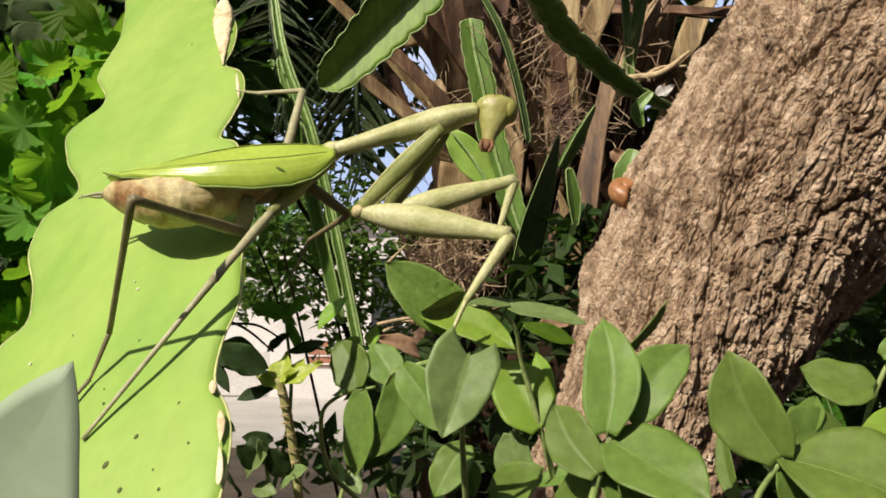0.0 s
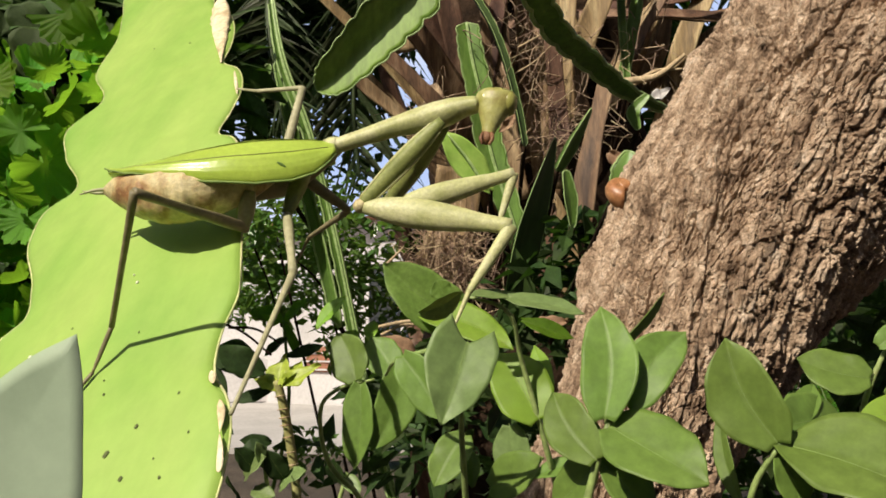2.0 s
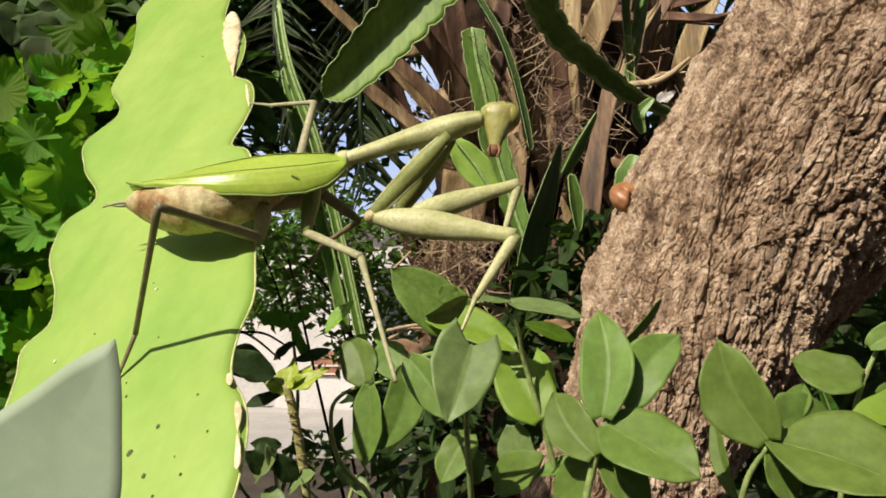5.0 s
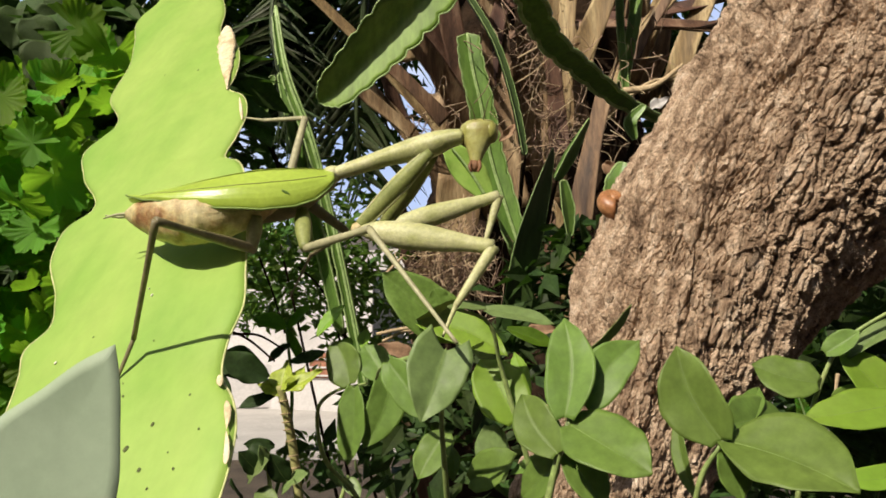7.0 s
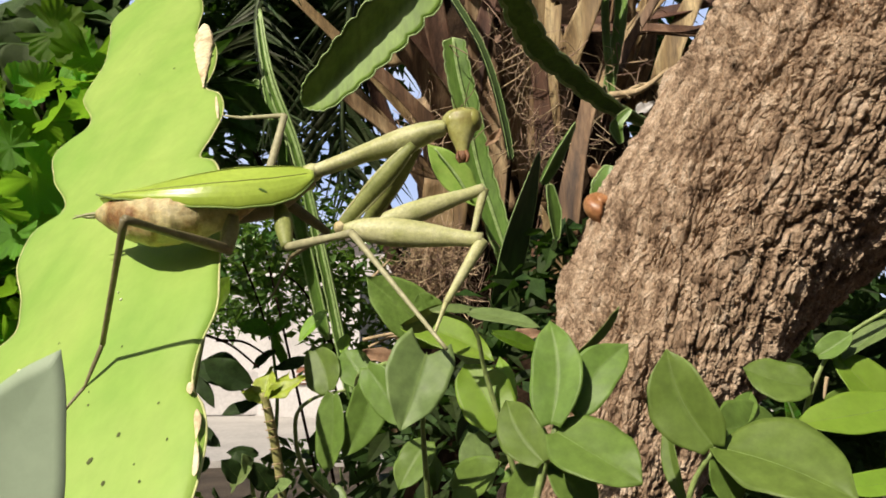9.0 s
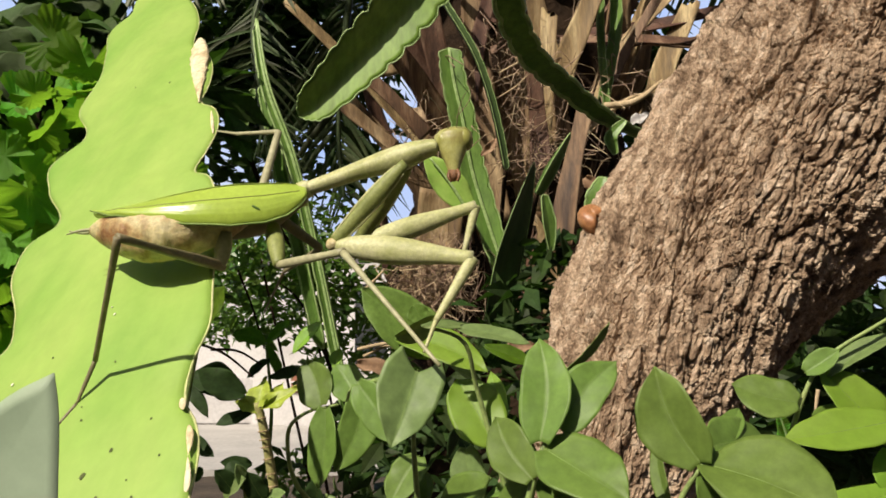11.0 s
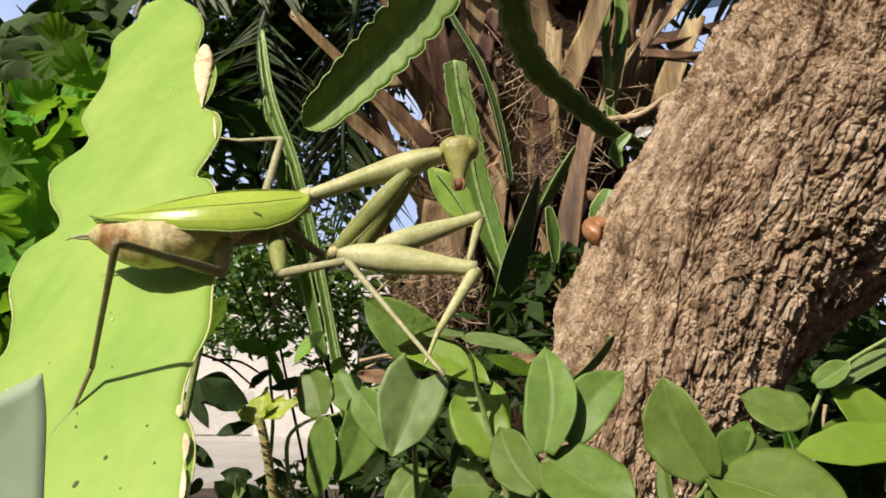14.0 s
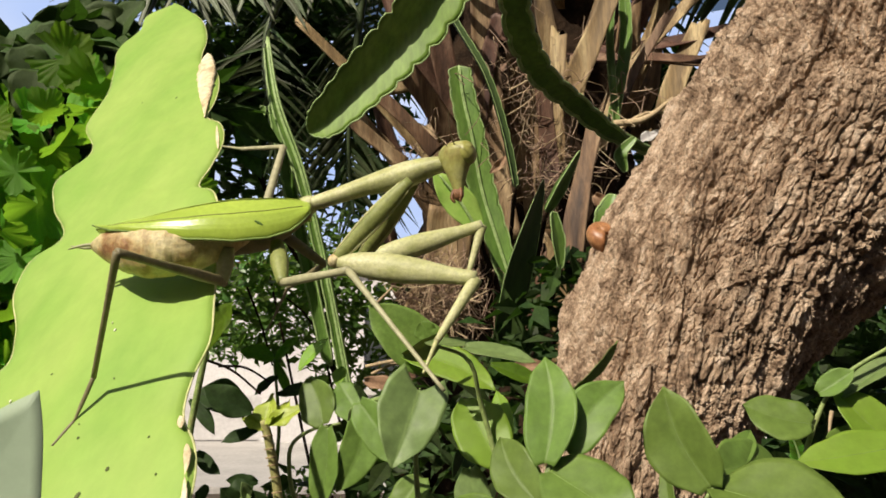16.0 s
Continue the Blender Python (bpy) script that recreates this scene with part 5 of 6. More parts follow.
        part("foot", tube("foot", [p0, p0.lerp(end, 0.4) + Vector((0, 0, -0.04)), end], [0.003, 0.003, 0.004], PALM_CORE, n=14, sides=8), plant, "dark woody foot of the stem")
    return plant


def build_cacti():
    # drawn in the sunlit copy of the skin
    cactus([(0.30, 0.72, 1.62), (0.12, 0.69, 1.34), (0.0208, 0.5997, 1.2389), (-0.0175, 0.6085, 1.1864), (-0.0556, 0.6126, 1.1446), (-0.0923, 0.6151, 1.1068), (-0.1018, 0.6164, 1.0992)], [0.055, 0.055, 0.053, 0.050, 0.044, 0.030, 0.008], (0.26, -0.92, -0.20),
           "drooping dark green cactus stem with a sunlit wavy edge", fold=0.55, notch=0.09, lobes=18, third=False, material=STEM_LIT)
    cactus([(0.1107, 1.0057, 0.9983), (0.0864, 1.0043, 1.0742), (0.0662, 1.0037, 1.1439), (0.0528, 0.9926, 1.2158), (0.0405, 0.9887, 1.2743), (0.0359, 0.9878, 1.3128)], [0.030, 0.034, 0.038, 0.036, 0.034, 0.030], (0.1, -0.95, 0.1),
           "upright pale-ribbed green cactus stem before the palm", ground=(0.13, 1.06, 0.0), fold=0.35, notch=0.07, lobes=12, rim=0.001, lines=True)
    # thick pale rims stand for the sunlit upper edge
    cactus([(0.06, 0.56, 1.36), (0.0625, 0.5286, 1.2042), (0.0727, 0.5734, 1.1757), (0.0946, 0.6259, 1.1615), (0.1379, 0.6969, 1.1568), (0.1925, 0.7684, 1.1477), (0.2593, 0.8387, 1.145)], [0.022, 0.022, 0.023, 0.023, 0.022, 0.018, 0.008], (0.0, -0.45, -0.90),
           "arching dark cactus stem with a pale scalloped edge", rim=0.0021, fold=0.10, notch=0.11, lobes=14, third=False)
    # this blade and the thin stem after it take the shaded copy
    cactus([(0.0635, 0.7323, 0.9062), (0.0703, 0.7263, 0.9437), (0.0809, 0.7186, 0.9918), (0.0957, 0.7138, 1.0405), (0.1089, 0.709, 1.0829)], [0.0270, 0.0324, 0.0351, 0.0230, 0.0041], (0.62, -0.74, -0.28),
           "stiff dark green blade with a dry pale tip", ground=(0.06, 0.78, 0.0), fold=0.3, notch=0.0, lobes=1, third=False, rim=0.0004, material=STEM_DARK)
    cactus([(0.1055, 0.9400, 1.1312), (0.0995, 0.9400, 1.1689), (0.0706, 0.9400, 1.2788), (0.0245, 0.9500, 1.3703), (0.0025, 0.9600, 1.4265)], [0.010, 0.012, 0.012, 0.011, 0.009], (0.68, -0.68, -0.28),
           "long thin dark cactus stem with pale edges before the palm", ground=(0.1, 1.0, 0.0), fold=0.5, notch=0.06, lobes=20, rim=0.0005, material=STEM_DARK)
    k = thing("sunlit_cactus", (0.0599, 0.904, 1.0706), "cactus stem with a pale midrib, sunlight in its bright green", "cactus")
    # brighter pad skin carries the sun shining through this stem
    leafy(k, (0.0599, 0.9042, 1.0693), (0.0014, 0.8938, 1.1409), 0.040, (-0.35, -0.8, 0.45), 0.25, 0.03, 0.04, PAD, rib=False, seed=3, thick=0.002)
    part("midrib", tube("midrib", [local(k, p) for p in ((0.0528, 0.8996, 1.0732), (0.0343, 0.8951, 1.1035), (0.0096, 0.8916, 1.1347))], [0.0022, 0.0018, 0.001], STEM3_PALE, n=20, sides=7), k, "pale yellowish midrib")
    part("foot", tube("foot", [local(k, p) for p in ((0.0599, 0.9042, 1.0693), (0.0742, 1.0759, 1.0701), (0.12, 1.3, 1.0))], [0.003, 0.003, 0.004], PALM_CORE, n=12, sides=7), k)
    # pale rims and rib lines put the sun on the ribs into colour
    cactus([(-0.0376, 0.8325, 0.6972), (-0.0702, 0.8475, 0.7982), (-0.0914, 0.8418, 0.9009), (-0.1123, 0.8258, 1.0047), (-0.1393, 0.8089, 1.1147), (-0.1677, 0.8074, 1.1914), (-0.1849, 0.8149, 1.2742)], [0.012, 0.012, 0.012, 0.0115, 0.0115, 0.011, 0.008], (-0.4, -0.8, 0.2),
           "tall thin three-ribbed cactus stem with one sunlit rib", ground=(-0.02, 0.84, 0.0), fold=1.4, notch=0.05, lobes=24, rim=0.0013, lines=True)
    cactus([(-0.1141, 0.8816, 0.9074), (-0.1406, 0.8629, 1.0289), (-0.1637, 0.8471, 1.1313), (-0.1837, 0.8449, 1.2116)], [0.014, 0.016, 0.016, 0.010], (-0.4, -0.8, 0.2), "thin green three-ribbed cactus stem among others", ground=(-0.10, 0.90, 0.0), fold=0.8, notch=0.05, lobes=18, rim=0.0014)
    cactus([(-0.2011, 0.8261, 1.1397), (-0.1962, 0.8218, 1.1666), (-0.1874, 0.8173, 1.1948)], [0.006, 0.010, 0.007], (0.2, -0.9, 0.3), "small pale green cactus offshoot in the shade", ground=(-0.2, 0.9, 0.0), fold=0.4, notch=0.12, lobes=4)
    cactus([(0.2603, 1.0673, 1.2366), (0.2731, 1.0664, 1.3054), (0.2869, 1.0653, 1.3753), (0.2856, 1.059, 1.4799)], [0.016, 0.018, 0.018, 0.016], (-0.3, -0.9, 0.1), "upright light green cactus stem by the tree", ground=(0.27, 1.18, 0.0), fold=0.6, notch=0.06, lobes=9)
    cactus([(0.2614, 1.037, 1.2354), (0.2553, 1.0342, 1.3185), (0.2571, 1.0443, 1.3832), (0.2617, 1.0314, 1.4647)], [0.010, 0.012, 0.012, 0.012], (0.2, -0.9, 0.1), "upright light green cactus stem by the tree", ground=(0.26, 1.14, 0.0), fold=0.6, notch=0.06, lobes=9)
    cactus([(0.1227, 0.792, 1.0683), (0.1377, 0.7876, 1.0952), (0.1605, 0.791, 1.1357)], [0.012, 0.018, 0.004], (0.7, -0.6, -0.4), "dull green cactus stem wedged between palm stubs", ground=(0.14, 0.86, 0.0), fold=0.3, notch=0.04, lobes=3)
    cactus([(0.1185, 0.6825, 0.9925), (0.1158, 0.6786, 1.018), (0.1116, 0.6746, 1.0434)], [0.006, 0.015, 0.008], (0.5, -0.8, -0.1), "torn green cactus piece in dappled light", ground=(0.11, 0.72, 0.0), fold=0.3, notch=0.05, lobes=3)
    cactus([(0.1186, 0.5002, 0.993), (0.1224, 0.4984, 1.0043), (0.1265, 0.5011, 1.0187)], [0.012, 0.017, 0.006], (-0.2, -0.9, 0.3), "small green cactus tip by the trunk", ground=(0.13, 0.60, 0.0), fold=0.3, notch=0.05, lobes=3)
    cactus([(0.2021, 0.7648, 1.1051), (0.1973, 0.7626, 1.1196), (0.2125, 0.7592, 1.14)], [0.006, 0.013, 0.006], (-0.1, -0.9, 0.3), "small green cactus tip by the trunk", ground=(0.2, 0.82, 0.0), fold=0.4, notch=0.05, lobes=3)


def strap(pts, w0, w1, face, material, cup=0.35, thick=0.006, n=26, seed=0, fray=0.0):
    """A dry leaf stalk: a channelled strap that tapers, with a torn end."""
    c = spline(pts, n)
    rng = np.random.default_rng(seed)
    f = np.array(face, float)
    K = 4
    verts, faces = [], []
    jag = rng.random(2 * K + 1) * fray
    for i in range(n + 1):
        d = c[min(i + 1, n)] - c[max(i - 1, 0)]
        d /= np.linalg.norm(d)
        x = np.cross(d, f)
        x /= np.linalg.norm(x)
        z = np.cross(x, d)
        s = i / n
        hw = (w0 + (w1 - w0) * s) * 0.5 * (1 + 0.08 * math.sin(7 * s + seed))
        top, bot = [], []
        for k in range(-K, K + 1):
            e = k / K
            j = d * (jag[k + K] * (s ** 6))
            top.append(c[i] + x * e * hw + z * (cup * hw * e * e + thick * 0.5 * (1 - 0.7 * e * e)) + j)
            bot.append(c[i] + x * e * hw + z * (cup * hw * e * e - thick * 0.5 * (1 - 0.7 * e * e)) + j)
        verts += top + bot[::-1]
    m = 2 * (2 * K + 1)
    for i in range(n):
        for k in range(m):
            k2 = (k + 1) % m
            faces.append((i * m + k, i * m + k2, (i + 1) * m + k2, (i + 1) * m + k))
    faces.append(tuple(range(m - 1, -1, -1)))
    faces.append(tuple(n * m + k for k in range(m)))
    return mesh_of("leaf_stalk", verts, faces, material)


def frond(pts, wide, leaf, count, spread, droop, seed, both=True, start=0.12):
    """A feather palm leaf: a rachis and two rows of narrow folded leaflets."""
    rng = np.random.default_rng(seed)
    n = 60
    c = spline(pts, n)
    verts, faces = [], []
    for k in range(count):
        s = start + (1 - start) * (k + 0.5) / count
        i = min(int(s * n), n - 1)
        p = c[i] + (c[i + 1] - c[i]) * (s * n - i)
        d = Vector(c[i + 1] - c[i]).normalized()
        side = d.cross(Vector((0, 0, 1))).normalized()
        up = side.cross(d)
        for sg in ((1, -1) if both else (1,)):
            L = leaf * (0.55 + 0.6 * math.sin(math.pi * min(s * 0.9 + 0.08, 1))) * (0.85 + 0.3 * rng.random())
            way = (d * (0.55 + 0.2 * rng.normal() * 0.5) + side * sg * spread + up * (0.25 + 0.15 * rng.normal())).normalized()
            w = wide * L * (0.8 + 0.4 * rng.random())
            u = way.cross(up).normalized()
            b = len(verts)
            for j in range(6):
                q = j / 5
                y = Vector(p) + way * L * q + Vector((0, 0, -droop * L * q * q))
                ww = w * (1 - q ** 1.6) * (0.5 + min(q * 4, 0.5)) + 0.0003
                verts += [y + u * ww, y - up * ww * 0.6, y - u * ww]
            for j in range(5):
                a = b + 3 * j
                faces += [(a, a + 1, a + 4, a + 3), (a + 1, a + 2, a + 5, a + 4)]
    return c, mesh_of("foliage", verts, faces, PALM)


def build_palm():
    at = Vector((0.16, 1.45, 0.0))
    palm = thing("palm", at, "old palm with dry brown leaf stubs and dark fronds", "palm tree")
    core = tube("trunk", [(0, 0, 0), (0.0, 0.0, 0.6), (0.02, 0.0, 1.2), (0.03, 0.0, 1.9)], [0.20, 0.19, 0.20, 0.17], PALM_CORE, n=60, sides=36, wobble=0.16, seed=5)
    part("trunk", core, palm, "fibrous palm trunk, coloured for the shade between its stubs")
    rng0 = np.random.default_rng(12)

    def stalk(pts, w0, w1, face=(-0.1, -1, 0.1), seed=0, fray=0.02, label=""):
        p = [local(palm, q) for q in pts]
        part("leaf_stalk", strap(p, w0, w1, face, PETIOLE, seed=seed, fray=fray), palm, label)
    stalk([(0.0359, 1.1602, 1.1816), (0.0193, 1.1185, 1.2554), (-0.0066, 1.0924, 1.2952), (-0.0432, 1.066, 1.3376)], 0.060, 0.036, (0.35, -0.9, 0.3), 1, 0.012, "broken sunlit leaf stub")
    stalk([(0.0577, 1.2574, 1.2053), (0.0375, 1.2192, 1.3216), (0.0133, 1.1831, 1.4249), (-0.0148, 1.1447, 1.5428)], 0.045, 0.035, seed=2)
    stalk([(0.1158, 1.1714, 1.1032), (0.0957, 1.1497, 1.2429), (0.0836, 1.1279, 1.3825), (0.0741, 1.1048, 1.5309)], 0.045, 0.036, seed=3)
    stalk([(0.1756, 1.2197, 1.1119), (0.1519, 1.1929, 1.2846), (0.1393, 1.1717, 1.421), (0.1322, 1.1504, 1.5574)], 0.046, 0.034, seed=4)
    stalk([(0.1648, 1.0695, 1.1023), (0.1668, 1.0569, 1.1823), (0.1746, 1.0442, 1.2624), (0.1854, 1.0454, 1.3831)], 0.036, 0.026, (-0.4, -0.9, 0), 5, label="orange-brown leaf stub lit by the sun")
    stalk([(0.1696, 0.9087, 1.0303), (0.1781, 0.9099, 1.0864), (0.1911, 0.9156, 1.145), (0.2057, 0.9169, 1.2003)], 0.030, 0.022, (-0.5, -0.85, 0.1), 6, 0.01, "pale broken leaf stub lit by the sun")
    stalk([(0.1911, 1.1025, 1.212), (0.2082, 1.0687, 1.297), (0.2308, 1.027, 1.3665), (0.2621, 0.9928, 1.4524)], 0.044, 0.034, (-0.5, -0.8, 0.3), 7)
    stalk([(0.2654, 1.1471, 1.2432), (0.309, 1.1273, 1.3655), (0.3705, 1.1153, 1.4355), (0.4497, 1.1018, 1.5142)], 0.026, 0.022, (-0.3, -0.8, 0.5), 8)
    stalk([(0.0664, 1.2273, 1.3963), (0.1879, 1.2034, 1.4076), (0.3149, 1.1814, 1.4072), (0.4597, 1.1708, 1.3962)], 0.026, 0.022, (0, -0.8, 0.6), 9)
    stalk([(0.1082, 1.2637, 1.4824), (0.2376, 1.2664, 1.4532), (0.3866, 1.2626, 1.4633), (0.5257, 1.2559, 1.493)], 0.03, 0.03, (0, -0.8, 0.6), 10)
    stalk([(0.0372, 1.209, 1.1934), (-0.0365, 1.1876, 1.2721), (-0.1089, 1.1664, 1.3495), (-0.2073, 1.143, 1.4432)], 0.034, 0.022, (0.3, -0.8, 0.5), 11)
    stalk([(0.0265, 1.1234, 1.0945), (-0.0118, 1.105, 1.1508), (-0.0493, 1.0881, 1.1978), (-0.1151, 1.0678, 1.2684)], 0.045, 0.03, (0.3, -0.8, 0.5), 12, label="grey-brown leaf stub lit by the sun")
    stalk([(-0.0211, 1.0496, 0.9246), (0.0017, 1.0373, 1.001), (0.0208, 1.0274, 1.0622), (0.0244, 1.0201, 1.108)], 0.07, 0.055, (0, -1, 0.2), 14, label="fibrous buff leaf base")
    stalk([(0.1212, 0.9466, 0.9224), (0.128, 0.9378, 0.9777), (0.1313, 0.9312, 1.0192), (0.1333, 0.9285, 1.0365)], 0.020, 0.016, (-0.2, -1, 0.2), 15, 0.03, "pale torn leaf base in a patch of sun")
    stalk([(0.1605, 0.9987, 0.9092), (0.1676, 0.9895, 0.9674), (0.1637, 0.9804, 1.0256), (0.1488, 0.9749, 1.0619)], 0.022, 0.018, (-0.2, -1, 0.2), 16)
    stalk([(0.2209, 1.1919, 1.2848), (0.2067, 1.1778, 1.3757), (0.1833, 1.1653, 1.4575), (0.1737, 1.1512, 1.5484)], 0.032, 0.028, seed=17)
    stalk([(-0.0627, 1.3296, 1.4018), (-0.0734, 1.3185, 1.473), (-0.0428, 1.3069, 1.5444), (-0.0019, 1.2934, 1.626)], 0.05, 0.05, seed=18)
    stalk([(0.2851, 1.1000, 1.3034), (0.3034, 1.1000, 1.3426), (0.3293, 1.0900, 1.3864), (0.3558, 1.0800, 1.4297)], 0.018, 0.014, (-0.4, -0.85, 0.2), 20, label="orange-brown leaf stub lit by the sun")
    stalk([(0.2948, 1.2000, 1.4025), (0.3690, 1.2000, 1.4115), (0.4426, 1.2000, 1.4071), (0.5079, 1.2000, 1.4200)], 0.032, 0.026, (0, -0.8, 0.6), 21)
    stalk([(0.3803, 1.3000, 1.2195), (0.3971, 1.2800, 1.2938), (0.4191, 1.2600, 1.3867), (0.4661, 1.2500, 1.4926)], 0.045, 0.035, (-0.4, -0.85, 0.2), 22)
    stalk([(0.3676, 1.3500, 1.3159), (0.4254, 1.3300, 1.3718), (0.4777, 1.3000, 1.4121), (0.5603, 1.3000, 1.4634)], 0.035, 0.03, (-0.4, -0.85, 0.2), 23)
    stalk([(0.0692, 1.1600, 1.2591), (0.0760, 1.1400, 1.3245), (0.0895, 1.1200, 1.3883), (0.1024, 1.1000, 1.4327)], 0.034, 0.026, (-0.3, -0.9, 0.2), 24)
    stalk([(0.1937, 1.0200, 1.2858), (0.2125, 1.0000, 1.3277), (0.2297, 0.9900, 1.3690), (0.2546, 0.9800, 1.4310)], 0.034, 0.030, (-0.3, -0.9, 0.2), 31, 0.015, "broken pale brown leaf stub lit by the sun")
    stalk([(0.1608, 1.0000, 1.1462), (0.1589, 1.0000, 1.2015), (0.1544, 0.9900, 1.2461), (0.1514, 0.9800, 1.2825)], 0.026, 0.022, (-0.3, -0.9, 0.2), 32, 0.015, "orange-brown leaf stub lit by the sun")
    stalk([(0.0034, 1.0000, 1.1927), (-0.0196, 0.9900, 1.2172), (-0.0500, 0.9800, 1.2454), (-0.0837, 0.9700, 1.2732)], 0.026, 0.020, (0.2, -0.9, 0.4), 33, 0.02)
    stalk([(-0.0378, 0.9800, 1.1711), (-0.0637, 0.9700, 1.1897), (-0.0854, 0.9600, 1.2050), (-0.1069, 0.9500, 1.2215)], 0.022, 0.020, (0.2, -0.9, 0.4), 34, 0.02, "grey-brown leaf stub lit by the sun")
    # broken boots of old leaves all round the trunk
    for k in range(20):
        a = radians(180 + 137.5 * k) if k % 3 else radians(200 + 140 * rng0.random())
        z = 0.50 + 0.055 * k
        o = Vector((math.cos(a), math.sin(a), 0))
        b = Vector((0.02, 0, z)) + o * 0.17
        t = b + o * (0.07 + 0.06 * rng0.random()) + Vector((0, 0, 0.16 + 0.12 * rng0.random())) + o.cross(Vector((0, 0, 1))) * 0.04 * rng0.normal()
        part("leaf_boot", strap([b, b.lerp(t, 0.5) + o * 0.02, t], 0.085, 0.05, o, PETIOLE, cup=0.5, thick=0.012, n=10, seed=40 + k, fray=0.03), palm)
    # hanging fibre
    rng = np.random.default_rng(8)
    places = [((0.1514, 0.9966, 1.2458), 85, 0.04), ((0.1565, 0.9891, 1.1643), 80, 0.03), ((0.0129, 0.9872, 0.9962), 420, 0.022), ((-0.0118, 1.0742, 1.2181), 50, 0.02), ((0.2839, 1.0407, 1.2746), 40, 0.05), ((0.1279, 1.0526, 1.3422), 40, 0.04)]
    for p, count, sp in places:
        verts, faces = [], []
        for k in range(count):
            q = Vector(p) + Vector((rng.normal(), rng.normal() * 0.5, rng.normal())) * sp
            d = Vector((rng.normal() * 0.8, rng.normal() * 0.5, rng.normal() - 0.3)).normalized()
            bend = Vector((rng.normal(), rng.normal(), rng.normal())) * 0.014
            L, r = 0.02 + 0.04 * rng.random(), 0.0004 + 0.0005 * rng.random()
            u = d.cross(Vector((0.3, 1, 0.2))).normalized()
            v = u.cross(d)
            b = len(verts)
            for j in range(6):
                s = j / 5
                y = q + d * L * s + bend * math.sin(math.pi * s)
                for a in (0, 2.1, 4.2):
                    verts.append(y + (u * math.cos(a) + v * math.sin(a)) * r - at)
            for j in range(5):
                for a in range(3):
                    a2 = (a + 1) % 3
                    faces.append((b + 3 * j + a, b + 3 * j + a2, b + 3 * j + 3 + a2, b + 3 * j + 3 + a))
        tagged(part("fibre", mesh_of("fibre", verts, faces, FIBRE), palm, "tangled reddish-brown palm fibre"), kind="stuff")
    # fronds: near ones in view, and an unseen crown placed to shade the background
    crown = Vector((0.19, 1.45, 1.85))
    fr = [
          ([(-0.1931, 1.1943, 1.6303), (-0.2677, 1.1722, 1.4565), (-0.2563, 1.1441, 1.312), (-0.2292, 1.1642, 1.1811)], 0.10, 30, 0.8, 0.2, 2),
          ([(-0.1348, 1.392, 1.6558), (-0.1561, 1.4197, 1.4812), (-0.1665, 1.4422, 1.3393), (-0.1548, 1.4643, 1.1975)], 0.15, 28, 0.6, 0.4, 3),
          ]
    for k in range(18):
        # two fronds left out so that sun reaches the leaf stubs
        if 11 < k < 14:
            continue
        a = radians(-12 + 20 * k)
        L = 1.25 + 0.2 * math.sin(k * 2.3)
        o = Vector((math.cos(a), math.sin(a), 0))
        fr.append(([crown, crown + o * L * 0.35 + Vector((0, 0, 0.45)), crown + o * L * 0.75 + Vector((0, 0, 0.50)), crown + o * L * 1.1 + Vector((0, 0, 0.2))], 0.42, 58, 0.75, 0.3, 20 + k))
    for pts, leaf, count, spread, droop, seed in fr:
        p = [local(palm, q) for q in pts]
        c, leaflets = frond(p, 0.032 if seed > 1 else 0.042, leaf, count, spread, droop, seed)
        rib = part("frond", tube("frond", [tuple(x) for x in c[::6]], [0.009, 0.006, 0.003], PALM, n=30, sides=7), palm, "dark green feather frond")
        tagged(part("foliage", leaflets, rib), kind="stuff")
    # the low frond whose stiff leaflets hang into view, in the sunlit colour
    rach = [local(palm, q) for q in (crown, (-0.0011, 1.0489, 1.5713), (-0.155, 0.9664, 1.4667), (-0.2799, 0.9242, 1.4248), (-0.357, 0.8986, 1.4018))]
    low = part("frond", tube("frond", rach, [0.010, 0.008, 0.006, 0.004], PALM, n=40, sides=8), palm, "low frond with stiff leaflets, sunlight in their colour")
    line = spline(rach[1:], 60)
    for k in range(28):
        b = Vector(line[min(int(60 * (k + 0.5) / 28), 59)])
        way = Vector((0.66 + rng.normal() * 0.10, -0.18 + rng.normal() * 0.06, -0.72 + rng.normal() * 0.10)).normalized()
        L = 0.09 + 0.05 * rng.random()
        me = blade("leaflet", L, 0.012, PALM_LIT, n=10, across=4, fold=0.5, droop=0.04, shape=(0.5, 0.9, 1.0, 0.85, 0.5, 0.0), thick=0.0005)
        part("leaflet", me, low, m=aim(b, b + way, (-0.45, -0.7, 0.5)))
        if k % 2:
            w2 = Vector((-0.3 + rng.normal() * 0.1, -0.2, -0.85)).normalized()
            part("leaflet", me, low, m=aim(b, b + w2, (-0.45, -0.7, 0.3)))
    return palm


def shrub(at, clumps, size, material, label, seed, slim=0.45, branches=2):
    plant = thing("shrub", at, label, "shrub", "background shrubs")
    rng = np.random.default_rng(seed)
    for c, r, n in clumps[:branches]:
        p = local(plant, c)
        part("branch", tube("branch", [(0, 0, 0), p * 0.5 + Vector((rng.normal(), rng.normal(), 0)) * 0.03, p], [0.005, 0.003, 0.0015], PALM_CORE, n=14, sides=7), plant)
    loc = [(local(plant, c), r, n) for c, r, n in clumps]
    tagged(part("foliage", leaf_cloud("foliage", loc, size, material, seed, slim=slim), plant), kind="stuff")
    return plant


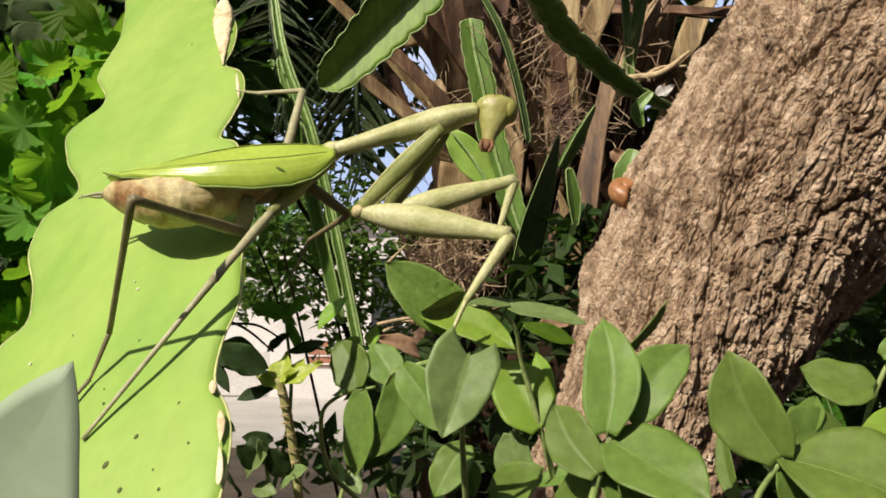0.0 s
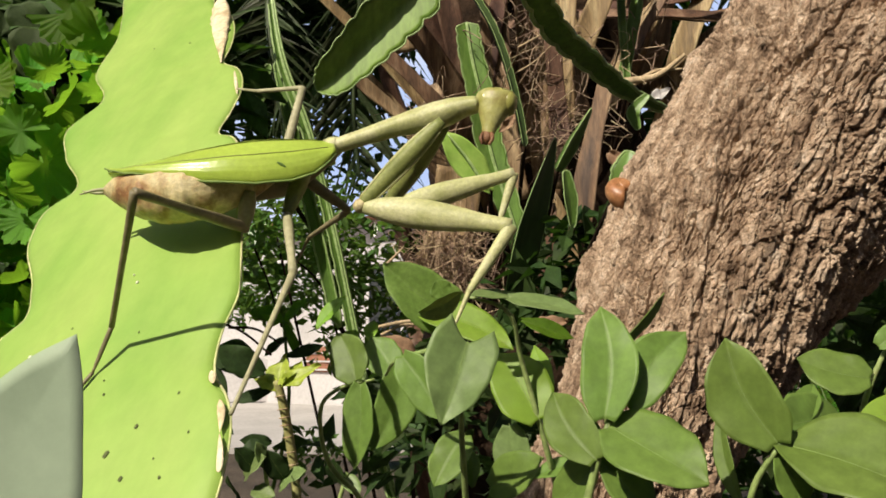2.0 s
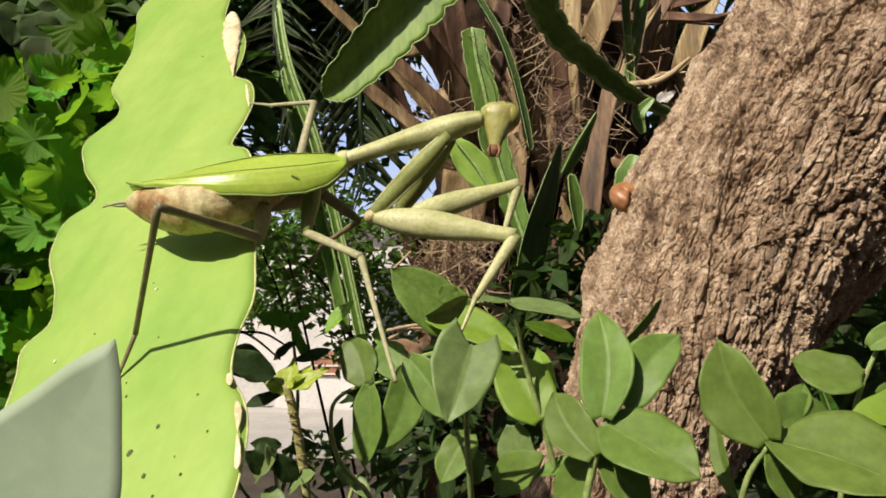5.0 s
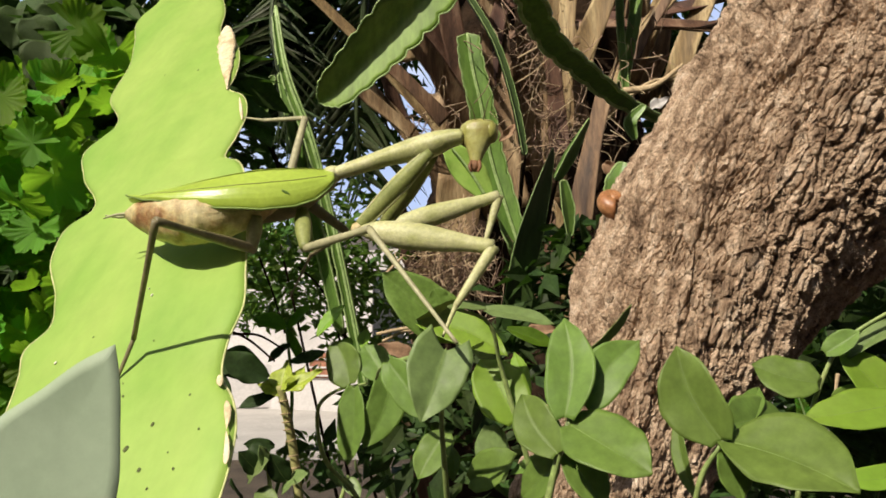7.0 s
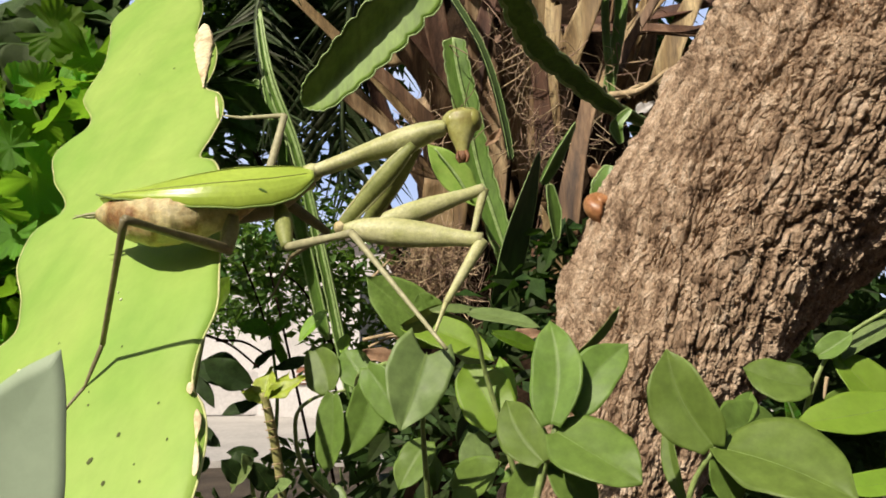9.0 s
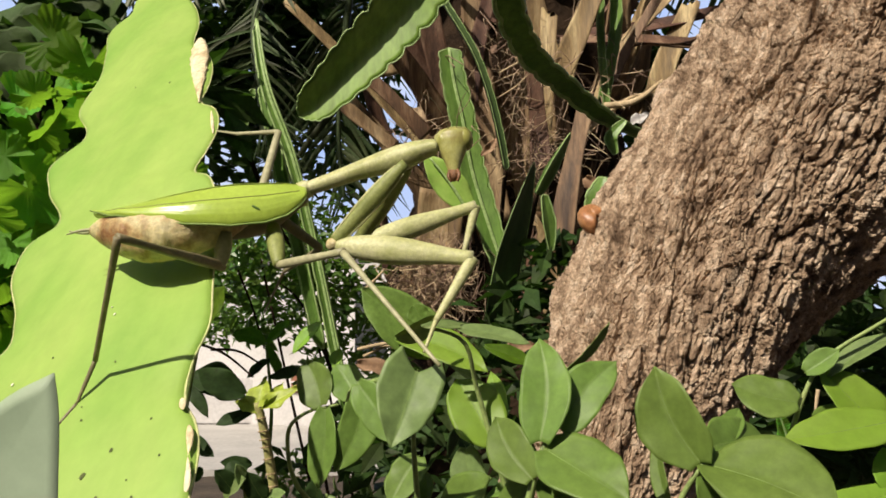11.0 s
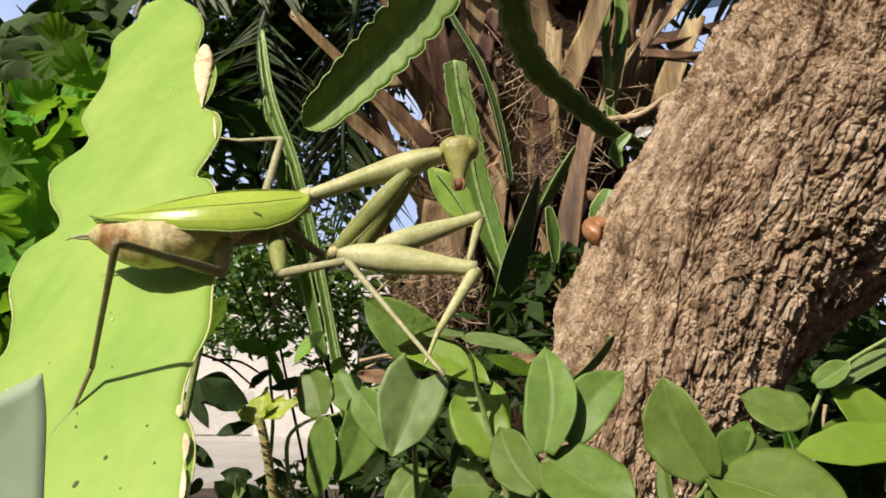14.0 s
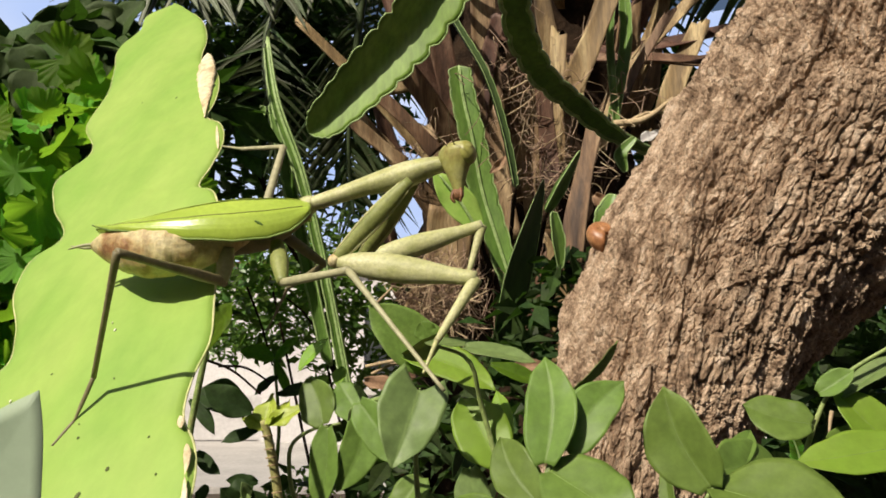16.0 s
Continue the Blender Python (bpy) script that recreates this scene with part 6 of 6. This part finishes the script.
def build_shrubs():
    # small-leaved shrub behind the mantis
    shrub((0.02, 1.22, 0.0), [((-0.2335, 1.0856, 1.0374), (0.10, 0.10, 0.06), 300), ((-0.1763, 1.1423, 0.9937), (0.08, 0.10, 0.05), 170), ((-0.1118, 1.0888, 1.0057), (0.08, 0.1, 0.08), 330), ((-0.2865, 1.1413, 1.0102), (0.07, 0.08, 0.05), 260), ((-0.1749, 1.2087, 0.8931), (0.04, 0.08, 0.05), 60), ((-0.2763, 1.2997, 0.9681), (0.09, 0.1, 0.05), 460), ((-0.3528, 1.3038, 0.9491), (0.05, 0.1, 0.035), 150), ((-0.2094, 1.2367, 0.7184), (0.05, 0.1, 0.04), 90), ((-0.1043, 1.2021, 0.9282), (0.08, 0.1, 0.08), 300), ((-0.2553, 1.1797, 1.085), (0.12, 0.1, 0.06), 420), ((-0.1492, 1.1795, 1.0765), (0.08, 0.1, 0.08), 300)], 0.022, SMALL_LEAF, "small-leaved shrub in deep shade with sparkling gaps", 31)
    # low growth along the bottom, its shade put into the leaf colour
    shrub((0.0, 0.75, 0.0), [((-0.0893, 0.7177, 0.7884), (0.06, 0.08, 0.03), 24), ((-0.0229, 0.6109, 0.8073), (0.08, 0.1, 0.05), 36), ((0.0344, 0.6073, 0.8249), (0.08, 0.1, 0.06), 70), ((0.0846, 0.652, 0.8675), (0.05, 0.08, 0.07), 70), ((-0.0135, 0.7572, 0.8417), (0.08, 0.1, 0.06), 110), ((-0.0534, 0.862, 0.833), (0.05, 0.08, 0.05), 120), ((0.1231, 0.7862, 0.9769), (0.05, 0.06, 0.05), 110), ((0.1297, 0.7022, 0.9952), (0.03, 0.04, 0.03), 40), ((0.0879, 0.6934, 0.9263), (0.04, 0.06, 0.04), 80)], 0.030, SHADE_LEAF, "low undergrowth at the foot of the palm, shade in its leaf colour", 32)
    shrub((0.45, 0.85, 0.0), [((0.6083, 1.1000, 0.9355), (0.12, 0.1, 0.10), 420), ((0.6526, 1.1000, 0.8700), (0.14, 0.1, 0.12), 420), ((0.4532, 0.8426, 0.9082), (0.12, 0.1, 0.16), 200), ((0.5615, 0.9247, 1.0201), (0.12, 0.1, 0.16), 200), ((0.3434, 0.7039, 0.8351), (0.12, 0.1, 0.1), 300), ((0.3745, 0.5994, 0.8531), (0.1, 0.1, 0.1), 260)], 0.045, SHADE_LEAF, "dark shady undergrowth behind the tree trunk", 33, slim=0.3)
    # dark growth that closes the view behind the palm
    shrub((0.6, 2.2, 0.0), [((0.5913, 1.7500, 1.4800), (0.13, 0.1, 0.16), 420), ((0.5389, 1.8000, 1.6468), (0.10, 0.1, 0.08), 90), ((0.35, 2.1, 1.05), (0.5, 0.3, 0.40), 2000), ((0.8, 2.0, 0.9), (0.4, 0.3, 0.6), 1500), ((0.2, 2.2, 0.7), (0.4, 0.3, 0.4), 1300)], 0.075, SHADE_LEAF, "dense dark shrub closing the view behind the palm", 34)
    shrub((-0.55, 1.7, 0.0), [((-0.95, 1.7, 0.95), (0.40, 0.3, 0.30), 900), ((-0.4053, 0.7800, 1.1603), (0.20, 0.05, 0.10), 800), ((-0.4193, 0.7800, 1.0471), (0.20, 0.05, 0.12), 800), ((-0.4397, 0.7800, 0.9532), (0.20, 0.05, 0.12), 700), ((-0.4415, 1.9000, 1.6611), (0.17, 0.12, 0.20), 700), ((-0.3486, 1.9000, 1.7835), (0.12, 0.12, 0.12), 260), ((-1.0, 1.5, 0.7), (0.35, 0.3, 0.35), 1000), ((-0.55, 0.95, 0.95), (0.2, 0.12, 0.2), 700), ((-0.45, 2.0, 1.55), (0.42, 0.3, 0.28), 1500), ((-0.50, 2.2, 2.0), (0.5, 0.3, 0.3), 1200)], 0.06, SHADE_LEAF, "dense dark shrub behind the geranium", 35)
    # broad leaves over the geranium, against the sky
    bush = thing("shrub", (-0.45, 0.80, 0.0), "broad dull green leaves of a bush against the sky", "shrub", "background shrubs")
    rng = np.random.default_rng(36)
    broad = [blade("leaf", 1.0, 0.80, BUSH, n=18, across=10, fold=0.25, droop=0.25, wave=0.05, shape=(0.45, 0.9, 1.0, 0.98, 0.85, 0.6, 0.0), thick=0.008, seed=k) for k in range(5)]
    heads = [(-0.4324, 0.7400, 1.2374), (-0.3923, 0.7200, 1.2243), (-0.3780, 0.7800, 1.2737), (-0.3638, 0.7000, 1.2004), (-0.4016, 0.7000, 1.1961), (-0.3381, 0.7200, 1.2128), (-0.3442, 0.7600, 1.2440), (-0.3906, 0.8000, 1.3223)]
    for k, p in enumerate(heads):
        p = Vector(p)
        if k % 3 == 0:
            part("branch", tube("branch", [(0.01 * k - 0.05, 0.0, 0.0), local(bush, p) * 0.6 + Vector((0.02 * rng.normal(), 0.05, 0)), local(bush, p)], [0.005, 0.004, 0.002], PALM_CORE, n=16, sides=7), bush)
        for q in range(3):
            b = local(bush, p) + Vector((rng.normal(), rng.normal(), rng.normal() * 0.7)) * 0.014
            t = Vector((rng.normal(), rng.normal() * 0.6 - 0.2, rng.normal() * 0.6 - 0.5))
            size = 0.040 + 0.022 * rng.random()
            part("leaf", broad[(k + q) % 5], bush, m=aim(b, b + t, Vector((0.3 * rng.normal() + 0.3, -0.7, 0.25 + 0.5 * rng.normal()))) @ Matrix.Scale(size, 4))

    # young pale shoot by the pad
    y = thing("young_shoot", (-0.10, 0.52, 0.0), "young shoot with a crinkled yellow-green leaf tuft", "shoot")
    part("stem", tube("stem", [local(y, p) for p in ((-0.10, 0.52, 0.0), (-0.105, 0.51, 0.5), (-0.0976, 0.5225, 0.8071), (-0.1024, 0.5137, 0.8445), (-0.1073, 0.5079, 0.8686))], [0.0036, 0.0033, 0.0031, 0.0028], YOUNG_STEM, n=40, sides=10, wobble=0.12, seed=2), y, "pale ringed stem")
    for k, (bx, tip, r) in enumerate((((-0.1058, 0.5087, 0.8638), (-0.1043, 0.5152, 0.8863), 0.0150), ((-0.1038, 0.5063, 0.8661), (-0.0802, 0.5056, 0.8807), 0.0125), ((-0.1055, 0.5076, 0.8639), (-0.1242, 0.513, 0.8701), 0.0100), ((-0.1039, 0.5032, 0.8663), (-0.0951, 0.5255, 0.8846), 0.0120))):
        leafy(y, bx, tip, r, (-0.3, -0.8, 0.5), 0.35, 0.15, 0.13, YOUNG, rib=False, seed=40 + k, shape=(0.3, 0.8, 1.0, 1.0, 0.8, 0.4, 0.0))
    for k in range(8):
        q = Vector((-0.097, 0.5194, 0.8076)).lerp(Vector((-0.1063, 0.5073, 0.8661)), (k + 0.3 * math.sin(5 * k)) / 8)
        part("leaf_scar", tube("leaf_scar", [local(y, q) - Vector((0.0032, 0.001, 0)), local(y, q) + Vector((0, -0.0034, 0.0006)), local(y, q) + Vector((0.0032, 0.001, 0.0008))], [0.0004, 0.0006, 0.0004], STRAW, n=8, sides=6), y)
    # grey-green leaves round the young shoot's foot
    w = thing("shrub_shoot", (-0.11, 0.52, 0.0), "low shoot with dull grey-green leaves beside the cactus", "shoot")
    part("stem", tube("stem", [local(w, p) for p in ((-0.11, 0.52, 0.0), (-0.115, 0.51, 0.5), (-0.1097, 0.50, 0.797), (-0.112, 0.498, 0.816))], [0.002, 0.0018, 0.0012], VINE_STEM, n=20, sides=7), w)
    part("stem", tube("stem", [local(w, p) for p in ((-0.11, 0.52, 0.0), (-0.08, 0.51, 0.5), (-0.066, 0.50, 0.790), (-0.060, 0.50, 0.811))], [0.002, 0.0018, 0.0012], VINE_STEM, n=20, sides=7), w)
    for k, (bx, tip) in enumerate((
            ((-0.1194, 0.500, 0.8137), (-0.1282, 0.490, 0.8278)), ((-0.1248, 0.500, 0.8084), (-0.1117, 0.490, 0.8235)), ((-0.1102, 0.500, 0.8155), (-0.1148, 0.490, 0.8313)),
            ((-0.1008, 0.500, 0.8083), (-0.1089, 0.490, 0.8256)), ((-0.1025, 0.500, 0.8011), (-0.0862, 0.490, 0.8152)), ((-0.0848, 0.500, 0.7975), (-0.0951, 0.490, 0.8100)),
            ((-0.1282, 0.500, 0.7977), (-0.1349, 0.490, 0.8102)), ((-0.1190, 0.500, 0.8012), (-0.1040, 0.490, 0.7995)), ((-0.0621, 0.500, 0.8081), (-0.0513, 0.490, 0.7993)),
            ((-0.0657, 0.500, 0.8045), (-0.0682, 0.490, 0.8205)), ((-0.0510, 0.500, 0.8081), (-0.0555, 0.490, 0.8222)))):
        # every third leaf takes the near-black shade colour
        leafy(w, bx, tip, 0.012 + 0.003 * math.sin(2.3 * k), (-0.35 + 0.3 * math.sin(k), -0.6, 0.7), 0.25, 0.1, 0.05, VINE_GREY if k % 3 else SHADE_LEAF, seed=90 + k, shape=BROAD, n=16, across=8)
    h = thing("shrub_shoot", (-0.22, 0.90, 0.0), "light green leafy shoot in front of a white wall", "shoot")
    part("stem", tube("stem", [local(h, p) for p in ((-0.22, 0.90, 0.0), (-0.22, 0.88, 0.6), (-0.1747, 0.8946, 0.8304), (-0.1781, 0.8713, 0.9147))], [0.003, 0.0025, 0.0016], STEM3, n=30, sides=8), h)
    # first three leaves bright, the rest with shade put into their colour
    for k, (bx, tip, w) in enumerate((((-0.1781, 0.8715, 0.9135), (-0.2141, 0.8601, 0.9245), 0.020), ((-0.1769, 0.8714, 0.9135), (-0.1526, 0.8667, 0.9414), 0.016), ((-0.1756, 0.8718, 0.9109), (-0.1658, 0.8876, 0.874), 0.014), ((-0.1741, 0.8774, 0.8755), (-0.1332, 0.8746, 0.8895), 0.018), ((-0.1742, 0.8744, 0.8945), (-0.2023, 0.8778, 0.8754), 0.014))):
        leafy(h, bx, tip, w, (-0.3, -0.8, 0.5), 0.3, 0.1, 0.05, GERANIUM if k < 3 else SHADE_LEAF, rib=False, seed=70 + k)
    for a, b in (((-0.211, 0.6999, 0.9129), (-0.1542, 0.7043, 0.8799)), ((-0.1986, 0.7212, 0.9055), (-0.1508, 0.7227, 0.891)), ((-0.1778, 0.604, 0.8759), (-0.1336, 0.6066, 0.8555)), ((-0.2166, 0.889, 0.999), (-0.1864, 0.9029, 0.9074)), ((-0.1302, 0.8969, 0.9403), (-0.1702, 0.8903, 0.986))):
        t = thing("bare_twig", a, "thin dark bare twig crossing the gap", "twig", "bare twigs")
        m = local(t, b)
        part("shaft", tube("shaft", [(0, 0, 0), m * 0.5 + Vector((0, 0, 0.006)), m], [0.0014, 0.0012, 0.0009], PALM_CORE, n=12, sides=6), t)
    # bushy leaves near the pad's right edge
    g = thing("green_sprig", (-0.14, 0.55, 0.0), "sprig of broad leaves beyond the cactus pad", "sprig")
    part("stem", tube("stem", [local(g, p) for p in ((-0.14, 0.55, 0.0), (-0.14, 0.53, 0.6), (-0.1547, 0.505, 0.8597), (-0.1439, 0.4962, 0.9142))], [0.003, 0.0025, 0.002], VINE_STEM, n=30, sides=8), g)
    # one leaf in bright green, the others with shade put into their colour
    for k, (bx, tip, w, mt) in enumerate((((-0.1469, 0.4964, 0.9135), (-0.1259, 0.4811, 0.9443), 0.022, GERANIUM), ((-0.1143, 0.5021, 0.8743), (-0.1426, 0.4898, 0.8908), 0.018, SHADE_LEAF), ((-0.1539, 0.5162, 0.8847), (-0.1217, 0.5167, 0.8788), 0.024, SHADE_LEAF), ((-0.1121, 0.5141, 0.862), (-0.1344, 0.5054, 0.8553), 0.010, SHADE_LEAF), ((-0.1612, 0.522, 0.8808), (-0.1421, 0.515, 0.8589), 0.010, SHADE_LEAF),
                                        ((-0.1141, 0.5095, 0.827), (-0.1279, 0.5004, 0.822), 0.016, SHADE_LEAF), ((-0.115, 0.5299, 0.8261), (-0.1334, 0.5196, 0.8293), 0.010, SHADE_LEAF), ((-0.1553, 0.5273, 0.8468), (-0.1383, 0.5191, 0.833), 0.010, SHADE_LEAF), ((-0.1494, 0.5307, 0.8241), (-0.1539, 0.5222, 0.8144), 0.010, SHADE_LEAF))):
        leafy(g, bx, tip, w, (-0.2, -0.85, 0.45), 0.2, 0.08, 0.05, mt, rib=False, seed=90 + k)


def build_snail():
    s = thing("snail", (0.0968, 0.4034, 0.9720), "small orange-brown snail shell against the bark", "snail")
    verts, faces = [], []
    N, M = 90, 14
    for i in range(N + 1):
        a = 2 * math.pi * 2.6 * i / N
        g = math.exp(0.19 * (a - 2 * math.pi * 2.6))
        R, r = 0.0058 * g, 0.0064 * g
        for k in range(M):
            th = 2 * math.pi * k / M
            rad = R + r * math.cos(th)
            verts.append((rad * math.cos(a), rad * math.sin(a), r * math.sin(th) + 0.008 * (1 - g) * 0.8))
    for i in range(N):
        for k in range(M):
            faces.append((i * M + k, i * M + (k + 1) % M, (i + 1) * M + (k + 1) % M, (i + 1) * M + k))
    faces.append(tuple(N * M + k for k in range(M)))
    part("shell", mesh_of("shell", verts, faces, SNAIL), s, m=Matrix.Translation((0, 0, 0.001)) @ Euler((radians(35), radians(-30), radians(40))).to_matrix().to_4x4())
    part("lip", tube("lip", [(0.0035, 0.001, -0.0035), (0.006, -0.001, -0.001), (0.006, 0.0, 0.003)], [0.0006, 0.0008, 0.0005], STRAW, n=10, sides=7), s, "pale shell lip")



def build_litter():
    """Dry bits caught among the stems."""
    def dry(at, tip, w, face, label, curl, seed):
        t = thing("dry_leaf", at, label, "dry leaf", "dry leaves")
        leafy(t, at, tip, w, face, 0.6, curl, 0.15, DRY_LEAF, rib=False, seed=seed, n=14, across=8)
    dry((0.0762, 0.9611, 1.1564), (0.0967, 0.9571, 1.1797), 0.012, (0.2, -0.9, 0.2), "small curled dry brown leaf on the palm", 0.3, 1)
    dry((-0.0407, 0.498, 0.8934), (-0.0131, 0.4989, 0.8847), 0.012, (0.0, -0.8, 0.5), "withered brown leaf among the vines", 0.2, 2)
    dry((0.1316, 0.5758, 1.0263), (0.1387, 0.574, 1.0368), 0.016, (-0.2, -0.9, 0.3), "crumpled pale dry leaf beside the trunk", 0.4, 3)
    dry((0.0359, 0.2936, 0.8984), (0.048, 0.2926, 0.9034), 0.007, (0.0, -0.8, 0.5), "withered brown leaf among the vines", 0.2, 4)
    rng = np.random.default_rng(21)
    twigs = [((-0.0725, 0.8508, 0.9059), (-0.01, 0.8485, 0.9147), 0.0022), ((-0.0662, 0.852, 0.8979), (-0.0133, 0.8598, 0.9074), 0.0018), ((0.2481, 0.9969, 1.2345), (0.3229, 0.9712, 1.262), 0.0050), ((0.2582, 1.0076, 1.23), (0.3192, 0.9742, 1.2433), 0.0030),
             ((0.102, 0.9633, 1.2692), (0.1478, 0.9395, 1.2875), 0.0012), ((0.0984, 0.9686, 1.2358), (0.1442, 0.9429, 1.2656), 0.0010), ((0.0915, 0.9437, 1.137), (0.1152, 0.9403, 1.1563), 0.0009), ((0.0966, 0.9464, 1.1192), (0.1131, 0.9436, 1.1356), 0.0009), ((-0.045, 0.6103, 0.9522), (-0.0291, 0.6076, 0.968), 0.0012),
             ((0.2244, 0.4727, 0.9004), (0.2199, 0.4788, 0.862), 0.0009), ((0.1597, 0.2939, 0.8844), (0.1586, 0.2953, 0.8757), 0.0008)]
    for a, b, r in twigs:
        t = thing("dry_twig", a, "pale dry straw-coloured twig caught among stems", "twig", "dry twigs")
        m = local(t, b)
        part("shaft", tube("shaft", [(0, 0, 0), m * 0.5 + Vector((0, 0, 0.08 * m.length * rng.normal())), m], [r, r * 0.9, r * 0.5], STRAW, n=14, sides=7), t)
    # a fern tip by the tree
    f = thing("fern", (0.1333, 0.2662, 0.8701), "small bright green fern frond in the shade", "fern")
    stem = [local(f, p) for p in ((0.1344, 0.2681, 0.8583), (0.1329, 0.2662, 0.8701), (0.128, 0.2626, 0.881))]
    part("stem", tube("stem", stem, [0.0005, 0.0004, 0.0002], STEM3_PALE, n=16, sides=6), f)
    line = spline(stem, 24)
    pin = blade("pinna", 1.0, 0.45, GERANIUM, n=6, across=4, thick=0.01)
    for k in range(4, 24):
        for sx in (-1, 1):
            b = Vector(line[k])
            s = 0.0054 * (1 - (k - 4) / 24)
            part("pinna", pin, f, m=aim(b, b + Vector((sx * 0.9, 0, 0.35)), (-0.2, -0.8, 0.5)) @ Matrix.Diagonal((s, s, s, 1)))
    # the pale scrap behind the arching cactus
    p = thing("paper_scrap", (0.3019, 1.048, 1.2266), "crumpled white scrap lodged between stems", "scrap")
    leafy(p, (0.2987, 1.0486, 1.2226), (0.3245, 1.0451, 1.2427), 0.018, (-0.3, -0.9, 0.3), 0.5, 0.2, 0.2, PLASTER, rib=False, seed=5, n=12, across=8)


build_vines()
build_geranium()
build_cacti()
build_palm()
build_shrubs()
build_snail()
build_litter()


# ---- movement ----
def motions():
    hip, view, neck = FORE_AXES
    # the whole animal leans a little along its perch
    drift = [(0, -0.4, 0.5), (1.5, 0.0, 0.2), (3.5, 0.0, 0.0), (5, 0.4, -0.2), (7, 0.7, -0.5), (9, 1.1, -0.3), (12.5, 0.9, -0.7), (14.5, 1.1, -0.8), (16, 1.0, -0.5)]
    walk(MANTIS, [(t, Matrix.Translation(MANTIS_AT + Vector((x, 0, z)) * 0.001)) for t, x, z in drift])
    # the fore body nods on the thorax, the head on its neck (degrees)
    nods = [(0, 0.8, 10, 0), (1.5, 0.3, 11, 0), (2.5, 0, 10, 0), (3.5, 0, 12, 0), (5, 0.2, 14, 0), (7, -0.4, 17, 0), (9, -2.6, 22, 0), (12.5, -2.2, 22, 0), (14.5, -1.6, 22, 0), (15.2, -1.2, 24, -10), (16, -1.2, 30, -30)]
    still = {k: ob.matrix_basis.copy() for k, ob in FORE.items()}
    for k, ob in FORE.items():
        rows = []
        for t, nod, dip, yaw in nods:
            m = Matrix.Translation(hip) @ Matrix.Rotation(radians(nod), 4, -view) @ Matrix.Translation(-hip)
            if k == "head":
                turn = Matrix.Rotation(radians(dip), 4, view) @ Matrix.Rotation(radians(yaw), 4, "Z")
                m = m @ Matrix.Translation(neck) @ turn @ Matrix.Translation(-neck)
            rows.append((t, m @ still[k]))
        walk(ob, rows)
    # the free middle leg feels its way from the pad out to the leaves: knee, ankle, toe
    reach = [(0, (-0.0298, 0.1316, 0.9202), (-0.0376, 0.1219, 0.9066), (-0.0513, 0.1146, 0.8859)),
             (0.5, (-0.029, 0.1309, 0.9203), (-0.0355, 0.1199, 0.9052), (-0.0496, 0.1146, 0.8867)),
             (1, (-0.0293, 0.132, 0.9189), (-0.0295, 0.1203, 0.907), (-0.0356, 0.1066, 0.8848)),
             (1.5, (-0.0282, 0.1325, 0.9179), (-0.0253, 0.1206, 0.9067), (-0.0335, 0.1041, 0.8828)),
             (2, (-0.0275, 0.1351, 0.9193), (-0.0238, 0.1229, 0.9069), (-0.0282, 0.0997, 0.8851)),
             (2.5, (-0.0284, 0.1359, 0.9189), (-0.0228, 0.1248, 0.9052), (-0.0283, 0.1077, 0.8834)),
             (3, (-0.0285, 0.1373, 0.9192), (-0.0221, 0.1276, 0.9064), (-0.0262, 0.1107, 0.8875)),
             (3.5, (-0.0276, 0.136, 0.9182), (-0.019, 0.1252, 0.9072), (-0.0198, 0.1056, 0.8934)),
             (4.2, (-0.0262, 0.1346, 0.9177), (-0.0145, 0.1237, 0.9079), (-0.0146, 0.1036, 0.8906)),
             (5.2, (-0.026, 0.1347, 0.9173), (-0.0124, 0.1223, 0.9115), (-0.006, 0.1052, 0.8944)),
             (6.4, (-0.0235, 0.1287, 0.9165), (-0.0107, 0.1187, 0.9168), (0.0019, 0.1045, 0.9008)),
             (7, (-0.0226, 0.1282, 0.9153), (-0.0105, 0.1189, 0.9174), (0.0025, 0.1047, 0.9014)),
             (9, (-0.0218, 0.1297, 0.916), (-0.0087, 0.1192, 0.917), (0.0037, 0.106, 0.901)),
             (12.5, (-0.0219, 0.1282, 0.9151), (-0.0085, 0.1176, 0.9162), (0.0038, 0.1044, 0.9014)),
             (16, (-0.0215, 0.1284, 0.9152), (-0.0082, 0.118, 0.9161), (0.0039, 0.1052, 0.9008))]
    coxa, femur, tibia = [], [], []
    root = Vector((-0.0258, 0.1372, 0.9253)) - MANTIS_AT
    for t, knee, ankle, toe in reach:
        sway = MANTIS_AT + Vector([np.interp(t, [r[0] for r in drift], [r[i] for r in drift]) * 0.001 for i in (1, 2)]).to_3d().xzy
        a, b, c = (Vector(p) - sway for p in (knee, ankle, toe))
        b = a + (b - a).normalized() * MID_L[0]
        coxa.append((t, aim(a, root, view)))
        femur.append((t, aim(a, b, view)))
        tibia.append((t, aim(b, b + (c - b), view)))
    walk(MID_LEG["coxa"], coxa)
    walk(MID_LEG["femur"], femur)
    walk(MID_LEG["tibia"], tibia)


motions()
